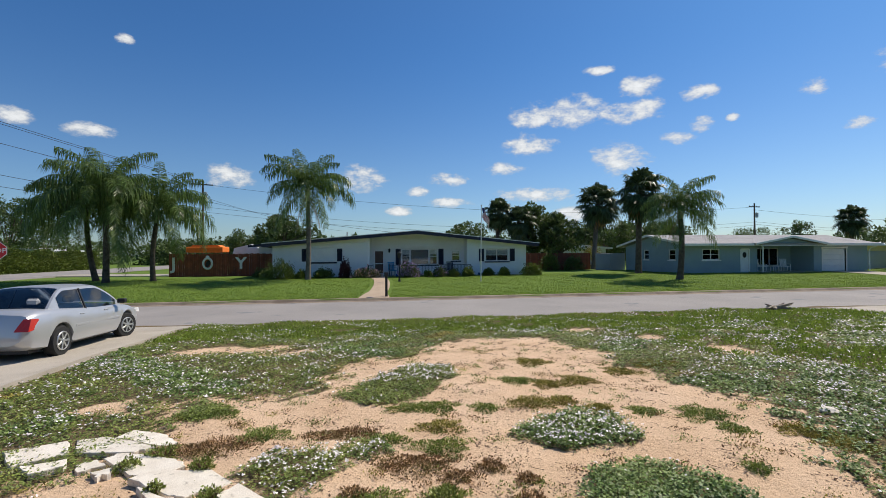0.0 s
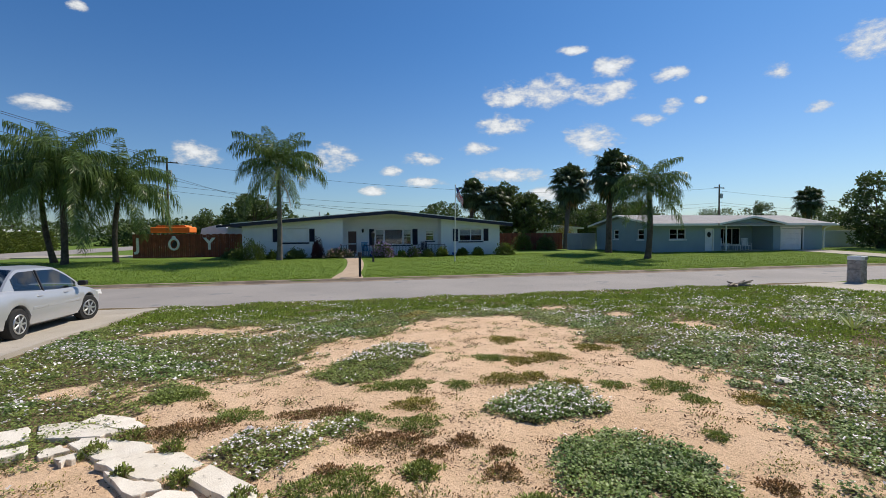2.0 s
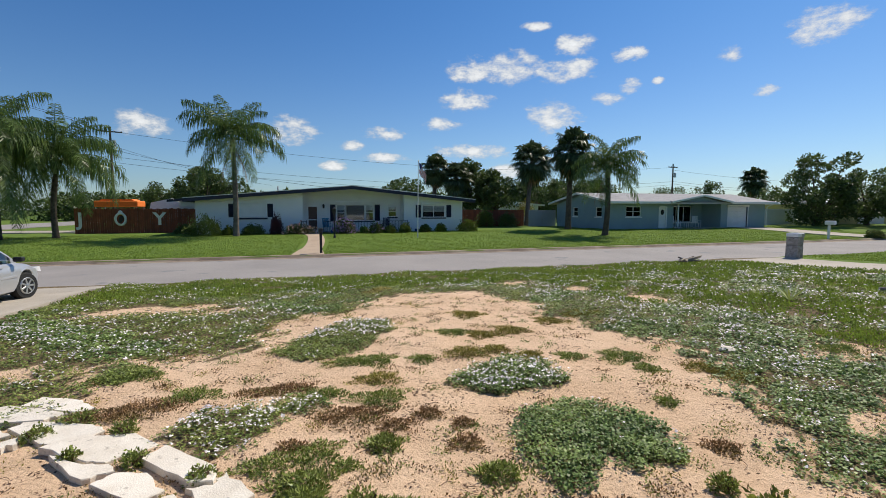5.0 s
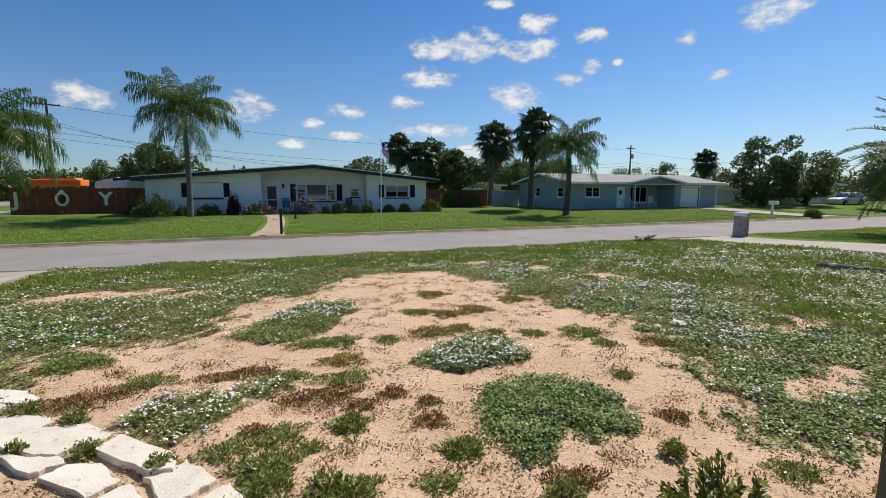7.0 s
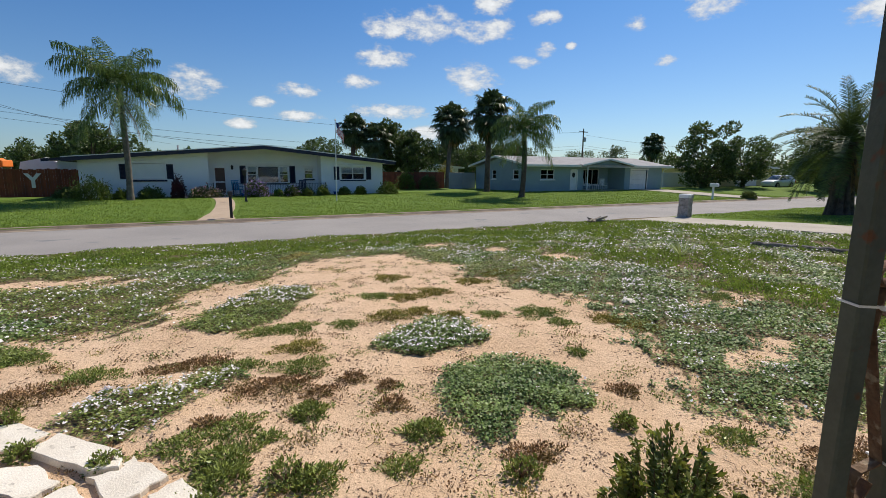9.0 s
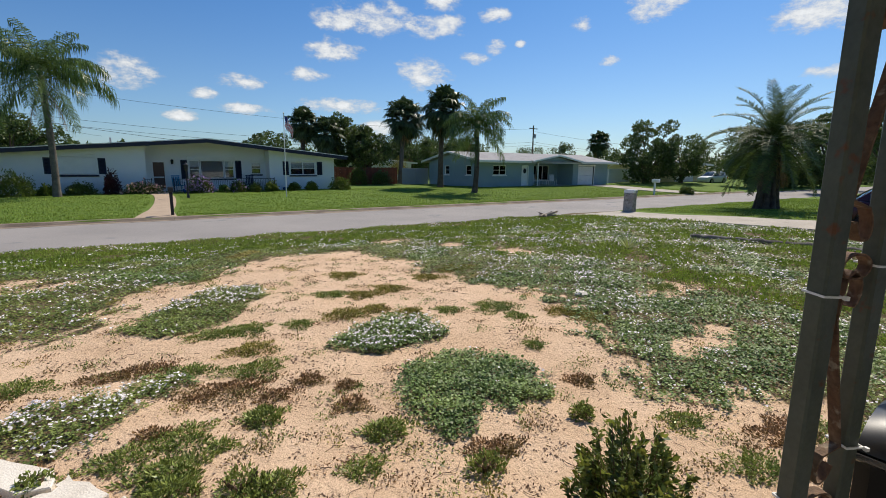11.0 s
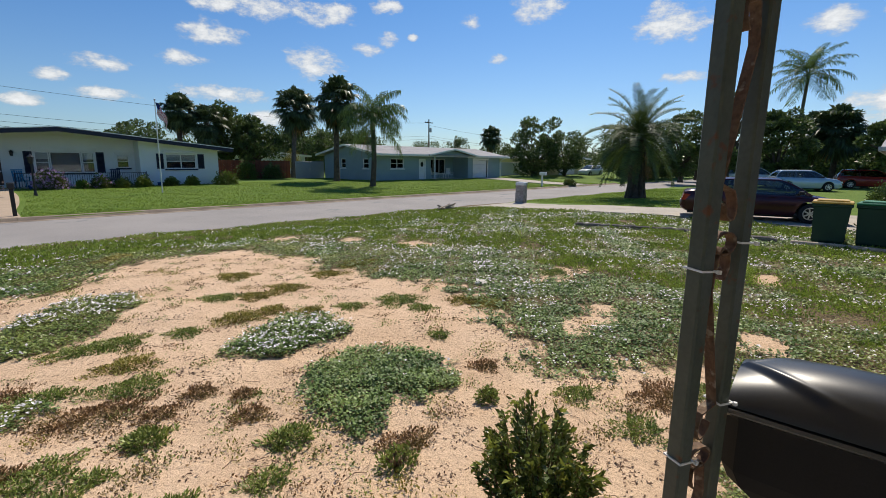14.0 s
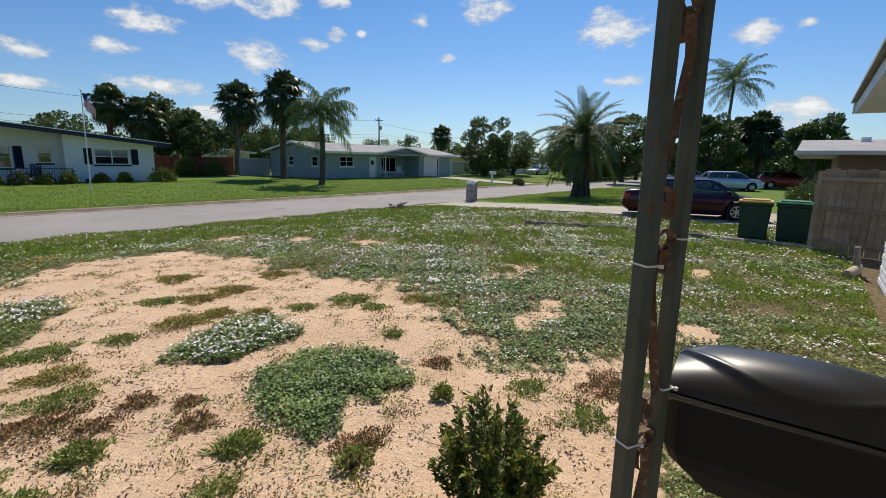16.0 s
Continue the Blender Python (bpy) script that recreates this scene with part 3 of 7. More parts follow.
gme.polygons.foreach_set("use_smooth", [True] * len(gme.polygons))
ground = tagged(new("ground", gme), "sandy yard with weeds and mown green lawns", "ground", kind="structure")


# ---- street, kerb, drives ----
def slab(name, label, outline, top, mat, deep=0.25, category="pavement"):
    g = Geo().prism(outline, top - deep, top, "z")
    return tagged(part(name, g, mat), label, category, kind="structure")


slab("road", "worn grey asphalt residential street", [(-400, STREET_NEAR), (400, STREET_NEAR), (400, STREET_FAR), (-400, STREET_FAR)], STREET_Z, M_ASPHALT, category="road")
def strip(name, label, line, mat, lift=0.03, category="pavement"):
    """Paving that follows the ground: rows of y, left x, right x."""
    g = Geo()
    for (ya, la, ra), (yb, lb, rb) in zip(line[:-1], line[1:]):
        za, zb = [float(ground_z((l + r) / 2, y)) + lift for y, l, r in ((ya, la, ra), (yb, lb, rb))]
        g.add([(la, ya, za), (ra, ya, za), (rb, yb, zb), (lb, yb, zb), (la, ya, za - 0.2), (ra, ya, za - 0.2), (rb, yb, zb - 0.2), (lb, yb, zb - 0.2)], [(0, 1, 2, 3), (0, 4, 5, 1), (2, 6, 7, 3), (1, 5, 6, 2), (3, 7, 4, 0)])
    return tagged(part(name, g, mat), label, category, kind="structure")


strip("side_road", "grey asphalt side street running back", [(22.3, -33, -25), (26, -33, -25), (30, -33, -25), (35, -33, -25), (45, -33, -25), (80, -33, -25), (160, -33, -25)], M_ASPHALT, 0.05, "road")
kerb = Geo()
for i in range(60):
    x0 = -25.0 + i * 2.0
    if x0 > 47:
        break
    kerb.prism([(STREET_FAR - 0.28, STREET_Z + 0.006), (STREET_FAR - 0.05, STREET_Z + 0.02), (STREET_FAR + 0.06, STREET_Z + 0.12), (STREET_FAR + 0.22, STREET_Z + 0.13), (STREET_FAR + 0.22, STREET_Z - 0.1), (STREET_FAR - 0.28, STREET_Z - 0.1)], x0, x0 + 1.988, "x")
tagged(part("kerb", kerb, M_KERB), "low rolled concrete kerb along the far lawn", "kerb", kind="structure")
# drive with the silver car
strip("driveway", "pale concrete driveway beside the sandy yard", [(-3, -12.4, -5.45), (4, -12.4, -5.45), (8, -12.4, -5.45), (10, -12.4, -5.45), (12, -12.4, -5.45), (13.2, -12.4, -5.45), (14.3, -12.5, -5.42), (15.0, -12.8, -4.9), (15.49, -13.2, -4.2)], M_CONCRETE, 0.05)
strip("driveway_edging", "narrow pale concrete strip edging the drive", [(-3, -5.445, -5.33), (4, -5.445, -5.33), (8, -5.445, -5.33), (10, -5.445, -5.33), (12, -5.445, -5.33), (13.2, -5.445, -5.33), (14.2, -5.41, -5.28)], M_CONCRETE, 0.075)
# neighbour's drive
strip("driveway_neighbour", "pale concrete driveway of the next house", [(-10, 18.2, 24), (0, 18.2, 24), (3, 18.2, 23.6), (6.2, 18.3, 22.3), (8, 17.95, 21.3), (10, 17.55, 20.9), (12, 17.1, 20.5), (13.9, 16.7, 20.25), (14.7, 16.4, 20.6), (15.49, 15.8, 21.4)], M_CONCRETE, 0.05)
# front walk of the white house
walk_w = []
for i in range(14):
    t = i / 13
    walk_w.append((0.35 + 0.75 * smooth01(t * 1.3) + 0.15 * math.sin(t * 5), STREET_FAR + 0.2 + t * 13.6))
w_half = [0.50 + 0.25 * (1 - smooth01(i / 3)) + 0.25 * smooth01((i - 10) / 3) for i in range(14)]
g = Geo()
for i in range(13):
    (xa, ya), (xb, yb) = walk_w[i], walk_w[i + 1]
    za, zb = float(ground_z(xa, ya)) + 0.03, float(ground_z(xb, yb)) + 0.03
    a, b = w_half[i], w_half[i + 1]
    g.add([(xa - a, ya, za), (xa + a, ya, za), (xb + b, yb - 0.012, zb), (xb - b, yb - 0.012, zb), (xa - a, ya, za - 0.15), (xa + a, ya, za - 0.15), (xb + b, yb - 0.012, zb - 0.15), (xb - b, yb - 0.012, zb - 0.15)],
          [(0, 1, 2, 3), (0, 4, 5, 1), (1, 5, 6, 2), (2, 6, 7, 3), (3, 7, 4, 0)])
tagged(part("front_walk", g, material("tan_concrete", (0.46, 0.35, 0.25), 0.9, scale=1.2, fine=60, vary=0.12, bump=0.3)), "tan concrete walk curving up to the white house", "path", kind="structure")
slab("driveway_corner", "pale concrete drive in front of the red fence", [(-26, 42.5), (-9, 40.0), (-9, 43.2), (-26, 46.5)], 0.35, M_CONCRETE, 0.5)
g = Geo()
for y0, y1 in ((22.2, 25), (25, 28), (28, 31), (31, 33.9)):
    z0, z1 = float(ground_z(41, y0)) + 0.045, float(ground_z(41, y1)) + 0.045
    g.add([(39.4, y0, z0), (42.8, y0, z0), (42.8, y1 - 0.01, z1), (39.4, y1 - 0.01, z1), (39.4, y0, z0 - .2), (42.8, y0, z0 - .2), (42.8, y1 - 0.01, z1 - .2), (39.4, y1 - 0.01, z1 - .2)], [(0, 1, 2, 3), (0, 4, 5, 1), (1, 5, 6, 2), (2, 6, 7, 3), (3, 7, 4, 0)])
tagged(part("driveway_far", g, M_CONCRETE), "pale concrete driveway to the white garage door", "pavement", kind="structure")

# ---- houses ----
def wall_geo(a0, a1, z0, z1, depth, thick, openings, axis="x", top=None):
    """A wall with openings cut through it. axis x: it runs along x at y = depth; axis y: along y at x = depth. top(a): a sloping upper edge."""
    g = Geo()
    cuts = sorted({a0, a1, *[o[0] for o in openings], *[o[1] for o in openings]})
    if top:
        cuts = sorted({*cuts, *[a0 + (a1 - a0) * k / 8 for k in range(9)]})
    for u0, u1 in zip(cuts[:-1], cuts[1:]):
        mid = (u0 + u1) / 2
        spans, lo = [], z0
        for o in sorted(openings, key=lambda q: q[2]):
            if o[0] - 1e-6 <= mid <= o[1] + 1e-6:
                spans.append((lo, o[2]))
                lo = o[3]
        spans.append((lo, None))
        for s0, s1 in spans:
            t0 = s1 if s1 is not None else (top(u0) if top else z1)
            t1 = s1 if s1 is not None else (top(u1) if top else z1)
            if min(t0, t1) - s0 < 0.005:
                continue
            q = [(u0, s0), (u1, s0), (u1, t1), (u0, t0)]
            if axis == "x":
                g.prism(q, depth, depth + thick, "y")
            else:
                g.prism(q, depth, depth + thick, "x")
    return g


def window(parent, x0, x1, z0, z1, y, cols=1, rows=2, sill=M_TRIM, blind=0.0, axis="x", frame_mat=None):
    """A framed window in a wall facing -y (or -x), with glass, a sill, a near-black panel for the unlit inside and at
    times a blind behind.
    """
    frame_mat = frame_mat or M_TRIM
    m = Matrix.Identity(4) if axis == "x" else Matrix(((0, 1, 0, 0), (1, 0, 0, 0), (0, 0, 1, 0), (0, 0, 0, 1)))
    w = new("window")
    w.parent = parent
    f = Geo()
    t = 0.06
    for a, b, c, d in ((x0, x0 + t, z0, z1), (x1 - t, x1, z0, z1), (x0 + t, x1 - t, z0, z0 + t), (x0 + t, x1 - t, z1 - t, z1)):
        f.box(a, y + 0.03, c, b, y + 0.12, d, 0.006, m)
    for k in range(1, cols):
        u = x0 + (x1 - x0) * k / cols
        f.box(u - 0.03, y + 0.04, z0 + t, u + 0.03, y + 0.11, z1 - t, 0.004, m)
    for k in range(1, rows):
        u = z0 + (z1 - z0) * k / rows
        for c in range(cols):
            f.box(x0 + (x1 - x0) * c / cols + 0.032, y + 0.045, u - 0.02, x0 + (x1 - x0) * (c + 1) / cols - 0.032, y + 0.105, u + 0.02, 0.004, m)
    part("window_frame", f, frame_mat, w)
    for c in range(cols):
        a, b = x0 + (x1 - x0) * c / cols + 0.03, x0 + (x1 - x0) * (c + 1) / cols - 0.03
        ob = part("pane", Geo().box(a, y + 0.074, z0 + t, b, y + 0.080, z1 - t, 0, m), M_GLASS, w)
        ob.visible_shadow = False
    part("window_sill", Geo().box(x0 - 0.08, y - 0.07, z0 - 0.10, x1 + 0.08, y + 0.03, z0 - 0.005, 0.01, m), sill, w)
    if blind:
        part("blind", Geo().box(x0 + t, y + 0.15, z1 - (z1 - z0) * blind, x1 - t, y + 0.165, z1 - 0.02, 0, m), M_BLIND, w)
    # thin panel whose near-black colour stands in for the shade indoors
    part("dark_backing", Geo().box(x0 - 0.3, y + 0.9, z0 - 0.3, x1 + 0.3, y + 0.95, z1 + 0.2, 0, m), M_DARK, w)
    return w


def shutter(parent, x0, x1, z0, z1, y, mat):
    g = Geo().box(x0, y - 0.045, z0, x0 + 0.06, y - 0.003, z1, 0.005).box(x1 - 0.06, y - 0.045, z0, x1, y - 0.003, z1, 0.005)
    g.box(x0 + 0.06, y - 0.045, z0, x1 - 0.06, y - 0.003, z0 + 0.08, 0.005).box(x0 + 0.06, y - 0.045, z1 - 0.08, x1 - 0.06, y - 0.003, z1, 0.005)
    g.box(x0 + 0.055, y - 0.012, z0 + 0.075, x1 - 0.055, y - 0.004, z1 - 0.075)
    n = int((z1 - z0 - 0.16) / 0.075)
    for k in range(n):
        u = z0 + 0.08 + (z1 - z0 - 0.16) * (k + 0.5) / n
        g.box(x0 + 0.06, -0.008, -0.03, x1 - 0.06, 0.008, 0.03, 0, pose(0, y - 0.022, u, 35))
    return part("shutter", g, mat, parent, "navy blue louvred shutter")


# white house
house = thing("house", "low white stucco ranch house with navy trim and shutters", "house")
BASE = 0.12


def white_top(x):
    return 3.72 - (3.90 - x) * 0.0845 if x < 3.9 else 3.72 - (x - 3.9) * 0.0975


WY, RY = 36.0, 37.3
part("wall", wall_geo(-6.88, 0.31, BASE, 0, WY, 0.2, [(-4.18, -2.27, 1.43, 2.5)], top=lambda x: white_top(x) - 0.06), M_STUCCO, house)
part("wall", wall_geo(7.98, 12.9, BASE, 0, WY, 0.2, [(9.49, 11.41, 1.38, 2.38)], top=lambda x: white_top(x) - 0.06), M_STUCCO, house)
part("wall", wall_geo(0.11, 8.18, BASE, 0, RY, 0.2, [(0.62, 1.46, 0.30, 2.36), (2.85, 5.78, 1.13, 2.41), (6.95, 7.66, 1.43, 2.29)], top=lambda x: white_top(x) - 0.06), M_STUCCO, house)
part("wall", wall_geo(WY + 0.203, RY - 0.003, BASE, 3.25, 0.11, 0.2, [], axis="y"), M_STUCCO, house)
part("wall", wall_geo(WY + 0.203, RY - 0.003, BASE, 3.15, 7.98, 0.2, [], axis="y"), M_STUCCO, house)
part("wall", wall_geo(WY + 0.203, 46, BASE, 2.72, -6.88, 0.2, [], axis="y"), M_STUCCO, house)
part("wall", wall_geo(WY + 0.203, 46, BASE, 2.72, 12.7, 0.2, [], axis="y"), M_STUCCO, house)
part("wall", wall_geo(-6.88, 12.9, BASE, 2.7, 46.003, 0.2, []), M_STUCCO, house)
part("wall", Geo().box(-8.86, 40.6, BASE, -6.89, 46, 2.66), M_STUCCO, house)
RF = 35.25
slabs = Geo()
for side in (0, 1):
    xe = -7.45 if side == 0 else 13.72
    ze = white_top(xe) + 0.02
    slabs.add([(xe, RF, ze), (3.9, RF, 3.76), (3.9, 47, 3.76), (xe, 47, ze), (xe, RF, ze - 0.10), (3.9, RF, 3.66), (3.9, 47, 3.66), (xe, 47, ze - 0.10)],
              [(0, 1, 2, 3), (4, 7, 6, 5), (0, 4, 5, 1), (2, 6, 7, 3), (0, 3, 7, 4)])
part("roof", slabs, M_ROOF_DARK, house, "pale low-slope roof")
for side in (0, 1):
    xe = -7.47 if side == 0 else 13.74
    ze = white_top(xe) + 0.045
    q = [(xe, ze - 0.24), (3.9, 3.785 - 0.24), (3.9, 3.785), (xe, ze)]
    part("fascia", Geo().prism(q if side == 0 else q[::-1], RF - 0.05, RF - 0.004, "y"), M_NAVY, house, "navy blue fascia board")
    part("fascia", Geo().box(xe - 0.04, RF - 0.05, ze - 0.24, xe + 0.01, 47, ze), M_NAVY, house, "navy blue fascia board")
for side in (0, 1):
    xe = -7.5 if side == 0 else 13.77
    ze = white_top(xe) + 0.05
    q = [(xe, ze), (3.9, 3.79), (3.9, 3.835), (xe, ze + 0.045)]
    part("drip_edge", Geo().prism(q if side == 0 else q[::-1], RF - 0.07, RF + 0.02, "y"), M_TRIM, house)
part("roof", Geo().prism([(-9.6, 2.70), (-7.2, 2.92), (-7.2, 3.02), (-9.6, 2.80)], 40.2, 47, "y").prism([(-5, 3.0), (0, 3.75), (5, 3.0)], 47.1, 56, "y"), M_ROOF_DARK, house)
part("fascia", Geo().prism([(-9.62, 2.62), (-7.2, 2.86), (-7.2, 3.03), (-9.62, 2.81)], 40.15, 40.195, "y"), M_NAVY, house)
for x in (-1.6, 6.1):
    part("roof_vent", Geo().tube([(x, 41, 3.2), (x, 41, 3.95)], 0.06, 10), M_ALU, house)
# closed storm shutter of the bedroom window
w = new("window")
w.parent = house
part("shutter_panel", Geo().box(-4.12, WY + 0.05, 1.45, -2.33, WY + 0.10, 2.48, 0.01), M_TRIM, w, "closed white storm shutter")
part("window_frame", Geo().box(-4.25, WY - 0.03, 2.5, -2.2, WY + 0.02, 2.66, 0.01).box(-4.18, WY + 0.0, 1.43, -4.12, WY + 0.1, 2.5).box(-2.33, WY, 1.43, -2.27, WY + 0.1, 2.5), M_TRIM, w)
part("window_sill", Geo().box(-4.28, WY - 0.08, 1.32, -2.17, WY - 0.003, 1.425, 0.01), M_NAVY, w, "navy window sill")
shutter(house, -4.77, -4.42, 1.48, 2.45, WY, M_NAVY)
shutter(house, -2.17, -1.78, 1.48, 2.45, WY, M_NAVY)
window(house, 9.49, 11.41, 1.38, 2.38, WY, 2, 2, M_NAVY, 0.5)
part("window_hood", Geo().box(9.42, WY - 0.10, 2.42, 11.48, WY - 0.003, 2.56, 0.01), M_TRIM, house)
shutter(house, 8.94, 9.36, 1.38, 2.39, WY, M_NAVY)
shutter(house, 11.52, 11.93, 1.38, 2.39, WY, M_NAVY)
window(house, 2.85, 3.54, 1.13, 2.41, RY, 1, 2, M_NAVY, 0.35)
window(house, 3.56, 5.10, 1.13, 2.41, RY, 1, 1, M_NAVY)
window(house, 5.12, 5.78, 1.13, 2.41, RY, 1, 2, M_NAVY, 0.35)
part("window_hood", Geo().box(2.75, RY - 0.12, 2.45, 5.9, RY - 0.003, 2.66, 0.01), M_TRIM, house)
shutter(house, 2.36, 2.77, 1.13, 2.42, RY, M_NAVY)
shutter(house, 5.86, 6.28, 1.13, 2.42, RY, M_NAVY)
window(house, 6.95, 7.66, 1.43, 2.29, RY, 1, 2, M_NAVY, 0.3)
part("window_hood", Geo().box(6.88, RY - 0.10, 2.33, 7.73, RY - 0.003, 2.48, 0.01), M_TRIM, house)
door = new("door")
door.parent = house
part("door_panel", Geo().box(0.72, RY + 0.08, 0.30, 1.36, RY + 0.12, 2.28, 0.01), M_DOOR_BROWN, door, "brown wooden door")
part("storm_door", Geo().box(0.62, RY - 0.02, 0.30, 0.72, RY + 0.05, 2.36).box(1.36, RY - 0.02, 0.30, 1.46, RY + 0.05, 2.36).box(0.72, RY - 0.02, 2.24, 1.36, RY + 0.05, 2.36).box(0.72, RY - 0.02, 0.30, 1.36, RY + 0.05, 0.46).box(0.72, RY - 0.018, 1.20, 1.36, RY + 0.04, 1.28), M_TRIM, door, "white storm door frame")
part("handle", Geo().tube([(1.33, RY - 0.05, 1.15), (1.33, RY - 0.05, 1.30)], 0.015, 8), M_BLACK, door)
wl_ = new("wall_lantern")
wl_.parent = house
part("lantern", Geo().lathe([(0.03, 2.12), (0.07, 2.15), (0.09, 2.35), (0.10, 2.37), (0.02, 2.46)], 8, pose(1.86, RY - 0.11, 0)), M_BLACK, wl_)
part("bracket", Geo().box(1.82, RY - 0.05, 2.2, 1.90, RY - 0.003, 2.36), M_BLACK, wl_)
# porch slab, step and railing
slab("porch_floor", "concrete porch floor of the white house", [(0.32, 35.5), (7.97, 35.5), (7.97, RY - 0.004), (0.32, RY - 0.004)], 0.29, M_CONCRETE, 0.3)
rail = thing("porch_railing", "black wrought iron porch railing with thin balusters", "railing", pose(0, 35.6, 0.29))
for x0, x1 in ((0.15, 0.55), (1.75, 8.2)):
    part("top_rail", Geo().box(x0, -0.02, 0.84, x1, 0.02, 0.87), M_BLACK, rail)
    part("bottom_rail", Geo().box(x0, -0.015, 0.09, x1, 0.015, 0.115), M_BLACK, rail)
    for k in range(int((x1 - x0) / 0.115)):
        part("baluster", Geo().box(x0 + 0.05 + k * 0.115, -0.008, 0.116, x0 + 0.066 + k * 0.115, 0.008, 0.839), M_BLACK, rail)
    for x in (x0, x1 - 0.03):
        part("post", Geo().box(x, -0.02, 0.0, x + 0.04, 0.02, 0.839).lathe([(0.02, 0.871), (0.03, 0.9), (0.01, 0.93)], 8, pose(x + 0.02, 0, 0)), M_BLACK, rail)

# grey house
grey = thing("house", "low grey-green stucco ranch house with grey shingle roof", "house")
GYF = 34.0
GB = 0.05
part("wall", wall_geo(25.76, 32.6, GB, 2.62, GYF, 0.2, [(27.43, 29.04, 1.36, 2.27), (31.01, 31.84, 0.34, 2.25)]), M_STUCCO_GREY, grey)
part("wall", wall_geo(38.2, 43.76, GB, 2.62, GYF, 0.2, [(39.1, 41.5, 0.30, 2.25)]), M_STUCCO_GREY, grey)
part("wall", wall_geo(32.4, 38.4, GB, 2.62, 36.2, 0.2, [(34.2, 36.9, 0.76, 2.31)]), M_STUCCO_GREY, grey)
part("wall", wall_geo(GYF + 0.203, 36.197, GB, 2.62, 32.4, 0.2, [], axis="y"), M_STUCCO_GREY, grey)
part("wall", wall_geo(GYF + 0.203, 36.197, GB, 2.62, 38.2, 0.2, [], axis="y"), M_STUCCO_GREY, grey)
part("wall", wall_geo(GYF + 0.203, 42.4, GB, 0, 25.76, 0.2, [(35.1, 36.0, 1.36, 2.24), (38.8, 39.6, 1.36, 2.24)], axis="y", top=lambda y: 3.44 - abs(y - 38.2) * 0.195), M_STUCCO_GREY, grey)
part("wall", wall_geo(GYF + 0.203, 42.4, GB, 2.62, 43.56, 0.2, [], axis="y"), M_STUCCO_GREY, grey)
part("wall", wall_geo(25.76, 43.76, GB, 2.62, 42.403, 0.2, []), M_STUCCO_GREY, grey)
rf = Geo()
for y0, y1 in ((33.2, 38.2), (43.3, 38.2)):
    z0, z1 = 2.66, 3.58
    rf.add([(25.2, y0, z0), (44.3, y0, z0), (44.3, y1, z1), (25.2, y1, z1), (25.2, y0, z0 - .12), (44.3, y0, z0 - .12), (44.3, y1, z1 - .12), (25.2, y1, z1 - .12)], [(0, 1, 2, 3), (4, 7, 6, 5), (0, 4, 5, 1), (1, 5, 6, 2), (3, 7, 4, 0)])
part("roof", rf, M_ROOF_GREY, grey, "grey shingle roof")
for k in range(16):
    t0 = k / 16
    y0, z0 = 33.2 + 5.0 * t0, 2.664 + 0.92 * t0
    ob = part("roof_course", Geo().box(25.2, y0, z0, 44.3, y0 + 0.30, z0 + 0.018, 0, Matrix.Translation((0, y0, z0)) @ pose(0, 0, 0, 10.4) @ Matrix.Translation((0, -y0, -z0))), M_ROOF_GREY, grey)
# porch gable: two shallow slopes meeting over the porch
gb = Geo()
for xa, xb in ((31.6, 35.05), (38.5, 35.05)):
    gb.add([(xa, 33.0, 2.70), (xb, 33.0, 3.30), (xb, 37.0, 3.40), (xa, 33.4, 2.76), (xa, 33.0, 2.60), (xb, 33.0, 3.20), (xb, 37.0, 3.30), (xa, 33.4, 2.66)], [(0, 1, 2, 3), (4, 7, 6, 5), (0, 4, 5, 1), (0, 3, 7, 4)])
part("porch_roof", gb, M_ROOF_GREY, grey)
gg = Geo().prism([(31.9, 2.58), (38.3, 2.58), (35.05, 3.16)], 33.4, 33.5, "y")
part("gable", gg, M_STUCCO_GREY, grey)
for xa, xb in ((31.5, 35.05), (38.6, 35.05)):
    q = [(xa, 2.56), (xb, 3.18), (xb, 3.34), (xa, 2.72)]
    part("fascia", Geo().prism(q if xa < xb else q[::-1], 32.94, 32.99, "y"), M_TRIM, grey, "white fascia board")
for q in ((25.15, 33.12, 2.52, 31.5, 33.19, 2.70), (38.6, 33.12, 2.52, 44.35, 33.19, 2.70), (44.305, 33.2, 2.52, 44.36, 43.3, 2.7)):
    part("gutter", Geo().box(*q), M_TRIM, grey, "white gutter")
for y0, y1 in ((33.15, 38.2), (43.3, 38.2)):
    q = [(y0, 2.52), (y1, 3.44), (y1, 3.62), (y0, 2.70)]
    part("fascia", Geo().prism(q if y0 < y1 else q[::-1], 25.13, 25.19, "x"), M_TRIM, grey, "white fascia board")
part("soffit", Geo().box(25.2, 33.2, 2.50, 44.3, 33.997, 2.53).box(32.62, 34.003, 2.56, 38.18, 36.19, 2.6), M_TRIM, grey)
part("porch_post", Geo().box(32.62, 33.45, 0.30, 32.72, 33.55, 2.56, 0.01), M_TRIM, grey)
part("downspout", Geo().tube([(44.2, 33.3, 2.55), (44.0, 33.85, 2.3), (43.9, 33.92, 2.15), (43.9, 33.92, 0.35)], 0.045, 8), M_TRIM, grey)
window(grey, 27.43, 29.04, 1.36, 2.27, GYF, 2, 2, M_TRIM, 0.0)
window(grey, 34.2, 36.9, 0.76, 2.31, 36.2, 3, 1, M_TRIM, 0.3)
window(grey, 35.1, 36.0, 1.36, 2.24, 25.76, 1, 2, M_TRIM, 0.0, axis="y")
window(grey, 38.8, 39.6, 1.36, 2.24, 25.76, 1, 2, M_TRIM, 0.0, axis="y")
door = new("door")
door.parent = grey
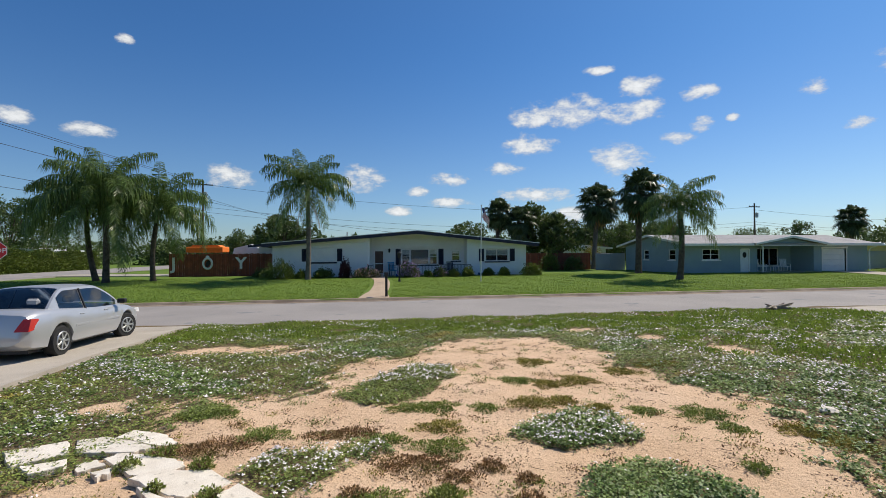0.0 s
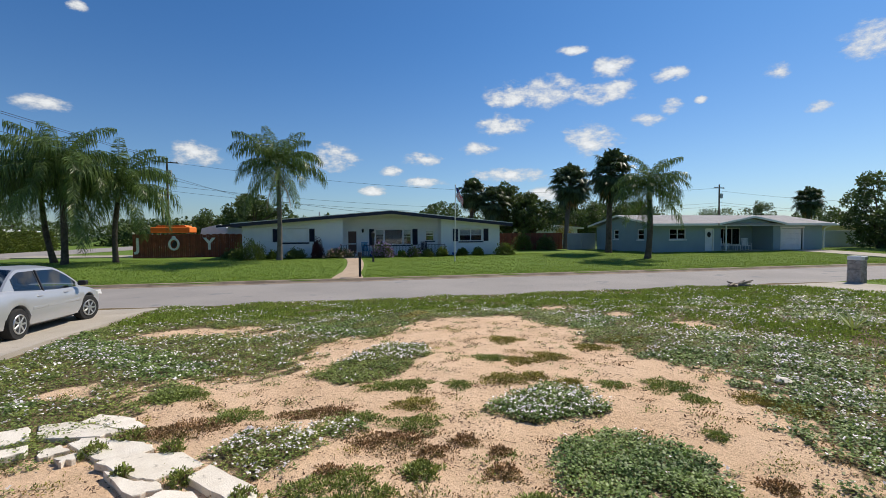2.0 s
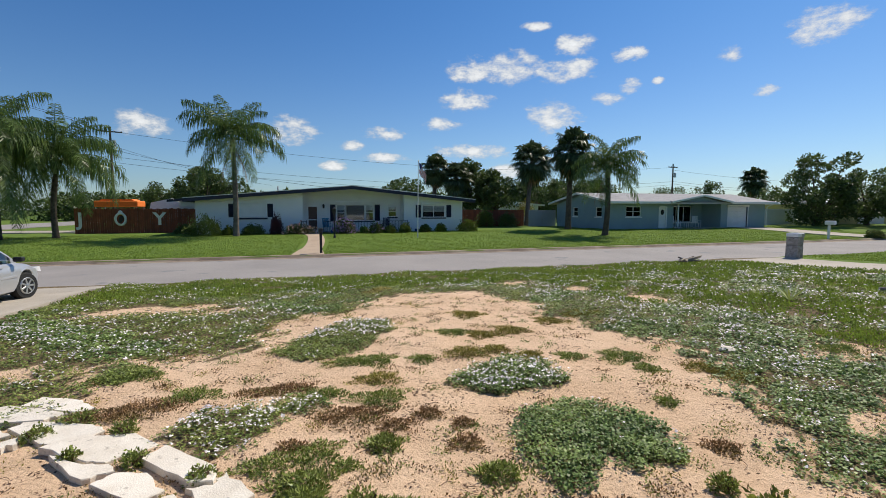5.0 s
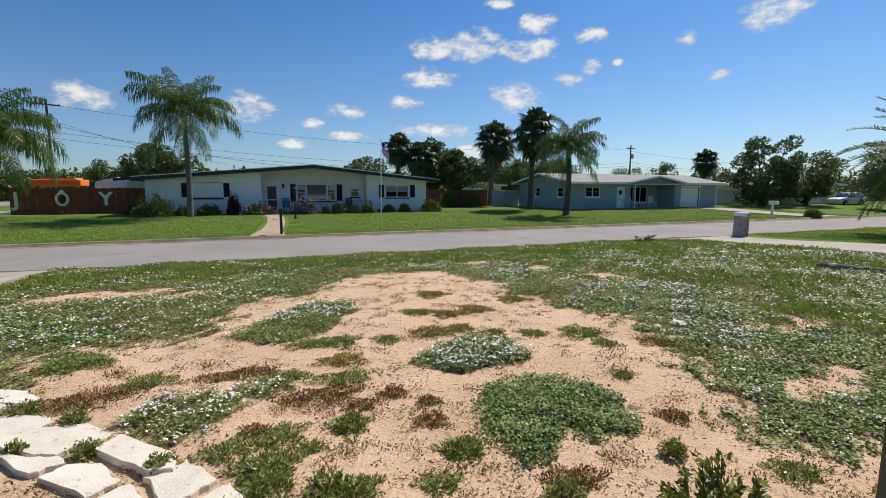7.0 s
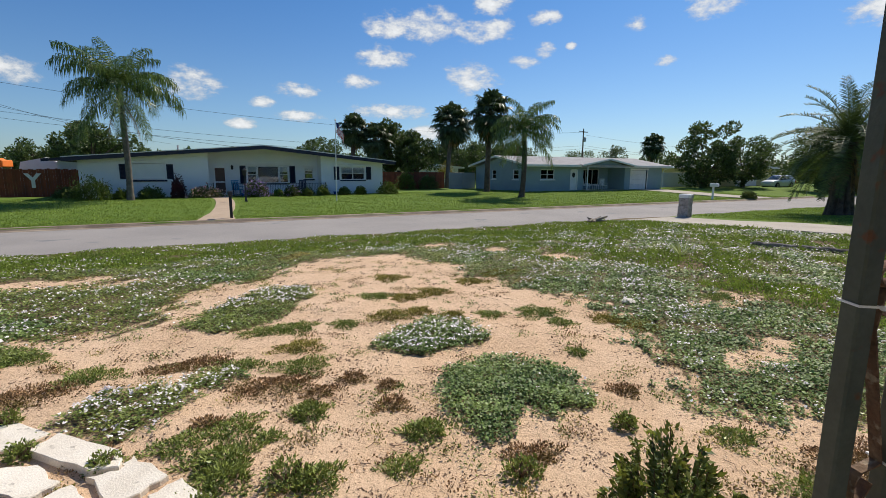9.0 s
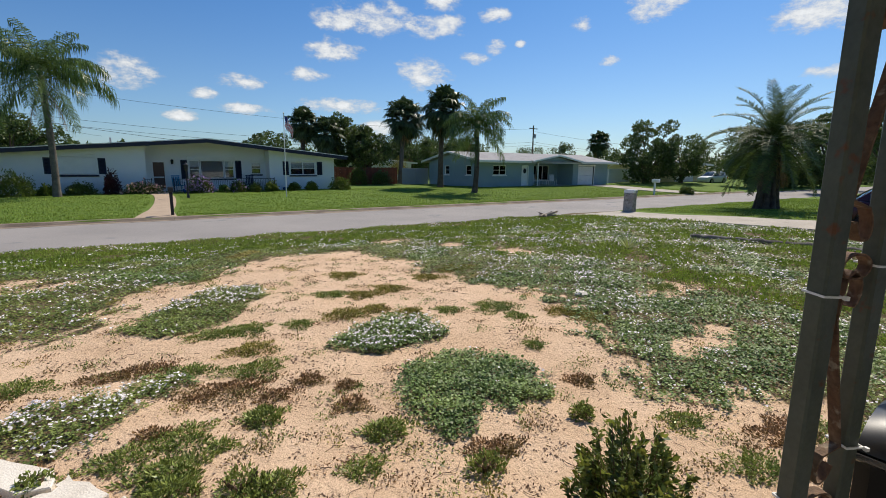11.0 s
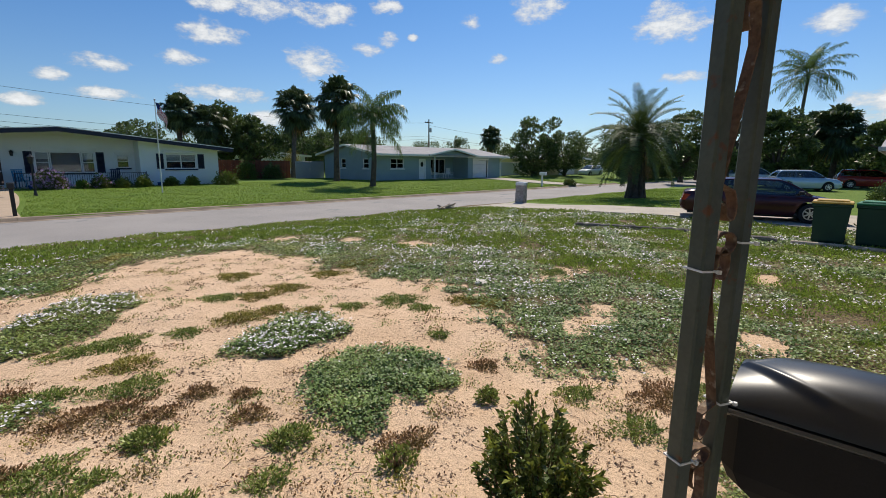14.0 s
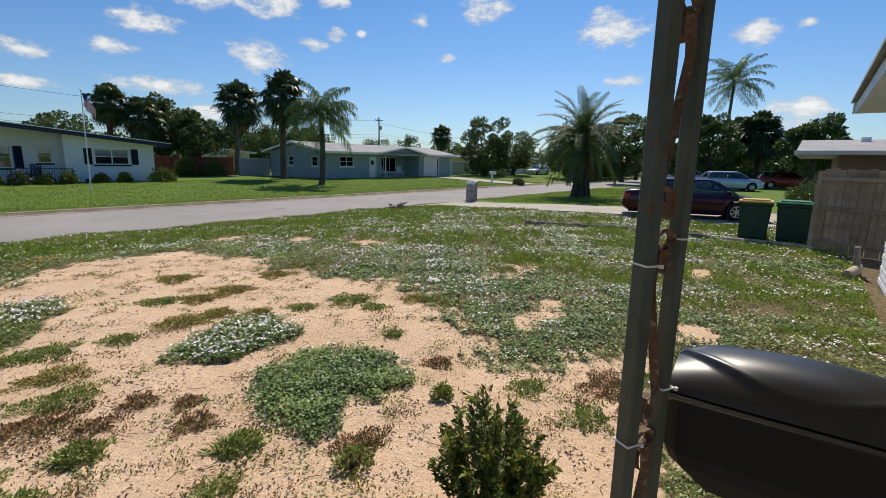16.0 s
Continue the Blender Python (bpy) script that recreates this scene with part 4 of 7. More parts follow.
part("door_panel", Geo().box(31.07, GYF + 0.06, 0.34, 31.78, GYF + 0.10, 2.19, 0.01), M_TRIM, door, "white front door")
part("door_frame", Geo().box(30.97, GYF - 0.03, 0.34, 31.07, GYF + 0.1, 2.25).box(31.78, GYF - 0.03, 0.34, 31.88, GYF + 0.1, 2.25).box(31.07, GYF - 0.03, 2.19, 31.78, GYF + 0.1, 2.29), M_TRIM, door)
part("oval_light", Geo().lathe([(0.01, 0), (0.17, 0.0), (0.19, 0.015), (0.17, 0.03), (0.01, 0.03)], 20, pose(31.42, GYF + 0.055, 1.75, 90) @ Matrix.Diagonal((1, 1.3, 1, 1))), M_DARK, door, "dark wreath on the door")
gar = new("garage_door")
gar.parent = grey
for k in range(4):
    part("panel", Geo().box(39.13, GYF + 0.08, 0.31 + k * 0.482, 41.47, GYF + 0.12, 0.31 + k * 0.482 + 0.474, 0.012), M_TRIM, gar)
part("door_frame", Geo().box(39.0, GYF - 0.03, 0.30, 39.1, GYF + 0.1, 2.25).box(41.5, GYF - 0.03, 0.30, 41.6, GYF + 0.1, 2.25).box(38.95, GYF - 0.08, 2.25, 41.65, GYF + 0.05, 2.42, 0.01), M_TRIM, gar)
slab("porch_floor_grey", "concrete porch floor of the grey house", [(32.61, 33.3), (38.19, 33.3), (38.19, 36.19), (32.61, 36.19)], 0.30, M_CONCRETE, 0.3)

# ---- palms and trees ----
def frond_mesh(name, mat, length, rise, curve, n, leaf, width, hang, vee, seed, wind=0.0, plume=0.16):
    """A feather frond: an arched midrib along +x with two rows of narrow leaflets."""
    rng = np.random.default_rng(abs(seed))
    t = np.linspace(0, 1, 15)
    ang = radians(rise) - radians(curve) * t ** 1.25
    px = np.concatenate([[0], np.cumsum(np.cos(ang[:-1]))]) * length / 14
    pz = np.concatenate([[0], np.cumsum(np.sin(ang[:-1]))]) * length / 14
    py = wind * t * t * length
    g = Geo().tube([(a, b, c) for a, b, c in zip(px, py, pz)], [0.035 * (1 - 0.85 * k) for k in t], 4)
    for k in range(n):
        s = 0.16 + 0.84 * (k + 0.5) / n
        i = min(int(s * 14), 13)
        f = s * 14 - i
        p = Vector((px[i] + (px[i + 1] - px[i]) * f, py[i] + (py[i + 1] - py[i]) * f, pz[i] + (pz[i + 1] - pz[i]) * f))
        a = ang[min(i, 13)]
        fwd = Vector((math.cos(a), 0, math.sin(a)))
        up = Vector((-math.sin(a), 0, math.cos(a)))
        ln = leaf * (0.55 + 0.9 * math.sin(math.pi * min(0.98, s * 0.86 + 0.1))) * rng.uniform(0.85, 1.12) * 0.75
        for side in (-1, 1):
            out = (Vector((0, side, 0)) * 0.8 + fwd * rng.uniform(0.35, 0.75) + up * (vee + rng.normal(0, plume))).normalized()
            w = fwd * width * 0.5
            mid = p + out * ln * 0.5 + Vector((0, 0, -hang * ln * 0.16))
            tip = p + out * ln * (1 - 0.3 * hang) + Vector((0, 0, -hang * ln * rng.uniform(0.55, 0.85)))
            g.add([p - w * 0.5, p + w * 0.5, mid + w, mid - w, tip], [(0, 1, 2, 3), (3, 2, 4)])
    return mesh_of(name, g, mat)


def fan_mesh(name, mat, stalk, radius, rise, n, seed):
    """A fan leaf: a stalk along +x with pointed segments spread round its end, tips hanging."""
    rng = np.random.default_rng(abs(seed))
    r = radians(rise)
    fwd, up = Vector((math.cos(r), 0, math.sin(r))), Vector((-math.sin(r), 0, math.cos(r)))
    end = fwd * stalk - Vector((0, 0, 0.12 * stalk))
    g = Geo().tube([(0, 0, 0), fwd * stalk * 0.5, end], [0.025, 0.02, 0.015], 4)
    for k in range(n):
        a = radians(-125 + 250 * (k + 0.5) / n + rng.normal(0, 2))
        d = (fwd * math.cos(a) + Vector((0, 1, 0)) * math.sin(a) + up * (0.25 * abs(math.sin(a)))).normalized()
        s = d.cross(up).normalized() * radius * 0.062
        ln = radius * (0.75 + 0.3 * math.cos(a * 0.6)) * rng.uniform(0.9, 1.08)
        mid = end + d * ln * 0.6
        tip = end + d * ln * 0.92 + Vector((0, 0, -ln * rng.uniform(0.15, 0.5)))
        g.add([end, mid + s, tip, mid - s], [(0, 1, 2, 3)])
    return mesh_of(name, g, mat)


def trunk_geo(base, top, r0, r1, rings, seed, bend=0.15, ridge=0.06):
    rng = np.random.default_rng(abs(seed))
    b, t = Vector(base), Vector(top)
    side = Vector((rng.normal(), rng.normal(), 0)).normalized() * bend
    path, rad = [], []
    n = rings * 2
    for k in range(n + 1):
        s = k / n
        path.append(b.lerp(t, s) + side * math.sin(math.pi * s))
        flare = 0.35 * math.exp(-s * 14)
        rad.append((r0 + (r1 - r0) * s) * (1 + flare + (ridge if k % 2 else 0) + rng.normal(0, 0.015)))
    return Geo().tube(path, rad, 12)


QUEEN = {rise: [frond_mesh("frond", M_PALM, 3.75, rise, curve, 62, 0.88, 0.048, 1.25, 0.0, 10 * rise + v, plume=0.3) for v in range(2)] for rise, curve in ((83, 84), (64, 118), (40, 122), (12, 100), (-24, 60))}
SABAL = {rise: [fan_mesh("fan_leaf", M_PALM_DARK, 0.85, 0.92, rise, 30, 7 * rise + v) for v in range(2)] for rise in (75, 45, 15, -15, -45, -70)}
SABAL_DRY = [fan_mesh("dry_leaf", M_PALM_DRY, 0.8, 0.7, -80, 20, 90 + v) for v in range(2)]
QUEEN_DRY = [frond_mesh("dry_frond", M_PALM_DRY, 2.6, -62, 26, 34, 0.5, 0.035, 1.0, 0.0, 640 + v) for v in range(2)]
DATE = {rise: [frond_mesh("frond", M_PALM_LIGHT, 3.3, rise, curve, 52, 0.42, 0.045, 0.15, 0.35, 500 + rise + v) for v in range(2)] for rise, curve in ((80, 55), (58, 70), (36, 70), (12, 65), (-12, 55), (-40, 40))}
DATE_DRY = [frond_mesh("dry_frond", M_PALM_DRY, 2.2, -72, 12, 30, 0.35, 0.035, 0.4, 0.1, 700 + v) for v in range(2)]
COCO = {rise: [frond_mesh("frond", M_PALM, 3.4, rise, curve, 40, 0.85, 0.06, 0.7, 0.1, 900 + rise + v, 0.22) for v in range(2)] for rise, curve in ((75, 70), (50, 80), (25, 80), (0, 60), (-25, 40))}


def palm(name, label, base, top, r0, r1, crown, per_ring, seed, scale=1.0, shaft=0.0, dry=None, dry_n=0, trunk_mat=M_TRUNK, bend=0.12, rings=26, lean=0.0):
    rng = np.random.default_rng(abs(seed))
    p = thing(name, label, "palm tree", Matrix.Translation(base), group="palms")
    rel = Vector(top) - Vector(base)
    part("trunk", trunk_geo((0, 0, -0.05), rel, r0, r1, rings, seed, bend), trunk_mat, p, smooth=True)
    if shaft:
        part("crownshaft", Geo().tube([rel, rel + Vector((0, 0, shaft * 0.5)), rel + Vector((0, 0, shaft))], [r1 * 1.05, r1 * 1.35, r1 * 0.5], 10), M_CROWNSHAFT, p, smooth=True)
    at = rel + Vector((0, 0, shaft * 0.8))
    turn = rng.uniform(0, 360)
    for rise, meshes in crown.items():
        k_n = per_ring if not isinstance(per_ring, dict) else per_ring[rise]
        for k in range(k_n):
            turn += 360 / k_n + rng.normal(0, 9)
            ob = new(meshes[0].name.split(".")[0], meshes[k % 2])
            ob.parent = p
            ob.matrix_basis = Matrix.Translation(at) @ pose(0, 0, 0, rng.normal(0, 6) + lean, rng.normal(0, 7), turn) @ Matrix.Scale(scale * rng.uniform(0.82, 1.1), 4)
        turn += 25
    for k in range(dry_n):
        ob = new(dry[0].name.split(".")[0], dry[k % 2])
        ob.parent = p
        ob.matrix_basis = Matrix.Translation(at - Vector((0, 0, 0.25))) @ pose(0, 0, 0, rng.normal(0, 8), rng.normal(0, 8), rng.uniform(0, 360)) @ Matrix.Scale(scale * rng.uniform(0.7, 1.1), 4)
    return p


def gz(x, y):
    return float(ground_z(x, y))


QN = {83: 6, 64: 8, 40: 8, 12: 6, -24: 3}
QB = {83: 6, 64: 10, 40: 11, 12: 7, -24: 2}
queen_label = "tall queen palm with feathery drooping green fronds"
palm("queen_palm", queen_label, (-4.02, 33.47, gz(-4.02, 33.47)), (-4.0, 33.3, 5.75), 0.17, 0.14, QUEEN, QN, 1, 0.98, 0.9, QUEEN_DRY, 3)
palm("queen_palm", queen_label, (21.63, 29.05, gz(21.63, 29.05)), (21.7, 29.0, 4.3), 0.20, 0.17, QUEEN, QN, 2, 0.84, 0.7, QUEEN_DRY, 2, trunk_mat=M_TRUNK_DARK)
palm("queen_palm", queen_label, (-16.64, 33.07, gz(-16.64, 33.07)), (-16.6, 33.0, 4.9), 0.19, 0.16, QUEEN, QB, 3, 1.22, 0.9, trunk_mat=M_TRUNK_DARK)
palm("queen_palm", queen_label, (-14.25, 34.1, gz(-14.25, 34.1)), (-14.0, 34.0, 4.2), 0.16, 0.14, QUEEN, QB, 4, 1.12, 0.8, trunk_mat=M_TRUNK_DARK)
palm("queen_palm", queen_label, (-18.2, 35.0, gz(-18.2, 35.0)), (-18.7, 34.8, 4.4), 0.18, 0.15, QUEEN, QB, 5, 1.15, 0.9, trunk_mat=M_TRUNK_DARK)
SN = {75: 8, 45: 12, 15: 13, -15: 13, -45: 11, -70: 7}
sabal_label = "cabbage palm with a round crown of dark fan leaves"
palm("sabal_palm", sabal_label, (22.24, 34.95, gz(22.24, 34.95)), (22.5, 34.9, 7.0), 0.24, 0.20, SABAL, SN, 11, 1.38, 0.0, SABAL_DRY, 5, M_TRUNK_DARK, rings=30)
palm("sabal_palm", sabal_label, (23.3, 44.6, 0.28), (23.9, 44.6, 7.2), 0.24, 0.20, SABAL, SN, 12, 1.5, 0.0, SABAL_DRY, 4, M_TRUNK, rings=30)
DN = {80: 7, 58: 10, 36: 13, 12: 13, -12: 13, -40: 12}
dp = palm("date_palm", "stout date palm with stiff arching fronds and hanging dead skirt", (28.06, 11.52, gz(28.06, 11.52)), (28.0, 11.5, 3.5), 0.42, 0.36, DATE, DN, 21, 1.05, 0.0, DATE_DRY, 22, M_TRUNK_DARK, rings=20)
for k in range(9):
    a = k * 0.7
    part("offshoot", trunk_geo((0.5 * math.cos(a), 0.5 * math.sin(a), -0.1), (0.32 * math.cos(a), 0.32 * math.sin(a), 2.4 + 0.5 * math.sin(k * 2.1)), 0.13, 0.07, 8, k, 0.05), M_TRUNK_DARK, dp)
palm("coconut_palm", "tall coconut palm bent by the wind", (68.5, 9.2, 0), (67.6, 9.2, 11.6), 0.22, 0.15, COCO, {75: 6, 50: 7, 25: 7, 0: 5, -25: 4}, 31, 1.2, 0.4, bend=0.3)


def leaf_tree(name, label, base, height, radius, leaf_mat, seed, leaves=9000, leaf=0.26, trunk_r=0.25, low=0.28, clumps=46, category="tree"):
    """Trunk, forking limbs, and leaf clumps of uneven size round an irregular crown."""
    rng = np.random.default_rng(abs(seed))
    tr = thing(name, label, category, Matrix.Translation(base))
    fork = height * low
    g = Geo().tube([(0, 0, -0.1), (0.05, 0.02, fork * 0.5), (0, 0, fork)], [trunk_r * 1.25, trunk_r, trunk_r * 0.85], 9)
    part("trunk", g, M_TRUNK_DARK, tr, smooth=True)
    cs, rs = [], []
    for k in range(clumps):
        d = rng.normal(0, 1, 3)
        d /= np.linalg.norm(d)
        q = rng.uniform(0.45, 1.0) ** 0.6
        wob = 1 + 0.25 * math.sin(3 * math.atan2(d[1], d[0]) + seed) + rng.normal(0, 0.10)
        c = np.array([d[0] * radius * wob * q, d[1] * radius * wob * q, (fork + height) / 2 + d[2] * (height - fork) * 0.5 * q * (0.9 + 0.2 * wob)])
        cs.append(c)
        rs.append(radius * rng.uniform(0.16, 0.34))
    for k in range(0, clumps, 4):
        c = Vector(cs[k])
        part("limb", Geo().tube([(0, 0, fork * 0.92), Vector((c.x * 0.4, c.y * 0.4, fork + (c.z - fork) * 0.55)), c], [trunk_r * 0.55, trunk_r * 0.3, trunk_r * 0.08], 6), M_TRUNK_DARK, tr)
    per = leaves // clumps
    pts, nrm = [], []
    for c, r in zip(cs, rs):
        d = rng.normal(0, 1, (per, 3))
        d /= np.linalg.norm(d, axis=1, keepdims=True)
        rad = r * rng.uniform(0.35, 1.0, (per, 1)) ** 0.5
        pts.append(c + d * rad * np.array([1, 1, 0.75]))
        nrm.append(d + np.array([0, 0, 0.3]))
    v, f = leaf_cloud(np.concatenate(pts), np.concatenate(nrm), leaf, leaf * 0.55, 0.8, 0.1, rng)
    ob = new("crown", raw_mesh("crown", v, f, leaf_mat))
    ob.parent = tr
    return tr


tree_label = "dense dark green broadleaf tree behind the houses"
leaf_tree("tree", tree_label, (-9.8, 57.4, 0.3), 6.0, 3.0, M_TREE, 0, 9000, 0.3, low=0.28)
leaf_tree("tree", tree_label, (-19.3, 79.3, 0.3), 5.7, 2.6, M_TREE, 1, 5000, 0.3, low=0.28)
leaf_tree("tree", tree_label, (13.3, 60.6, 0.3), 5.6, 3.0, M_TREE, 2, 6000, 0.3, low=0.28)
leaf_tree("tree", tree_label, (18.8, 49.6, 0.3), 7.0, 2.2, M_TREE, 3, 9000, 0.3, low=0.28)
leaf_tree("tree", tree_label, (20.4, 47.3, 0.3), 5.6, 2.0, M_TREE, 4, 7000, 0.3, low=0.28)
leaf_tree("tree", tree_label, (30.0, 59.9, 0.3), 6.1, 2.4, M_TREE, 1, 5000, 0.3, low=0.28)
leaf_tree("tree", tree_label, (42.0, 69.0, 0.3), 5.9, 4.1, M_TREE, 7, 5000, 0.3, low=0.28)
leaf_tree("tree", tree_label, (74.4, 68.7, 0.3), 6.6, 2.6, M_TREE, 8, 4000, 0.3, low=0.28)
leaf_tree("tree", tree_label, (79.7, 83.0, 0.3), 6.5, 5.2, M_TREE, 9, 4000, 0.3, low=0.28)
leaf_tree("tree", tree_label, (52.1, 34.9, 0.1), 7.4, 3.7, M_TREE, 10, 12000, 0.3, low=0.12)
leaf_tree("tree", tree_label, (58.4, 33.9, 0.1), 6.0, 3.1, M_TREE, 2, 7000, 0.3, low=0.15)
leaf_tree("tree", tree_label, (54.4, 17.4, 0.1), 7.0, 2.2, M_TREE, 12, 8000, 0.3, low=0.15)
leaf_tree("tree", tree_label, (46.5, 11.2, 0.1), 7.3, 2.1, M_TREE, 13, 9000, 0.3, low=0.15)
leaf_tree("tree", tree_label, (51.7, 8.4, 0.1), 6.6, 2.2, M_TREE, 14, 9000, 0.3, low=0.15)
leaf_tree("tree", tree_label, (50.8, 0.4, 0.1), 5.8, 2.2, M_TREE, 16, 9000, 0.3, low=0.35)
leaf_tree("tree", tree_label, (56.9, 2.5, 0.1), 4.9, 1.3, M_TREE, 17, 5000, 0.3, low=0.2)
leaf_tree("tree", tree_label, (-47.5, 70.8, 0.3), 9.3, 4.2, M_TREE, 18, 9000, 0.3, low=0.15)
leaf_tree("tree", tree_label, (-52.0, 84.7, 0.3), 8.1, 4.6, M_TREE, 19, 7000, 0.3, low=0.15)
leaf_tree("tree", tree_label, (-51.4, 69.4, 0.3), 10.9, 4.4, M_TREE, 20, 7000, 0.3, low=0.15)
leaf_tree("tree", tree_label, (64.0, 18.6, 0.1), 5.8, 2.2, M_TREE, 21, 5000, 0.3, low=0.15)
palm("sabal_palm", sabal_label, (14.1, 48.3, 0.3), (14.3, 48.3, 6.4), 0.24, 0.2, SABAL, SN, 41, 1.15, 0.0, SABAL_DRY, 6, M_TRUNK_DARK, rings=20)
palm("sabal_palm", sabal_label, (15.9, 47.0, 0.3), (16.1, 47.0, 5.4), 0.24, 0.2, SABAL, SN, 42, 1.25, 0.0, SABAL_DRY, 6, M_TRUNK_DARK, rings=20)
palm("sabal_palm", sabal_label, (68.7, 55.4, 0.3), (68.9, 55.4, 6.6), 0.24, 0.2, SABAL, SN, 43, 1.5, 0.0, SABAL_DRY, 6, M_TRUNK_DARK, rings=20)
palm("sabal_palm", sabal_label, (56.5, 4.9, 0.1), (56.7, 4.9, 5.2), 0.26, 0.22, SABAL, SN, 44, 1.6, 0.0, SABAL_DRY, 6, M_TRUNK_DARK, rings=20)
palm("sabal_palm", sabal_label, (58.5, 6.9, 0.1), (58.7, 6.9, 5.0), 0.26, 0.22, SABAL, SN, 45, 1.55, 0.0, SABAL_DRY, 6, M_TRUNK_DARK, rings=20)
palm("sabal_palm", sabal_label, (-11.8, 64.8, 0.3), (-11.6, 64.8, 5.9), 0.24, 0.2, SABAL, SN, 46, 1.2, 0.0, SABAL_DRY, 6, M_TRUNK_DARK, rings=20)

leaf_tree("tree", tree_label, (32.0, 57.5, 0.3), 6.8, 3.6, M_TREE, 51, 7000, 0.3, low=0.2)
leaf_tree("tree", tree_label, (37.5, 59.0, 0.3), 6.2, 3.4, M_TREE, 52, 7000, 0.3, low=0.2)
leaf_tree("tree", tree_label, (43.0, 61.0, 0.3), 5.9, 3.2, M_TREE, 53, 6000, 0.3, low=0.2)
leaf_tree("tree", tree_label, (61.0, 25.5, 0.1), 6.6, 4.0, M_TREE, 54, 9000, 0.3, low=0.12)
leaf_tree("tree", tree_label, (68.0, 26.0, 0.1), 7.2, 4.4, M_TREE, 55, 9000, 0.3, low=0.12)


def shrub(name, label, base, rx, ry, h, mat, seed, leaves=2500, leaf=0.09, flower=None, flowers=0, category="bush", group=""):
    """A leafy mound with an uneven outline, over a few stems."""
    rng = np.random.default_rng(abs(seed))
    s = thing(name, label, category, Matrix.Translation(base), group)
    st = Geo()
    for k in range(7):
        a = rng.uniform(0, 6.28)
        st.tube([(0.1 * rx * math.cos(a), 0.1 * ry * math.sin(a), -0.03), (0.45 * rx * math.cos(a), 0.45 * ry * math.sin(a), h * 0.45), (0.6 * rx * math.cos(a), 0.6 * ry * math.sin(a), h * 0.8)], [0.018, 0.012, 0.005], 5)
    part("stem", st, M_TWIG, s)
    d = rng.normal(0, 1, (leaves, 3))
    d /= np.linalg.norm(d, axis=1, keepdims=True)
    d[:, 2] = np.abs(d[:, 2])
    az = np.arctan2(d[:, 1], d[:, 0])
    wob = 1 + 0.16 * np.sin(3 * az + seed) + 0.12 * np.sin(7 * az + 2 * seed) + 0.14 * np.sin(9 * d[:, 2] + 4 * az)
    rad = (rng.uniform(0.3, 1.0, leaves) ** 0.45 * wob)[:, None]
    p = d * rad * np.array([rx, ry, h])
    v, f = leaf_cloud(p, d + np.array([0, 0, 0.4]), leaf, leaf * 0.5, 0.7, 0.0, rng)
    ob = new("foliage", raw_mesh("foliage", v, f, mat))
    ob.parent = s
    if flowers:
        k = rng.choice(leaves, flowers)
        v, f = leaf_cloud(p[k] * 1.14, d[k] + np.array([0, 0, 0.6]), 0.13, 0.12, 0.5, 0.0, rng)
        ob = new("blossom", raw_mesh("blossom", v, f, flower))
        ob.parent = s
    return s


def hedge(name, label, x0, y0, x1, y1, depth, z0, h, mat, seed, leaves=22000, leaf=0.16, kind="", category="hedge"):
    rng = np.random.default_rng(abs(seed))
    a, b = np.array([x0, y0]), np.array([x1, y1])
    along = b - a
    length = np.linalg.norm(along)
    u = along / length
    w = np.array([-u[1], u[0]])
    s = rng.uniform(0, length, leaves)
    top = h * (1 + 0.10 * np.sin(s * 1.3 + seed) + 0.08 * np.sin(s * 3.7))
    q = rng.uniform(-1, 1, leaves)
    zz = rng.uniform(0, 1, leaves) ** 0.7 * top
    bulge = np.sqrt(np.clip(1.05 - (zz / top) ** 4, 0, 1))
    p = np.stack([a[0] + u[0] * s + w[0] * q * depth * bulge * 0.5, a[1] + u[1] * s + w[1] * q * depth * bulge * 0.5, z0 + zz], 1)
    nrm = np.stack([w[0] * np.sign(q), w[1] * np.sign(q), np.full(leaves, 0.6)], 1)
    v, f = leaf_cloud(p, nrm, leaf, leaf * 0.55, 0.7, 0.0, rng)
    return tagged(new(name, raw_mesh(name, v, f, mat)), label, category, kind=kind)


hedge("hedge", "clipped yellow-green hedge along the side street", -35.0, 40, -35.0, 66, 2.6, 0.0, 2.35, M_HEDGE, 61, 60000, 0.24)
# far belt of trees that closes the view
for k, (x0, y0, x1, y1) in enumerate(((-150, 80, -60, 150), (-60, 150, 10, 120), (-12, 112, 60, 108), (55, 108, 120, 80), (118, 82, 130, 20), (128, 24, 110, -30), (-14, 74, 20, 72), (20, 73, 72, 76), (72, 74, 98, 42), (96, 44, 92, 8), (92, 10, 80, -14), (-95, 70, -48, 104), (-40, 96, -10, 78))):
    hedge("far_woods", "far dark green tree line", x0, y0, x1, y1, 9, -0.5, 4.8, M_TREE, 80 + k, 11000, 0.6, "stuff", "trees")
hedge("hedge", "dark green hedge across the street beyond the date palm", 57, 24.5, 78, 24.0, 3.0, 0.0, 2.6, M_TREE, 62, 16000, 0.3)

# ---- low weeds, flowers, tufts, stones in the near yard ----
rng = np.random.default_rng(3)
N = 1500000
dd = 1.6 + 20.5 * rng.uniform(0, 1, N) ** 1.05
aa = np.radians(rng.uniform(-38, 100, N))
px, py = dd * np.sin(aa), dd * np.cos(aa)
ok = (px > -5.2) & (py < 15.32 + 0.12 * np.sin(px * 2.1)) & (py > -0.7) & (px < 18.1 - 0.17 * np.clip(py - 6.5, 0, 10))
px, py, dd = px[ok], py[ok], dd[ok]
cv = cover(px, py)
in_mat = [outside(px, py, ring) < 0.05 for ring in MATS]
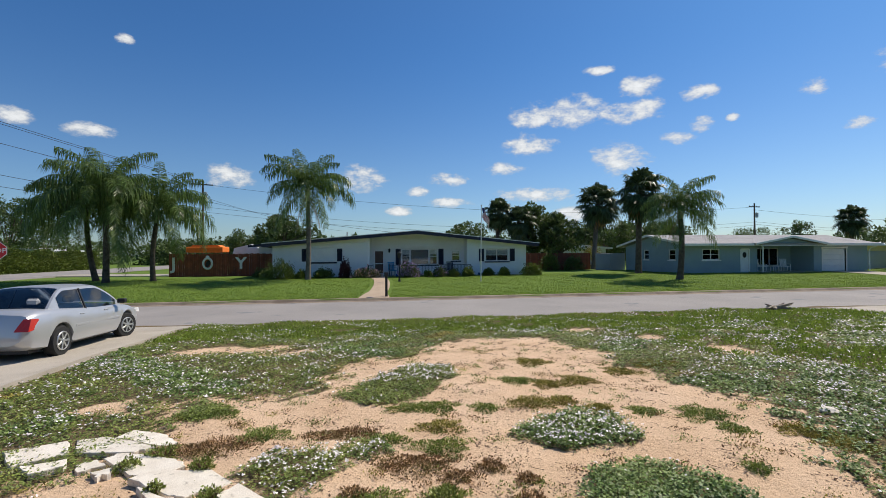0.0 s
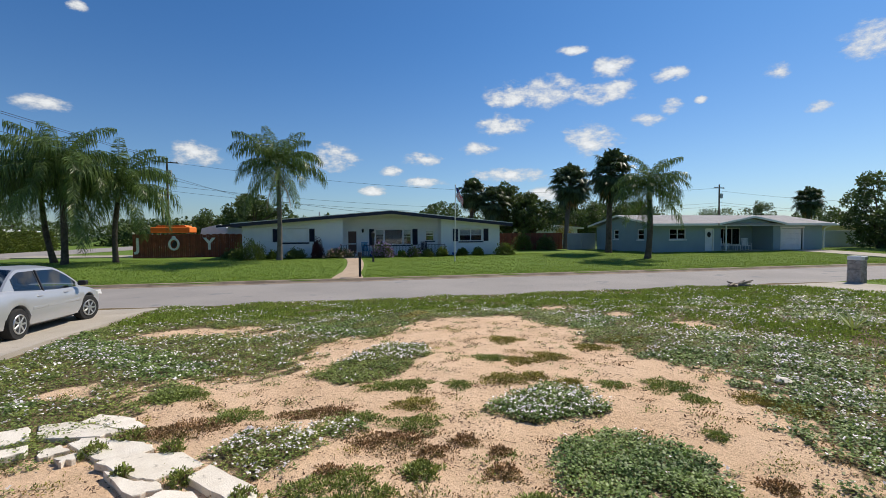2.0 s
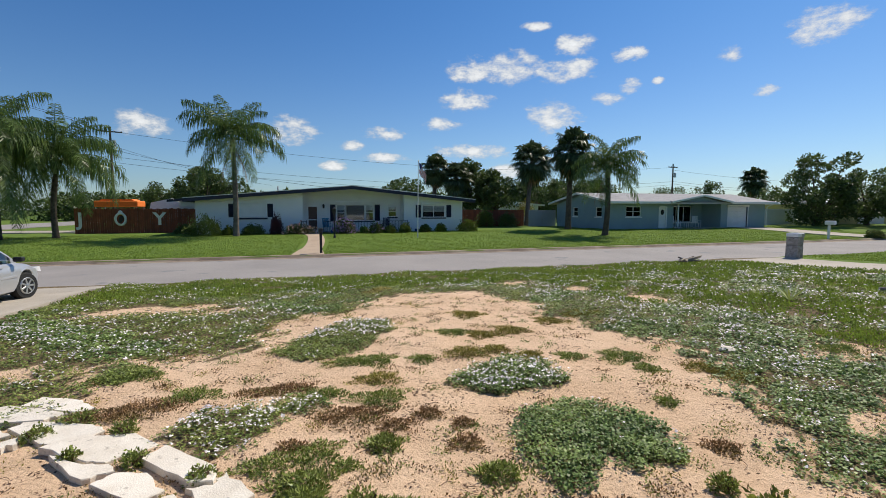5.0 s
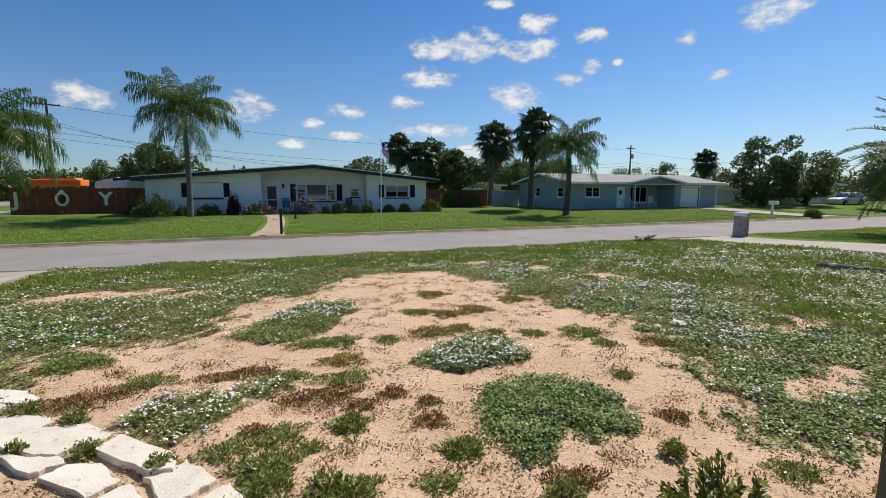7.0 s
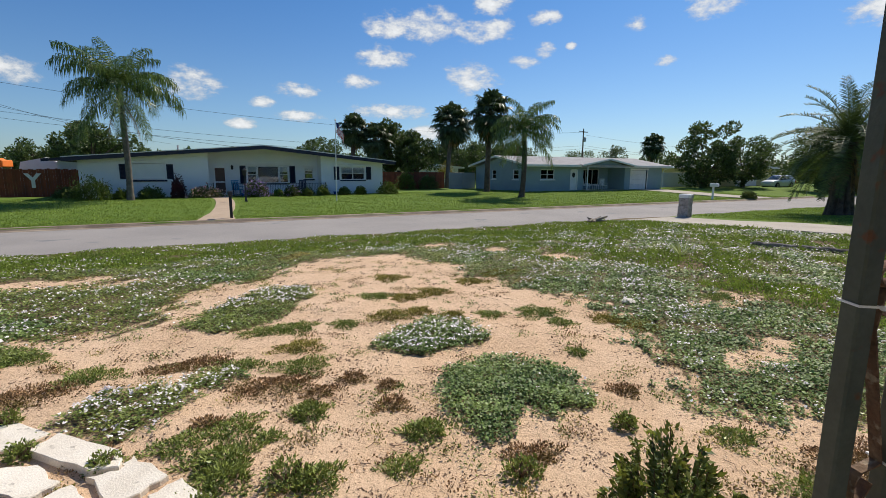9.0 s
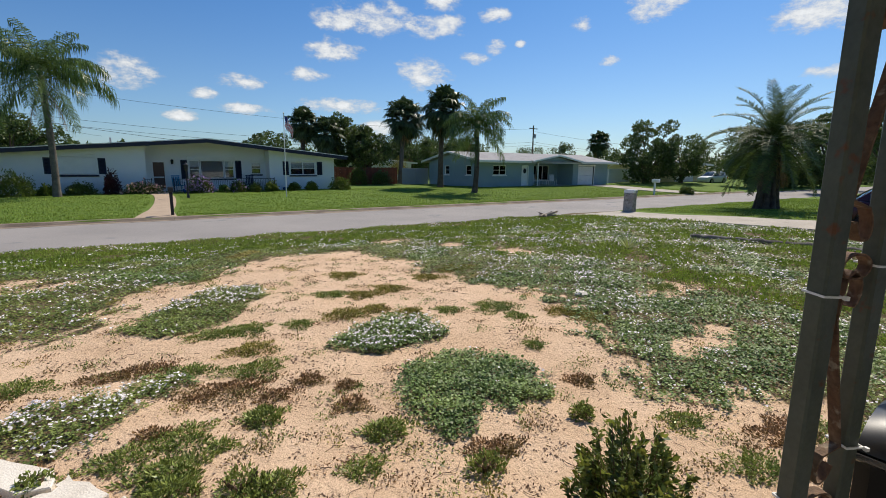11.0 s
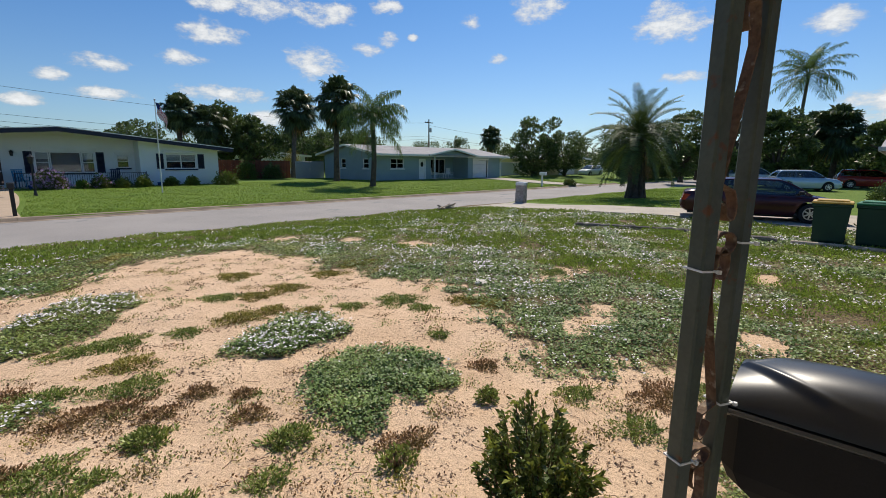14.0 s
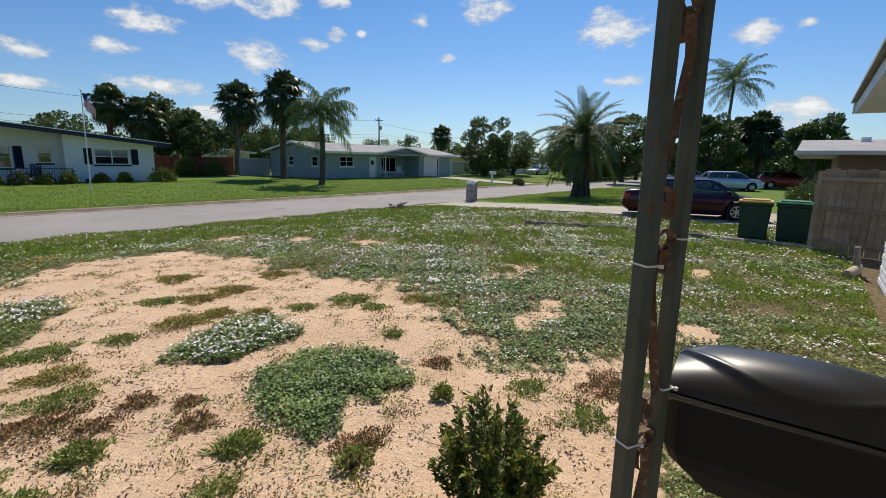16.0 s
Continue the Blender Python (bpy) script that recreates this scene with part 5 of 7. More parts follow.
cool = in_mat[0] | in_mat[1]
patchy = wobble(px * 0.6 + 3, py * 0.6, 0.9)
lumpy = wobble(px * 1.3, py * 1.3 + 2, 1.6)
worn = wobble(px * 0.3 + 4, py * 0.3, 0.8)
thick = 0.50 + 0.30 * patchy + 0.32 * lumpy + 0.35 * (cool | in_mat[2] | in_mat[3] | in_mat[4]) - 0.35 * (worn > 0.55)
keep = (cv > 0.12) & (rng.uniform(0, 1, len(px)) < np.clip(cv * thick, 0, 1))
px, py, dd, cv, cool, patchy, lumpy = (q[keep] for q in (px, py, dd, cv, cool, patchy, lumpy))
in_mat = [q[keep] for q in in_mat]
zone = wobble(px * 0.35 + 1, py * 0.35 + 5, 0.7)
creeping = cool | ((px > 3.6) & (px < 7.6) & (py > 1.8) & (py < 6.6) & (zone + 0.5 * patchy > -0.45))
grassy = (py > 11.8 + 0.8 * patchy) | ((px > 6.5) & (zone + 0.4 * patchy > 0.0))
kind = np.where(creeping, 1, np.where(grassy, 3, np.where(zone + 0.6 * patchy > 0.8, 2, np.where(zone < -0.35, 1, 0))))
kind = np.where(in_mat[2] | in_mat[3] | in_mat[4], 0, kind)
low_edge = 1 - 0.55 * smooth01((py - 13.2) / 1.6)
high = (0.020 + 0.034 * cv + 0.026 * np.clip(lumpy + 0.4 * patchy, -0.6, 1) + 0.022 * cool) * low_edge
high = np.maximum(high, 0.012)
pz = ground_z(px, py) + rng.uniform(0.0, 1, len(px)) ** 0.7 * high
pts = np.stack([px, py, pz], 1)
for k, (mat, label, ln, wd, sp, lift) in enumerate(((M_WEED, "low green weeds over the sandy yard", 0.030, 0.017, 0.9, 0.5), (M_WEED_COOL, "mat of small round-leaved creeping weed", 0.032, 0.026, 0.8, 0.7),
                                                     (M_WEED_OLIVE, "olive dry weeds", 0.034, 0.014, 0.9, 0.6), (M_BLADE, "short rough grass", 0.038, 0.013, 0.8, 0.8))):
    s = kind == k
    if not s.any():
        continue
    q = pts[s]
    grow = ((0.62 + 0.085 * dd[s]) * (0.55 + 0.45 * low_edge[s]))[:, None]
    up = np.zeros_like(q)
    up[:, 2] = lift
    if k < 3:
        lie = rng.uniform(0, 6.2832, len(q))
        up = np.stack([1.2 * np.cos(lie), 1.2 * np.sin(lie), np.full(len(q), 0.22)], 1)
    v, f = leaf_cloud(q, up, ln * grow, wd * grow, sp if k == 3 else 0.3, 0.0, rng, 0.45 if k < 3 else None)
    tagged(new("ground_cover", raw_mesh("ground_cover", v, f, mat)), label, "weeds", kind="stuff")
# small white flowers, two or three together, in drifts
drift = wobble(px * 0.45 + 2, py * 0.45 + 1, 0.8) + 0.7 * wobble(px + 5, py, 1.0)
bloom = np.clip(0.12 + 0.85 * drift, 0.0, 1) * np.where(cv > 0.6, 1, 0.6)
bloom = np.where((px < 0.5) & (py > 6.5) & (py < 10), np.clip(bloom + 0.22, 0, 1), bloom)
bloom = np.where((px > 5.5) & (py > 5) & (py < 12), np.clip(bloom + 0.16, 0, 1), bloom)
bloom = np.where(in_mat[0], 0.012, np.where(in_mat[1], 0.7, np.where(in_mat[3], 0.75, bloom)))
bloom = np.where(in_mat[2], np.where(py > 7.2 - 0.2 * px, 0.9, 0.03), bloom)
fl = rng.uniform(0, 1, len(px)) < bloom * 0.085
q = np.repeat(pts[fl], 2, axis=0)
size = np.repeat(dd[fl], 2)
q[:, :2] += rng.normal(0, 0.012, (len(q), 2))
q[:, 2] = ground_z(q[:, 0], q[:, 1]) + np.repeat(high[fl], 2) + rng.uniform(0.004, 0.024, len(q))
n = len(q)
rad = (0.0080 + 0.00078 * size)[:, None] * rng.uniform(0.7, 1.3, (n, 1))
a0 = rng.uniform(0, 6.28, n)
tilt = rng.normal(0, 0.35, (n, 2))
ring = []
for k in range(6):
    a = a0 + k * math.pi / 3
    d = np.stack([np.cos(a), np.sin(a), np.cos(a) * tilt[:, 0] + np.sin(a) * tilt[:, 1] + 0.25 * (k % 2)], 1)
    ring.append(q + d * rad * (1.0 if k % 2 else 0.72))
v = np.stack(ring, 1).reshape(-1, 3)
f = np.arange(6 * n).reshape(n, 6)
tagged(new("white_flowers", raw_mesh("white_flowers", v, f, M_FLOWER)), "scattered tiny white flowers among the weeds", "flowers", kind="stuff")
# dry bits on the sand
M = 135000
d2 = 1.8 + 11 * rng.uniform(0, 1, M) ** 1.2
a2 = np.radians(rng.uniform(-35, 75, M))
bx, by = d2 * np.sin(a2), d2 * np.cos(a2)
clump = wobble(bx + 2, by * 1.2, 0.9) + 0.8 * wobble(bx, by, 2.2)
ok = (cover(bx, by) < 0.7) & (rng.uniform(0.0, 1.9, M) < clump)
bx, by, d2 = bx[ok], by[ok], d2[ok]
q = np.stack([bx, by, ground_z(bx, by) + 0.004], 1)
nn = np.zeros_like(q)
nn[:, 0], nn[:, 1], nn[:, 2] = rng.normal(0, 1, len(q)), rng.normal(0, 1, len(q)), 0.12
v, f = leaf_cloud(q, nn, (0.016 + 0.0035 * d2)[:, None], (0.007 + 0.0018 * d2)[:, None], 0.2, 0.0, rng, 0.35)
tagged(new("dry_litter", raw_mesh("dry_litter", v, f, M_LITTER)), "dry brown leaf litter on the sand", "litter", kind="stuff")
tw = Geo()
for k in range(420):
    r, a = 1.9 + 5.5 * rng.uniform() ** 1.3, math.radians(rng.uniform(-32, 70))
    x, y = r * math.sin(a), r * math.cos(a)
    if float(cover(x, y)) > 0.75:
        continue
    w, L = rng.uniform(0, 6.28), rng.uniform(0.04, 0.16)
    z = gz(x, y) + 0.006
    tw.tube([(x, y, z), (x + 0.5 * L * math.cos(w), y + 0.5 * L * math.sin(w), z + 0.008), (x + L * math.cos(w + 0.4), y + L * math.sin(w + 0.4), z)], 0.0022, 3)
tagged(part("dry_twigs", tw, M_TWIG), "thin dry stems lying on the sand", "twigs", kind="stuff")
# grass on the far lawns, longest along the kerb
NB = 150000
lx = rng.uniform(-26, 46, NB)
ly = 22.25 + 14 * rng.uniform(0, 1, NB) ** 1.4
sel = ~(np.abs(lx - np.interp(ly, [p[1] for p in walk_w], [p[0] for p in walk_w])) < 0.72) & ~((lx > 39.3) & (lx < 42.9))
lx, ly = lx[sel], ly[sel]
q = np.stack([lx, ly, ground_z(lx, ly) - 0.005], 1)
up = np.zeros_like(q)
up[:, 2] = 1
v, f = leaf_cloud(q, up, 0.06, 0.03, 0.6, 0.0, rng)
tagged(new("lawn_grass", raw_mesh("lawn_grass", v, f, M_BLADE)), "mown green lawn grass", "grass", kind="stuff")
NB = 45000
lx, ly = rng.uniform(20, 42, NB), rng.uniform(5.5, 15.4, NB)
sel = lx > 21.6 + (15.4 - ly) * 0.02
lx, ly = lx[sel], ly[sel]
q = np.stack([lx, ly, ground_z(lx, ly) - 0.005], 1)
up = np.zeros_like(q)
up[:, 2] = 1
v, f = leaf_cloud(q, up, 0.06, 0.03, 0.6, 0.0, rng)
tagged(new("lawn_grass", raw_mesh("lawn_grass", v, f, M_BLADE)), "green grass under the date palm", "grass", kind="stuff")

# weed tufts standing on the bare sand: x, y, half width, half depth
TUFT_A = [(0.91, 5.96, 0.22, 0.20), (2.30, 6.96, 0.22, 0.20), (2.74, 6.73, 0.20, 0.20), (3.27, 6.82, 0.22, 0.22), (2.14, 5.86, 0.22, 0.20), (2.56, 5.87, 0.19, 0.18), (2.93, 5.50, 0.15, 0.17), (1.53, 5.83, 0.15, 0.15),
          (3.45, 5.31, 0.16, 0.16), (4.11, 5.09, 0.28, 0.22), (4.07, 4.59, 0.14, 0.14), (0.83, 5.25, 0.22, 0.17), (0.78, 4.73, 0.24, 0.18), (0.45, 4.43, 0.41, 0.18), (0.81, 4.11, 0.15, 0.11), (-1.12, 5.33, 0.22, 0.18),
          (-1.97, 6.19, 0.31, 0.20), (1.33, 3.59, 0.12, 0.13)]
TUFT_B = [(0.06, 3.74, 0.19, 0.17), (0.64, 3.76, 0.13, 0.13), (1.39, 3.07, 0.15, 0.12), (-0.11, 3.90, 0.10, 0.09), (1.41, 3.93, 0.09, 0.09), (1.16, 4.22, 0.12, 0.11), (-0.28, 3.66, 0.17, 0.14), (-0.03, 3.33, 0.18, 0.14),
          (3.31, 2.86, 0.12, 0.11), (3.51, 3.69, 0.09, 0.10), (0.21, 5.00, 0.21, 0.13), (0.54, 5.95, 0.22, 0.16), (4.78, 4.41, 0.19, 0.20), (4.94, 4.07, 0.25, 0.22), (7.21, 4.47, 0.23, 0.2), (2.96, 8.10, 0.25, 0.25),
          (4.25, 7.26, 0.22, 0.22), (5.09, 7.48, 0.32, 0.25)]
TUFT_C = [(-0.02, 3.12, 0.15, 0.13), (0.49, 2.84, 0.16, 0.12), (1.05, 2.72, 0.12, 0.11), (1.93, 2.44, 0.17, 0.13), (3.44, 1.93, 0.16, 0.12), (0.30, 3.50, 0.10, 0.07), (-1.55, 5.08, 0.42, 0.20), (-0.25, 5.25, 0.40, 0.14), (3.9, 1.4, 0.26, 0.18), (3.3, 1.35, 0.18, 0.14), (4.3, 1.05, 0.28, 0.22), (3.6, 0.95, 0.22, 0.18), (2.55, 1.8, 0.16, 0.13)]
GREENISH, TALL, OLIVE, RUSSET = {9, 10, 12, 15, 16, 20, 24, 25, 27, 36, 37, 40, 41}, {19, 25, 20, 36, 37}, {2, 3, 4, 5, 6, 11, 30, 31, 33, 34, 35}, {13, 14, 17, 21, 22, 23, 26, 39, 42, 43, 44, 47}
for k, (x, y, a, b) in enumerate(TUFT_A + TUFT_B + TUFT_C):
    r2 = np.random.default_rng(100 + k)
    n = int(250 + 1500 * a * b / 0.04)
    th, rr = r2.uniform(0, 6.28, n), r2.uniform(0, 1, n) ** 0.6
    rr = rr * 1.15 * (1 + 0.30 * np.sin(3 * th + k) + 0.22 * np.sin(7 * th + 2 * k)) + np.abs(r2.normal(0, 0.12, n))
    h = 0.03 if k not in TALL else 0.09
    qx, qy = rr * a * np.cos(th), rr * b * np.sin(th)
    qz = np.clip(1 - rr ** 2, 0, 1) * h * r2.uniform(0.1, 1, n) + 0.003
    mat = M_WEED if k in GREENISH else M_WEED_OLIVE if k in OLIVE else M_WEED_RED if k in RUSSET else M_WEED
    up = np.stack([qx / a * 0.8, qy / b * 0.8, np.full(n, 0.5)], 1)
    v, f = leaf_cloud(np.stack([qx, qy, qz], 1), up, 0.028 if k not in TALL else 0.045, 0.012, 0.75, 0.0, r2, 0.8)
    ob = new("weed_tuft", raw_mesh("weed_tuft", v, f, mat))
    ob.location = (x, y, gz(x, y))
    word = "green" if mat is M_WEED else "olive" if mat is M_WEED_OLIVE else "russet brown"
    tagged(ob, "low " + word + " weed tuft growing on bare sand", "weed", "weed tufts on the sand")
# sparse small sprigs over the sand
sx, sy = [], []
while len(sx) < 420:
    r, a = 1.9 + 8.5 * rng.uniform() ** 0.9, math.radians(rng.uniform(-32, 68))
    x, y = r * math.sin(a), r * math.cos(a)
    if float(cover(x, y)) < 0.5 and float(wobble(x * 0.5, y * 0.5, 0.9)) > rng.uniform(-0.9, 0.6):
        sx.append(x)
        sy.append(y)
for mat, part_k in ((M_WEED_OLIVE, 0), (M_WEED, 1), (M_WEED_RED, 2)):
    qs = []
    for k in range(part_k, len(sx), 3):
        n = int(rng.integers(18, 90))
        s = 0.018 + 0.00075 * n
        d = rng.normal(0, s, (n, 2))
        qs.append(np.stack([sx[k] + d[:, 0], sy[k] + d[:, 1], ground_z(sx[k] + d[:, 0], sy[k] + d[:, 1]) + rng.uniform(0, 0.025, n)], 1))
    q = np.concatenate(qs)
    up = np.zeros_like(q)
    up[:, 2] = 0.7
    v, f = leaf_cloud(q, up, 0.026, 0.012, 1.0, 0.0, rng, 0.7)
    tagged(new("sand_sprigs", raw_mesh("sand_sprigs", v, f, mat)), "small scattered weed sprigs on bare sand", "weeds", kind="stuff")
# yucca-like clump in the grass
sp = Geo()
for k in range(16):
    a, e = k * 2.4, 0.5 + 0.06 * (k % 5)
    d = Vector((math.cos(a) * math.cos(e), math.sin(a) * math.cos(e), math.sin(e)))
    s = d.cross(Vector((0, 0, 1))).normalized() * 0.02
    sp.add([s * 0.5, -s * 0.5, d * 0.3 - s, d * 0.3 + s, d * 0.62], [(0, 1, 2, 3), (3, 2, 4)])
ob = part("spiky_plant", sp, M_WEED)
ob.location = (10.1, 7.2, gz(10.1, 7.2))
tagged(ob, "small spiky green plant in the grass", "plant")

# ---- cars ----
def lerp_table(table, x):
    for (x0, v0), (x1, v1) in zip(table[:-1], table[1:]):
        if x <= x1:
            t = 0 if x1 == x0 else max(0.0, (x - x0) / (x1 - x0))
            return v0 + (v1 - v0) * t
    return table[-1][1]


def make_wheel(parent, x, y, r, side, steer, width=0.2):
    w = new("wheel")
    w.parent = parent
    w.matrix_basis = pose(x, y, r, 0, 0, steer)
    m = pose(0, 0, 0, 90)
    h = width / 2
    part("tyre", Geo().lathe([(r * 0.62, -h), (r * 0.93, -h), (r, -h * 0.65), (r, h * 0.65), (r * 0.93, h), (r * 0.62, h)], 28, m), M_RUBBER, w, smooth=True)
    rim = Geo()
    o = side * (h + 0.004)
    rim.tube([(r * 0.58 * math.cos(a * math.pi / 12), o, r * 0.58 * math.sin(a * math.pi / 12)) for a in range(25)], r * 0.055, 6)
    rim.lathe([(0.01, -0.02), (r * 0.16, -0.02), (r * 0.14, 0.02), (0.01, 0.025)], 14, pose(0, o, 0) @ m)
    for k in range(7):
        a = 2 * math.pi * k / 7
        rim.box(r * 0.10, -0.012, -r * 0.075, r * 0.56, 0.012, r * 0.075, 0.006, pose(0, o, 0) @ pose(0, 0, 0, 0, math.degrees(a), 0))
    part("rim", rim, M_CHROME, w, "bright alloy wheel cover")
    part("brake", Geo().lathe([(0.01, -0.01), (r * 0.6, -0.01), (r * 0.6, 0.01), (0.01, 0.01)], 20, pose(0, o * 0.98, 0) @ m), M_BLACK, w)


def welded(geo):
    """The same faces with shared corners, so that they shade as one curved sheet."""
    seen, vs, turn = {}, [], []
    for p in geo.v:
        key = tuple(round(q, 4) for q in p)
        if key not in seen:
            seen[key] = len(vs)
            vs.append(tuple(p))
        turn.append(seen[key])
    out = Geo()
    out.v = vs
    out.f = [tuple(dict.fromkeys(turn[k] for k in f)) for f in geo.f]
    out.f = [f for f in out.f if len(f) > 2]
    return out


def car(label, m, paint, L=4.5, W=1.72, H=1.42, base=2.61, deck=None, hood=None, roof=None, wheel_r=0.31, steer=0, seats=False, suv=False):
    """A car that points along +x, with its parts."""
    c = thing("car", label, "car", m)
    h = L / 2
    belt = H * 0.64
    xr, xf = -base / 2 - 0.02, base / 2 - 0.02
    top = deck or ([(-h, belt * 0.60), (-h + 0.03, belt * 0.90), (-h + 0.12, belt * 1.03), (-h + 0.35, belt * 1.08), (-h + 0.85, belt * 1.08), (0, belt * 1.0), (h - 1.30, belt * 0.98), (h - 0.7, belt * 0.90), (h - 0.18, belt * 0.76), (h, belt * 0.5)] if not suv else
                   [(-h, belt * 0.7), (-h + 0.04, belt * 1.02), (-h + 0.3, belt * 1.05), (0, belt * 1.02), (h - 1.15, belt * 1.0), (h - 0.4, belt * 0.9), (h - 0.12, belt * 0.78), (h, belt * 0.5)])
    width = [(-h, 0.78), (-h + 0.12, 0.92), (-h + 0.6, 0.99), (0, 1.0), (h - 0.8, 0.97), (h - 0.25, 0.86), (h, 0.66)]
    low = [(-h, 0.36), (-h + 0.2, 0.24), (-h + 0.6, 0.20), (h - 0.6, 0.19), (h - 0.2, 0.22), (h, 0.32)]
    xs = sorted({round(-h + L * k / 44, 4) for k in range(45)} | {round(wx + wheel_r * 1.18 * math.cos(math.pi * k / 10), 4) for wx in (xr, xf) for k in range(11)})
    g = Geo()
    ring_n = 0
    for x in xs:
        w, zt, zb = lerp_table(width, x) * W / 2, lerp_table(top, x), lerp_table(low, x)
        arch = 0.0
        for wx in (xr, xf):
            d = abs(x - wx)
            if d < wheel_r * 1.18:
                arch = max(arch, wheel_r + math.sqrt((wheel_r * 1.18) ** 2 - d * d))
        side = [(w * 0.78, zb), (w * 0.94, max(zb + 0.05, arch)), (w * 0.99, max(zb + (zt - zb) * 0.32, arch + 0.01)), (w, max(zb + (zt - zb) * 0.58, arch + 0.03)), (w * 0.965, zb + (zt - zb) * 0.86), (w * 0.90, zt - 0.035), (w * 0.80, zt - 0.008), (w * 0.4, zt + 0.012)]
        if arch:
            side[0] = (w * 0.80, max(zb, arch - 0.002))
        ring = [(x, -y, z) for y, z in side] + [(x, y, z) for y, z in reversed(side)]
        ring_n = len(ring)
        g.v += ring
    for i in range(len(xs) - 1):
        for k in range(ring_n):
            a, b = i * ring_n + k, i * ring_n + (k + 1) % ring_n
            g.f.append((a, b, b + ring_n, a + ring_n))
    g.f += [tuple(range(ring_n)), tuple(range(len(g.v) - 1, len(g.v) - ring_n - 1, -1))]
    part("body", g, paint, c, smooth=True)
    part("underside", Geo().box(-h + 0.25, -W * 0.38, 0.17, h - 0.25, W * 0.38, wheel_r * 1.5), M_BLACK, c)
    # cabin
    rr = roof or ((-h + 0.62, -h + 1.34, h - 2.02, h - 1.08) if not suv else (-h + 0.12, -h + 0.55, h - 2.05, h - 1.10))
    b0, t0, t1, b1 = rr
    zb, zt = belt * 1.0, H
    wb, wt = W * 0.445, W * 0.335
    zr = zt - 0.06
    xm = (t0 + t1) / 2 - 0.08

    def rail(x):
        """Height of the roof's side edge over x."""
        if x < t0:
            q = max(0.0, (x - b0) / (t0 - b0))
            k = 1 - (1 - q) ** 1.55
        elif x > t1:
            q = max(0.0, (b1 - x) / (b1 - t1))
            k = 1 - (1 - q) ** 1.35
        else:
            k = 1
        arch = math.sin(math.pi * min(1.0, max(0.0, (x - b0) / (b1 - b0))))
        return zb - 0.03 + (zr - zb + 0.01) * k + 0.03 * arch

    def flank(x, z):
        """Half width of the cabin at a place along it and a height."""
        q = min(1.0, max(0.0, (z - zb) / (zr - zb)))
        taper = 1 - 0.09 * abs((x - xm) / (b1 - xm if x > xm else xm - b0)) ** 2.2
        return (wb + (wt - wb) * (0.75 * q + 0.25 * q * q)) * taper

    stations = sorted({round(b0 + (b1 - b0) * k / 48, 4) for k in range(49)} | {t0, t1, xm - 0.035, xm + 0.035})
    shell, rear, front, panes = Geo(), Geo(), Geo(), {}
    across = [-1, -0.93, -0.85, -0.5, 0, 0.5, 0.85, 0.93, 1]

    def over(x, q):
        z = rail(x)
        return (x, q * flank(x, z), z + (0.055 if t0 <= x <= t1 else 0.045) * (1 - abs(q) ** 2.6))

    for xa, xb in zip(stations[:-1], stations[1:]):
        mid = (xa + xb) / 2
        for qa, qb in zip(across[:-1], across[1:]):
            glassy = abs(qa + qb) / 2 < 0.92
            into = rear if mid < t0 - 0.05 and glassy else front if mid > t1 + 0.05 and glassy else shell
            into.add([over(xa, qa), over(xb, qa), over(xb, qb), over(xa, qb)], [(0, 1, 2, 3)])
        for sd in (-1, 1):
            lo, ta, tb = zb - 0.05, rail(xa), rail(xb)
            tall = min(ta, tb) - 0.055 > zb + 0.05 and b0 + (0.40 if not suv else 0.15) < mid < b1 - 0.12 and abs(mid - xm) > 0.036
            cut_a, cut_b = (ta - 0.05, tb - 0.05) if tall else (lo, lo)
            shell.add([(xa, sd * flank(xa, cut_a), cut_a), (xb, sd * flank(xb, cut_b), cut_b), (xb, sd * flank(xb, tb), tb), (xa, sd * flank(xa, ta), ta)], [(0, 1, 2, 3)])
            if tall:
                panes.setdefault((sd, mid > xm), Geo()).add([(xa, sd * flank(xa, lo), lo), (xb, sd * flank(xb, lo), lo), (xb, sd * flank(xb, cut_b), cut_b), (xa, sd * flank(xa, cut_a), cut_a)], [(0, 1, 2, 3)])
    part("roof", welded(shell), paint, c, "roof and window pillars", smooth=True)
    part("rear_window", welded(rear), M_CARGLASS, c, smooth=True)
    part("windscreen", welded(front), M_CARGLASS, c, smooth=True)
    for pane in panes.values():
        part("side_window", welded(pane), M_CARGLASS, c, smooth=True)
    for s in (-1, 1):
        part("pillar", Geo().tube([(xm, s * (flank(xm, zb) + 0.001), zb - 0.03), (xm, s * (flank(xm, zr - 0.05) + 0.001), zr - 0.03)], 0.024, 6), M_BLACK, c)
        for x0, x1 in ((xr + 0.42, xm - 0.02), (xm + 0.0, xf - 0.42)):
            part("trim_strip", Geo().box(x0, s * W * 0.492 - 0.012, belt * 0.60, x1, s * W * 0.492 + 0.016, belt * 0.66, 0.006), paint, c)
        for x0 in (xm - 0.32, xm + 0.62):
            part("door_handle", Geo().box(x0, s * W * 0.485 - 0.012, belt * 0.865, x0 + 0.18, s * W * 0.485 + 0.02, belt * 0.895, 0.008), paint, c)
        mir = part("mirror", Geo().box(b1 - 0.42, s * (W * 0.5) - 0.02, belt * 1.0, b1 - 0.28, s * (W * 0.5 + 0.15) if s > 0 else -W * 0.5 + 0.02, belt * 1.12, 0.02) if s > 0 else Geo().box(b1 - 0.42, -(W * 0.5 + 0.15), belt * 1.0, b1 - 0.28, -W * 0.5 + 0.03, belt * 1.12, 0.02), M_BLACK, c, "black door mirror")
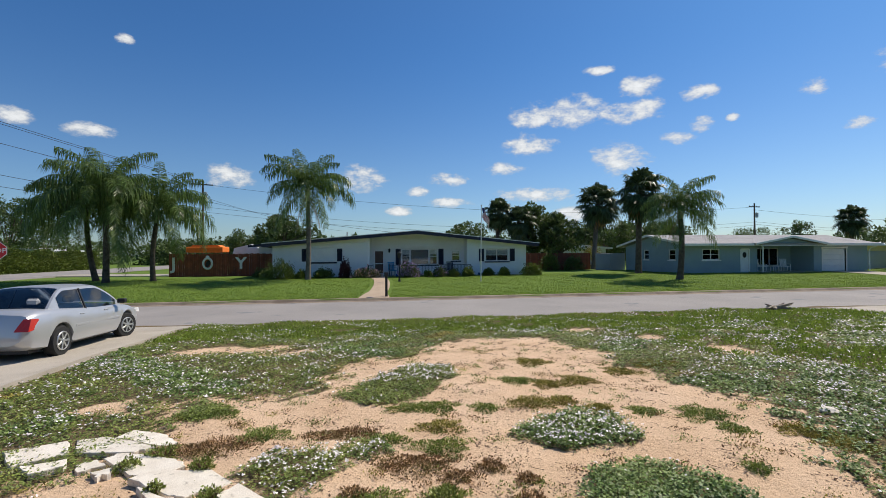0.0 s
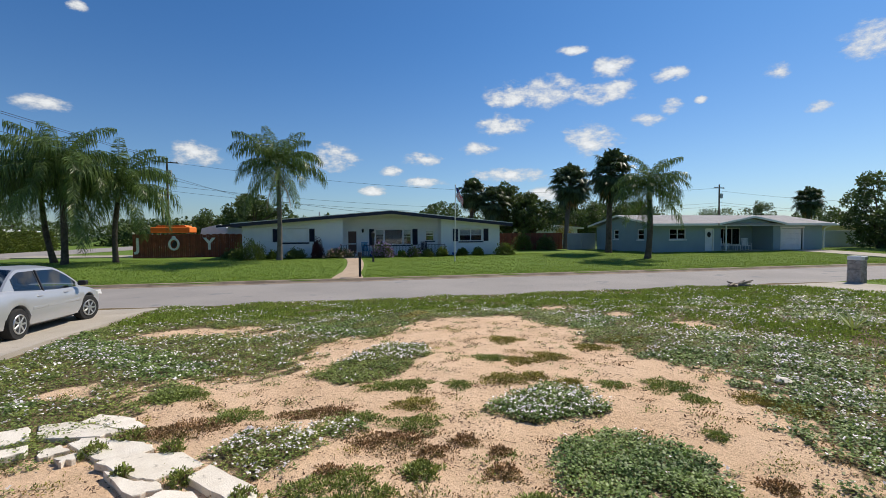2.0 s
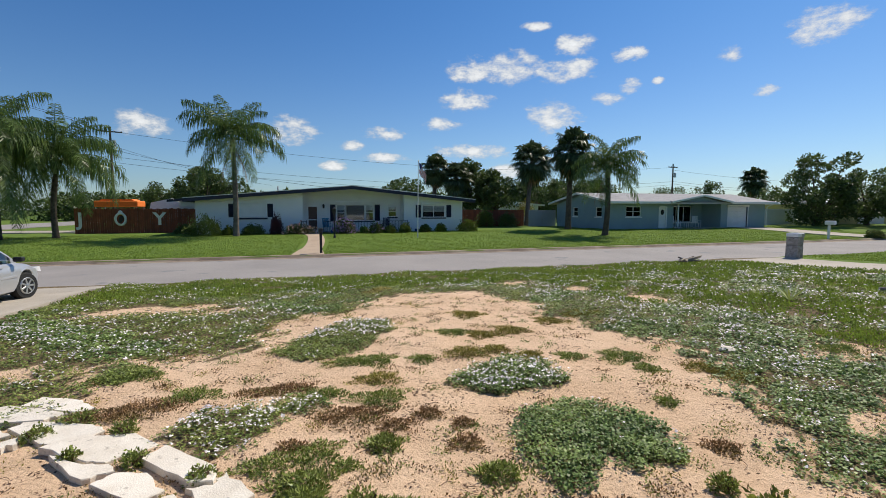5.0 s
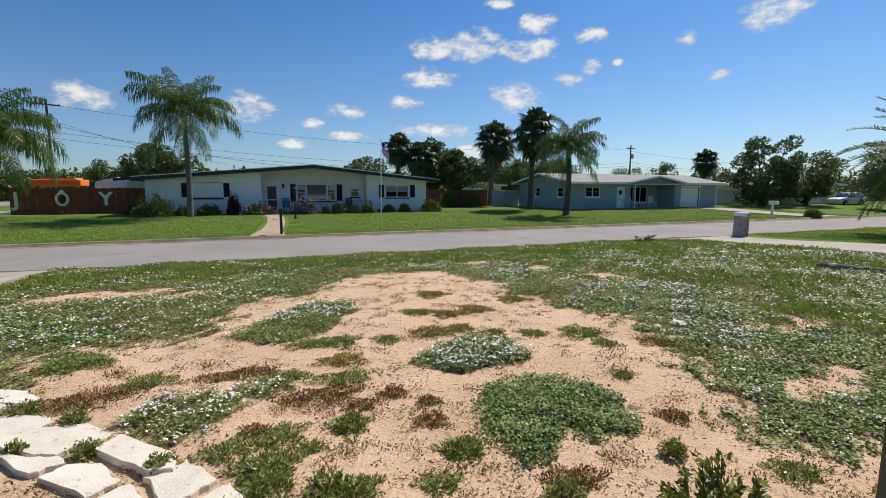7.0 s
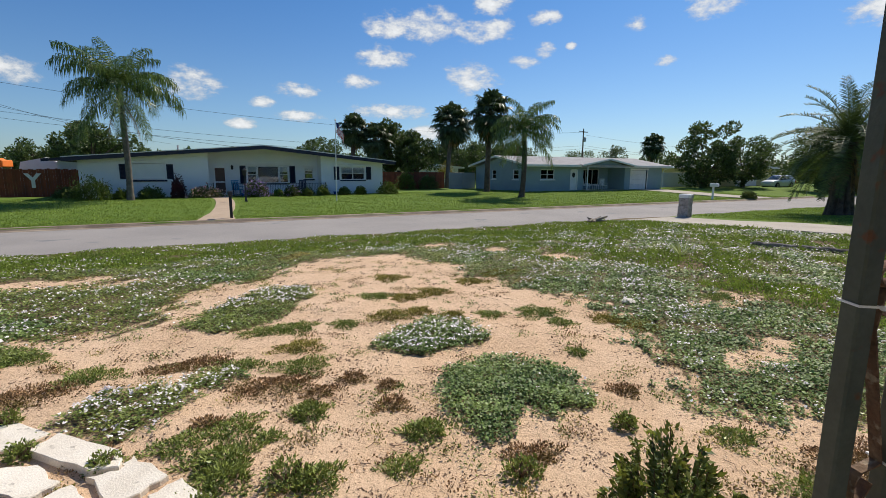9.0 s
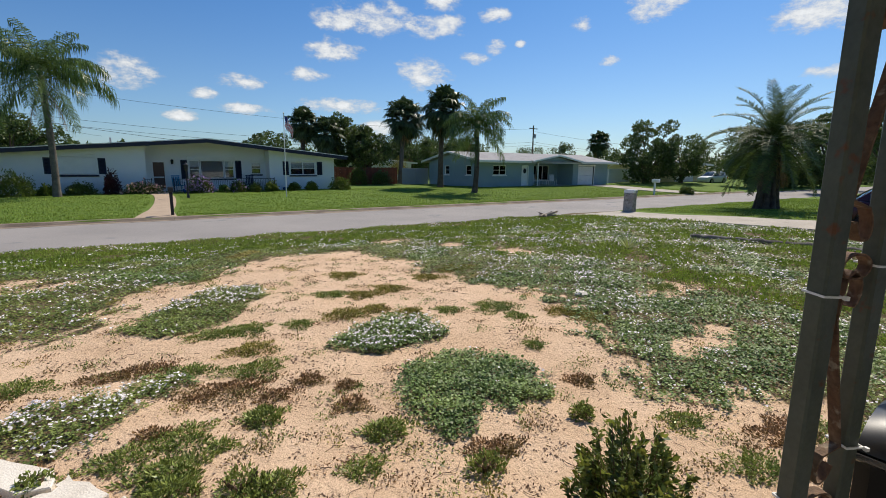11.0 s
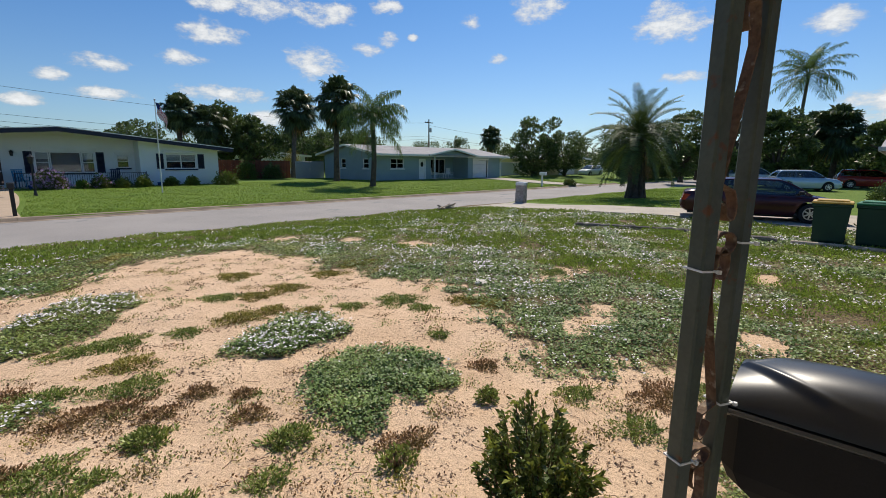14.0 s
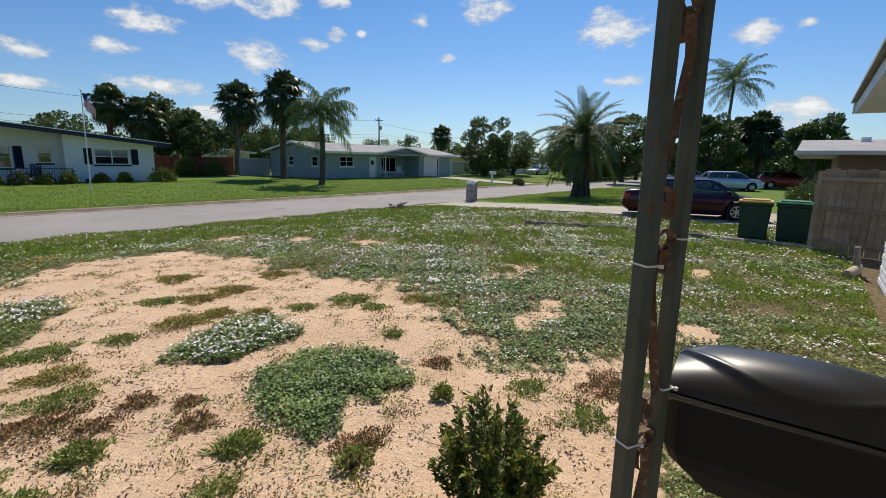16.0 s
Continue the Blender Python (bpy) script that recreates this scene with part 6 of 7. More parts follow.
        part("tail_light", Geo().prism([(0.0, 0.0), (0.26, 0.03), (0.36, 0.12), (0.26, 0.22), (0.07, 0.23)], s * W * 0.30, s * W * 0.462, "y", pose(-h + 0.02, 0, belt * 0.67)), M_LAMP_RED, c, "red tail light")
        part("head_light", Geo().prism([(0.0, 0.0), (-0.32, 0.04), (-0.36, 0.12), (-0.06, 0.13)], s * W * 0.24, s * W * 0.405, "y", pose(h - 0.03, 0, belt * 0.62)), M_LAMP_CLEAR, c, "clear headlight")
        for wx in (xr, xf):
            make_wheel(c, wx, s * (W / 2 - 0.115), wheel_r, s, steer if wx == xf else 0)
    part("number_plate", Geo().box(-h - 0.012, -0.16, belt * 0.52, -h + 0.01, 0.16, belt * 0.52 + 0.14, 0.004), M_TRIM, c, "pale blank plate")
    for x0, s in ((xm - 0.95, 1), (xm - 0.95, -1), (xm + 0.15, 1), (xm + 0.15, -1)):
        part("seat", Geo().box(x0, s * 0.36 - 0.23, 0.32, x0 + 0.5, s * 0.36 + 0.23, 0.48, 0.03).box(x0 - 0.12, s * 0.36 - 0.22, 0.40, x0 + 0.05, s * 0.36 + 0.22, belt + 0.10, 0.05).box(x0 - 0.10, s * 0.36 - 0.12, belt + 0.11, x0 + 0.0, s * 0.36 + 0.12, belt + 0.27, 0.04), M_SEAT, c)
    part("dashboard", Geo().box(b1 - 0.75, -W * 0.40, 0.35, b1 - 0.35, W * 0.40, belt * 0.98, 0.04), M_CABIN, c)
    part("floor_pan", Geo().box(b0 + 0.1, -W * 0.42, 0.25, b1 - 0.3, W * 0.42, 0.31), M_CABIN, c)
    return c


silver = car("silver four-door sedan parked on the concrete drive", pose(-6.95, 11.88, -0.062, 0, 1.4, 90), M_SILVER, steer=-16, seats=True)
part("antenna", Geo().tube([(-1.62, 0.1, 0.98), (-1.85, 0.1, 1.28)], 0.005, 5), M_BLACK, silver)
car("dark maroon sedan parked on the next driveway", pose(19.7, 3.75, 0.045, 0, 0, -72), M_MAROON, L=4.95, W=1.84, H=1.48, base=2.75, wheel_r=0.33)
car("pale blue estate car parked beyond the maroon sedan", pose(45.5, 5.6, 0.0, 0, 0, -62), M_BLUE_CAR, L=4.6, W=1.8, H=1.6, base=2.65, wheel_r=0.34, suv=True)
car("dark red car parked far down the street", pose(54.5, 2.2, 0.0, 0, 0, -75), M_RED_CAR, L=4.7, W=1.85, H=1.65, base=2.7, wheel_r=0.35, suv=True)
car("white van parked behind the other cars", pose(50.5, 10.0, 0.0, 0, 0, -65), M_WHITE_CAR, L=4.9, W=1.9, H=1.75, base=2.9, wheel_r=0.34, suv=True)
car("white compact car parked before the yellow house", pose(65.4, 33.6, 0.12, 0, 0, 175), M_WHITE_CAR, L=4.5, W=1.82, H=1.62, base=2.65, wheel_r=0.35, suv=True)

# ---- things by the white house ----
def lettering(word, size, mat, m, parent=None, thick=0.01, bold=0.0):
    cu = bpy.data.curves.new("lettering", "FONT")
    cu.body, cu.size, cu.extrude, cu.align_x, cu.align_y = word, size, thick, "CENTER", "CENTER"
    cu.offset = size * bold
    tmp = bpy.data.objects.new("tmp", cu)
    me = bpy.data.meshes.new_from_object(tmp)
    bpy.data.objects.remove(tmp)
    me.materials.clear()
    me.materials.append(mat)
    ob = new("lettering", me)
    ob.matrix_basis = m
    if parent is not None:
        ob.parent = parent
    return ob


fence = thing("board_fence", "red-brown stained board fence with white letters", "fence", pose(0, 40.0, 0.25))
for k in range(61):
    x = -15.55 + k * 0.142
    hgt = 1.86 + 0.03 * math.sin(k * 1.9) + 0.02 * math.sin(k * 0.31)
    part("board", Geo().box(x, -0.012 + 0.004 * (k % 3), 0.03, x + 0.136, 0.010 + 0.004 * (k % 3), hgt, 0.004), M_FENCE_RED, fence)
for z in (0.4, 1.5):
    part("rail", Geo().box(-15.5, 0.025, z, -6.95, 0.075, z + 0.09), M_FENCE_RED, fence)
for ch, x in (("J", -15.2), ("Y", -10.1)):
    ob = lettering(ch, 1.30, M_TRIM, pose(x, -0.035, 1.05, 90), fence, bold=0.028)
    ob["label"] = "white wooden letter"
part("letter_ring", Geo().tube([(-12.65 + 0.33 * math.cos(k * math.pi / 16), -0.05, 1.08 + 0.42 * math.sin(k * math.pi / 16)) for k in range(33)], 0.085, 8), M_TRIM, fence, "white oval wreath standing for the letter O")
part("wreath_bow", Geo().lathe([(0.02, -0.01), (0.16, -0.01), (0.10, 0.02), (0.02, 0.03)], 9, pose(-12.65, -0.06, 1.58, 90)), M_TRIM, fence)
part("wreath_centre", Geo().lathe([(0.01, -0.008), (0.24, -0.008), (0.20, 0.012), (0.01, 0.012)], 7, pose(-12.62, -0.06, 1.08, 90, 20) @ Matrix.Diagonal((0.7, 1.2, 1, 1))), M_BLACK, fence, "dark shape inside the wreath")
tent = thing("orange_canopy", "orange canvas canopy standing behind the red fence", "canopy", pose(-13.6, 43.2, 0.25))
part("canopy_top", Geo().box(-1.5, -1.0, 2.0, 1.45, 1.0, 2.48, 0.05).prism([(-1.2, 2.48), (1.2, 2.48), (1.0, 2.62), (-1.0, 2.62)], -0.8, 0.8, "y"), M_ORANGE, tent)
for sx in (-1.4, 1.35):
    for sy in (-0.9, 0.9):
        part("leg", Geo().tube([(sx, sy, 0), (sx, sy, 2.0)], 0.03, 8), M_ALU, tent)
tarp = thing("covered_boat", "boat under a white and blue tarpaulin behind the fence", "boat", pose(-11.0, 46.5, 0.25))
part("cover", Geo().prism([(-1.4, 1.0), (1.6, 1.0), (1.5, 2.2), (0.4, 2.75), (-1.1, 2.4)], -1.0, 1.0, "y"), M_TRIM, tarp)
part("trailer", Geo().box(-1.3, -0.8, 0.0, 1.4, 0.8, 0.99, 0.05), M_BLUE_CHAIR, tarp)

# shrubs and flowers along the white house
for k, (x, y, rx, ry, h, mat, fm, fn, lab) in enumerate((
        (-6.0, 34.6, 1.05, 0.8, 1.25, M_HEDGE, None, 0, "leafy yellow-green bush by the white wall"),
        (-4.6, 34.9, 0.35, 0.3, 0.5, M_HEDGE, None, 0, "small yellow-green bush by the wall"),
        (-3.1, 35.2, 0.68, 0.5, 0.6, M_BUSH_DARK, None, 0, "low dark green bush under the window"),
        (-1.55, 35.2, 0.40, 0.4, 1.25, M_REDLEAF, None, 0, "dark red-leaved plant against the wall"),
        (0.0, 34.9, 0.95, 0.5, 0.62, M_BUSH_DARK, M_PINK, 420, "pink flowering plants beside the front walk"),
        (3.2, 34.8, 0.72, 0.5, 0.9, M_BUSH_DARK, M_LAVENDER, 620, "lavender flowering bush before the railing"),
        (4.6, 34.8, 0.32, 0.3, 0.42, M_SHRUB, M_PINK, 40, "small green flowering plant before the railing"),
        (5.5, 34.8, 0.5, 0.4, 0.62, M_BUSH_DARK, M_LAVENDER, 150, "green bush with lavender flowers"),
        (6.55, 34.8, 0.42, 0.35, 0.5, M_BUSH_DARK, None, 0, "spreading green plant before the railing"),
        (7.65, 34.8, 0.42, 0.4, 0.62, M_HEDGE, None, 0, "bright green plant before the railing"),
        (9.3, 35.1, 0.42, 0.35, 0.48, M_BUSH_DARK, None, 0, "green plant under the window"),
        (10.6, 35.1, 0.40, 0.35, 0.55, M_HEDGE, None, 0, "yellow-green plant under the window"),
        (12.9, 35.2, 0.80, 0.6, 0.85, M_HEDGE, None, 0, "round green bush at the house corner"),
        (-7.8, 37.5, 0.6, 0.6, 0.6, M_BUSH_DARK, None, 0, "small dark bush by the drive"),
        (17.9, 43.5, 0.9, 0.5, 1.9, M_HEDGE, None, 0, "climbing green bush on the brown fence"),
        (20.2, 43.3, 1.0, 0.5, 1.4, M_BUSH_DARK, None, 0, "leafy vine on the brown fence"),
        (25.2, 49.0, 1.3, 1.0, 2.6, M_WEED_OLIVE, None, 0, "golden bushy plant behind the fence"),
        (39.6, 19.9 + 3.0, 0.6, 0.5, 0.55, M_BUSH_DARK, None, 0, "small dark bush by the kerb"))):
    shrub("bush", lab, (x, y - 0.5, gz(x, y - 0.5) if y < 40 else 0.26), rx, ry, h, mat, 200 + k, int(1500 + 1300 * rx * h), 0.12, fm, fn)
# back fences between the houses
bf = thing("board_fence", "brown board fence between the two houses", "fence", pose(0, 44.0, 0.25))
for k in range(62):
    x = 13.6 + k * 0.146
    part("board", Geo().box(x, 0, 0.03, x + 0.14, 0.022, 1.75 + 0.02 * math.sin(k * 2.2), 0.004), M_FENCE_RED, bf)
gf_ = thing("panel_fence", "grey panel fence beside the grey house", "fence", pose(0, 43.0, 0.2))
for k in range(2):
    part("panel", Geo().box(22.7 + k * 1.6, 0, 0, 24.28 + k * 1.6, 0.05, 1.75, 0.01), material("grey_vinyl", (0.36, 0.37, 0.38), 0.6, scale=2, fine=60, vary=0.06), gf_)
bh = thing("house", "low white-roofed house behind the brown fence", "house", pose(0, 56, 0.2))
part("wall", Geo().box(19.5, 0, 0, 31, 6, 2.3), M_STUCCO, bh)
part("roof", Geo().prism([(18.9, 2.3), (31.6, 2.3), (31.6, 2.5), (25.2, 3.0), (18.9, 2.5)], -0.7, 7, "y"), M_TRIM, bh)
part("window", Geo().box(22, -0.03, 1.0, 24, -0.003, 2.0), M_DARK, bh)
# street-side things of the white house
mp = thing("mailbox_post", "black square post with a small mailbox by the front walk", "mailbox", pose(0.98, 22.75, gz(0.98, 22.75)))
part("post", Geo().box(-0.06, -0.06, 0, 0.06, 0.06, 1.02, 0.008), M_BLACK, mp)
part("box", Geo().box(-0.10, -0.20, 1.021, 0.10, 0.20, 1.24, 0.03), M_BLACK, mp)
lp = thing("lamp_post", "black garden lamp post on the lawn", "lamp", pose(2.18, 30.5, gz(2.18, 30.5)))
part("post", Geo().lathe([(0.09, 0), (0.07, 0.15), (0.04, 0.3), (0.035, 1.55), (0.06, 1.58)], 10), M_BLACK, lp)
part("lantern", Geo().lathe([(0.06, 1.58), (0.10, 1.62), (0.13, 1.86), (0.15, 1.88), (0.03, 2.0), (0.01, 2.06)], 6), M_BLACK, lp)
fp = thing("flagpole", "white flagpole with a hanging striped flag on the lawn", "flagpole", pose(7.49, 29.65, gz(7.49, 29.65)))
part("pole", Geo().tube([(0, 0, 0), (0.03, 0, 2.5), (0.08, 0, 5.0)], [0.035, 0.03, 0.022], 10), M_POLE, fp)
part("finial", Geo().lathe([(0.01, 5.0), (0.05, 5.04), (0.05, 5.08), (0.01, 5.12)], 10, pose(0.08, 0, 0)), M_ALU, fp)
flag = new("flag")
flag.parent = fp


def cloth(u, v):
    """The limp flag: u along its length from the pole, v down its height."""
    x = 0.10 + 0.62 * u * (1 - 0.25 * u) + 0.05 * math.sin(7 * u + 3 * v)
    z = 4.92 - 0.62 * v - 0.78 * u ** 1.3 + 0.04 * math.sin(9 * u + v)
    return (x, 0.10 * math.sin(6 * u + 2 * v) * u, z)


for k in range(13):
    g = Geo()
    u0 = 0.30 if k < 7 else 0.0
    for i in range(12):
        a, b = u0 + (1 - u0) * i / 12, u0 + (1 - u0) * (i + 1) / 12
        g.add([cloth(a, k / 13), cloth(b, k / 13), cloth(b, (k + 1) / 13), cloth(a, (k + 1) / 13)], [(0, 1, 2, 3)])
    part("stripe", g, M_FLAG_RED if k % 2 == 0 else M_FLAG_WHITE, flag)
g = Geo()
for i in range(6):
    for j in range(6):
        a, b, c, d = 0.30 * i / 6, 0.30 * (i + 1) / 6, 7 / 13 * j / 6, 7 / 13 * (j + 1) / 6
        g.add([cloth(a, c), cloth(b, c), cloth(b, d), cloth(a, d)], [(0, 1, 2, 3)])
part("canton", g, M_FLAG_BLUE, flag)


def garden_chair(name, label, m, mat, rock=False, group=""):
    ch = thing(name, label, "chair", m, group)
    part("seat", Geo().box(-0.28, -0.26, 0.40, 0.28, 0.26, 0.44, 0.01), mat, ch)
    for k in range(5):
        part("back_slat", Geo().box(-0.25 + k * 0.105, 0.22, 0.45, -0.17 + k * 0.105, 0.25, 1.05, 0.005, pose(0, 0.05, 0, -10)), mat, ch)
    part("top_rail", Geo().box(-0.28, 0.0, 1.03, 0.28, 0.04, 1.10, 0.01, pose(0, 0.25, 0, -10)), mat, ch)
    for sx in (-0.27, 0.24):
        for sy in (-0.24, 0.2):
            part("leg", Geo().box(sx, sy, 0.02 if rock else 0.0, sx + 0.04, sy + 0.04, 0.62 if sy < 0 else 0.40, 0.004), mat, ch)
        part("armrest", Geo().box(sx - 0.02, -0.28, 0.62, sx + 0.06, 0.26, 0.65, 0.008), mat, ch)
        if rock:
            part("rocker", Geo().tube([(sx + 0.02, -0.48, 0.06), (sx + 0.02, -0.2, 0.015), (sx + 0.02, 0.2, 0.015), (sx + 0.02, 0.5, 0.08)], 0.018, 6), mat, ch)
    return ch


garden_chair("garden_chair", "blue plastic garden chair on the white house porch", pose(2.1, 36.3, 0.29, 0, 0, 20), M_BLUE_CHAIR)
garden_chair("garden_chair", "dark garden chair at the end of the porch", pose(6.6, 36.4, 0.29, 0, 0, -15), M_NAVY)
garden_chair("rocking_chair", "white wooden rocking chair on the grey house porch", pose(33.6, 34.6, 0.30, 0, 0, 15), M_TRIM, True, "rocking chairs on the porch")
garden_chair("rocking_chair", "white wooden rocking chair on the grey house porch", pose(36.0, 34.6, 0.30, 0, 0, -20), M_TRIM, True, "rocking chairs on the porch")
st = thing("side_table", "small white side table between the rocking chairs", "table", pose(34.8, 34.5, 0.30))
part("tabletop", Geo().box(-0.3, -0.2, 0.42, 0.3, 0.2, 0.46, 0.01), M_TRIM, st)
for sx in (-0.27, 0.23):
    for sy in (-0.17, 0.13):
        part("leg", Geo().box(sx, sy, 0, sx + 0.04, sy + 0.04, 0.42), M_TRIM, st)
for x, y, z in ((0.25, 34.45, 0.2), (2.4, 34.9, 0.22), (8.9, 35.4, 0.22)):
    tagged(part("flower_pot", Geo().lathe([(0.10, 0), (0.16, 0.12), (0.18, 0.26), (0.20, 0.28), (0.17, 0.29), (0.14, 0.24)], 16), M_BLUE_POT, smooth=True), "small blue glazed flower pot by the porch", "pot").location = (x, y, z)

# stop sign
ss = thing("stop_sign", "red octagonal stop sign on a metal post", "road sign", pose(-15.85, 22.9, -0.1, 0, 0, 28))
part("post", Geo().box(-0.03, 0.02, 0, 0.03, 0.05, 2.75), M_ALU, ss)
oct_ = [(0.375 / math.cos(math.pi / 8) * math.cos(math.pi / 8 + k * math.pi / 4), 2.36 + 0.375 / math.cos(math.pi / 8) * math.sin(math.pi / 8 + k * math.pi / 4)) for k in range(8)]
part("border", Geo().prism(oct_, 0.0, 0.015, "y"), M_TRIM, ss)
part("face", Geo().prism([(x * 0.94, 2.36 + (z - 2.36) * 0.94) for x, z in oct_], -0.006, -0.001, "y"), M_STOP, ss)
lettering("STOP", 0.30, M_TRIM, pose(0, -0.010, 2.36, 90), ss, 0.002)

# utility poles and wires
def utility_pole(x, y, h, arm_turn):
    p = thing("utility_pole", "wooden utility pole with a crossarm", "utility pole", pose(x, y, 0))
    part("pole", Geo().tube([(0, 0, -0.2), (0, 0, h)], [0.16, 0.10], 10), M_WOOD_POLE, p)
    part("crossarm", Geo().box(-1.1, -0.06, h - 0.6, 1.1, 0.06, h - 0.48, 0, pose(0, 0, 0, 0, 0, arm_turn)), M_WOOD_POLE, p)
    part("transformer", Geo().lathe([(0.05, h - 2.2), (0.2, h - 2.15), (0.2, h - 1.45), (0.05, h - 1.4)], 12, pose(0.33, -0.1, 0)), M_ALU, p)
    for k in (-1.0, -0.4, 0.4, 1.0):
        part("insulator", Geo().lathe([(0.03, h - 0.48), (0.05, h - 0.42), (0.02, h - 0.34)], 8, pose(0, 0, 0, 0, 0, arm_turn) @ pose(k, 0, 0)), M_ALU, p)


utility_pole(-19.2, 59.0, 11.0, 20)
utility_pole(58.3, 61.2, 9.4, 10)
utility_pole(-26.4, 8.0, 11.3, 5)


def cable(a, b, sag, r=0.018):
    a, b = Vector(a), Vector(b)
    pts = [a.lerp(b, k / 16) - Vector((0, 0, sag * 4 * (k / 16) * (1 - k / 16))) for k in range(17)]
    tagged(part("cable", Geo().tube(pts, r, 4), M_WIRE), "thin dark overhead cable", "cable", "overhead cables")


for dz, s, u in ((10.8, 0.25, -0.9), (10.7, 0.35, 0.2), (9.3, 0.35, 0.3), (7.4, 0.4, 0.1), (6.8, 0.5, -0.1)):
    cable((-26.4 + u, 8.0, dz + 0.3), (-19.2 + u, 59.0, dz), s)
for dz, s in ((10.5, 0.9), (7.8, 0.8), (7.2, 0.9)):
    cable((-19.2, 59.0, dz), (58.3, 61.2, dz * 0.84), s + 1.0)
cable((-19.2, 59, 8.6), (5.0, 46.5, 4.0), 0.5)
cable((-19.2, 59, 9.0), (-4.0, 80.0, 6.0), 0.5)
for dz in (8.4, 6.6, 6.2):
    cable((58.3, 61.2, dz), (120, 66, dz - 0.5), 1.0)

# far neighbours
def plain_house(label, m, w, d, h, wall, roof, rise=0.8, openings=()):
    ph = thing("house", label, "house", m)
    part("wall", Geo().box(0, 0, -0.2, w, d, h), wall, ph)
    part("roof", Geo().prism([(-0.6, h), (w + 0.6, h), (w + 0.6, h + 0.14), (w / 2, h + rise), (-0.6, h + 0.14)], -0.7, d + 0.6, "y"), roof, ph)
    part("fascia", Geo().box(-0.62, -0.74, h - 0.04, w + 0.62, -0.703, h + 0.16), M_TRIM, ph)
    for x0, x1, z0, z1, mat in openings:
        part("window_frame" if mat is not M_TRIM else "garage_door", Geo().box(x0, -0.05, z0, x1, -0.003, z1, 0.01), M_TRIM, ph)
        if mat is not M_TRIM:
            part("window", Geo().box(x0 + 0.07, -0.06, z0 + 0.07, x1 - 0.07, -0.052, z1 - 0.07), mat, ph)
    return ph


yh = plain_house("yellow stucco house with a white garage door", pose(56.5, 37.2, 0.1), 14, 8, 2.5, M_YELLOW, M_TRIM, 0.7, [(6.0, 10.6, 0.0, 2.1, M_TRIM), (1.5, 3.0, 1.0, 2.0, M_DARK)])
for k in range(6):
    part("door_light", Geo().box(6.35 + k * 0.7, -0.075, 1.62, 6.85 + k * 0.7, -0.055, 1.92), M_DARK, yh)
plain_house("white walled house far behind the palms", pose(-22, 84, 0.2), 16, 8, 2.6, M_STUCCO, M_TRIM, 1.6, [(3, 5, 1.0, 2.1, M_DARK), (9, 11, 1.0, 2.1, M_DARK)])
plain_house("low white house beyond the hedge", pose(-72, 84, 0.2), 22, 8, 2.6, M_STUCCO, M_TRIM, 1.0, [(14, 16, 1.0, 2.1, M_DARK)])
plain_house("white metal-roofed house behind the fence", pose(-22, 96, 0.2), 9, 8, 3.4, M_STUCCO, M_TRIM, 1.4, [(3, 5, 1.0, 2.1, M_DARK)])
wf = thing("wall_fence", "white masonry garden wall beside the grey house", "wall", pose(45.5, 38.5, 0.1))
part("panel", Geo().box(0, 0, 0, 11, 0.18, 1.85, 0.02), M_STUCCO, wf)
part("coping", Geo().box(-0.04, -0.04, 1.85, 11.04, 0.22, 1.93, 0.01), M_TRIM, wf)
fm_ = thing("mailbox_post", "white wooden mailbox on a post by the kerb", "mailbox", pose(35.6, 22.9, gz(35.6, 22.9)))
part("post", Geo().box(-0.06, -0.06, 0, 0.06, 0.06, 1.0, 0.008), M_TRIM, fm_)
part("box", Geo().box(-0.13, -0.40, 1.0, 0.13, 0.25, 1.28, 0.04), M_TRIM, fm_)
tagged(part("wheelie_bin", Geo().prism([(-0.25, 0), (0.25, 0), (0.3, 1.0), (-0.3, 1.0)], -0.3, 0.3, "y").box(-0.32, -0.33, 1.0, 0.32, 0.35, 1.07, 0.02), M_BIN), "dark wheelie bin beside the grey house", "bin").matrix_basis = pose(44.7, 35.5, 0.25)

# block mailbox pillar by the neighbour's drive, and driftwood at the kerb
bp_ = thing("mailbox_pillar", "stained concrete block mailbox pillar by the driveway", "mailbox", pose(20.4, 14.45, -0.19, 0, 0, 8))
part("pillar", Geo().box(-0.23, -0.24, 0, 0.21, 0.24, 0.62, 0.02).box(-0.22, -0.23, 0.62, 0.22, 0.23, 0.98, 0.02), M_BLOCK, bp_)
part("cap", Geo().box(-0.22, -0.25, 0.985, 0.24, 0.25, 1.16, 0.03), M_TRIM, bp_, "white weathered cap")
part("box_door", Geo().box(0.02, -0.262, 1.0, 0.20, -0.251, 1.12), M_ALU, bp_)
dw = thing("driftwood", "pale broken branches lying at the street edge", "branch", pose(14.95, 14.85, -0.17))
rng = np.random.default_rng(77)
for k in range(9):
    a = rng.uniform(-0.5, 0.5) + (math.pi if k % 3 == 0 else 0)
    L, z0 = rng.uniform(0.3, 0.75), 0.04 + 0.02 * (k % 4)
    part("branch", Geo().tube([(rng.uniform(-.4, .4), rng.uniform(-.1, .1), z0), (0.3 * L * math.cos(a), 0.3 * L * math.sin(a), z0 + 0.06), (L * math.cos(a), L * math.sin(a), z0 + rng.uniform(0.0, 0.18))], [0.05, 0.045, 0.02], 7), M_LOG if k % 2 else M_BARK_LOG, dw)

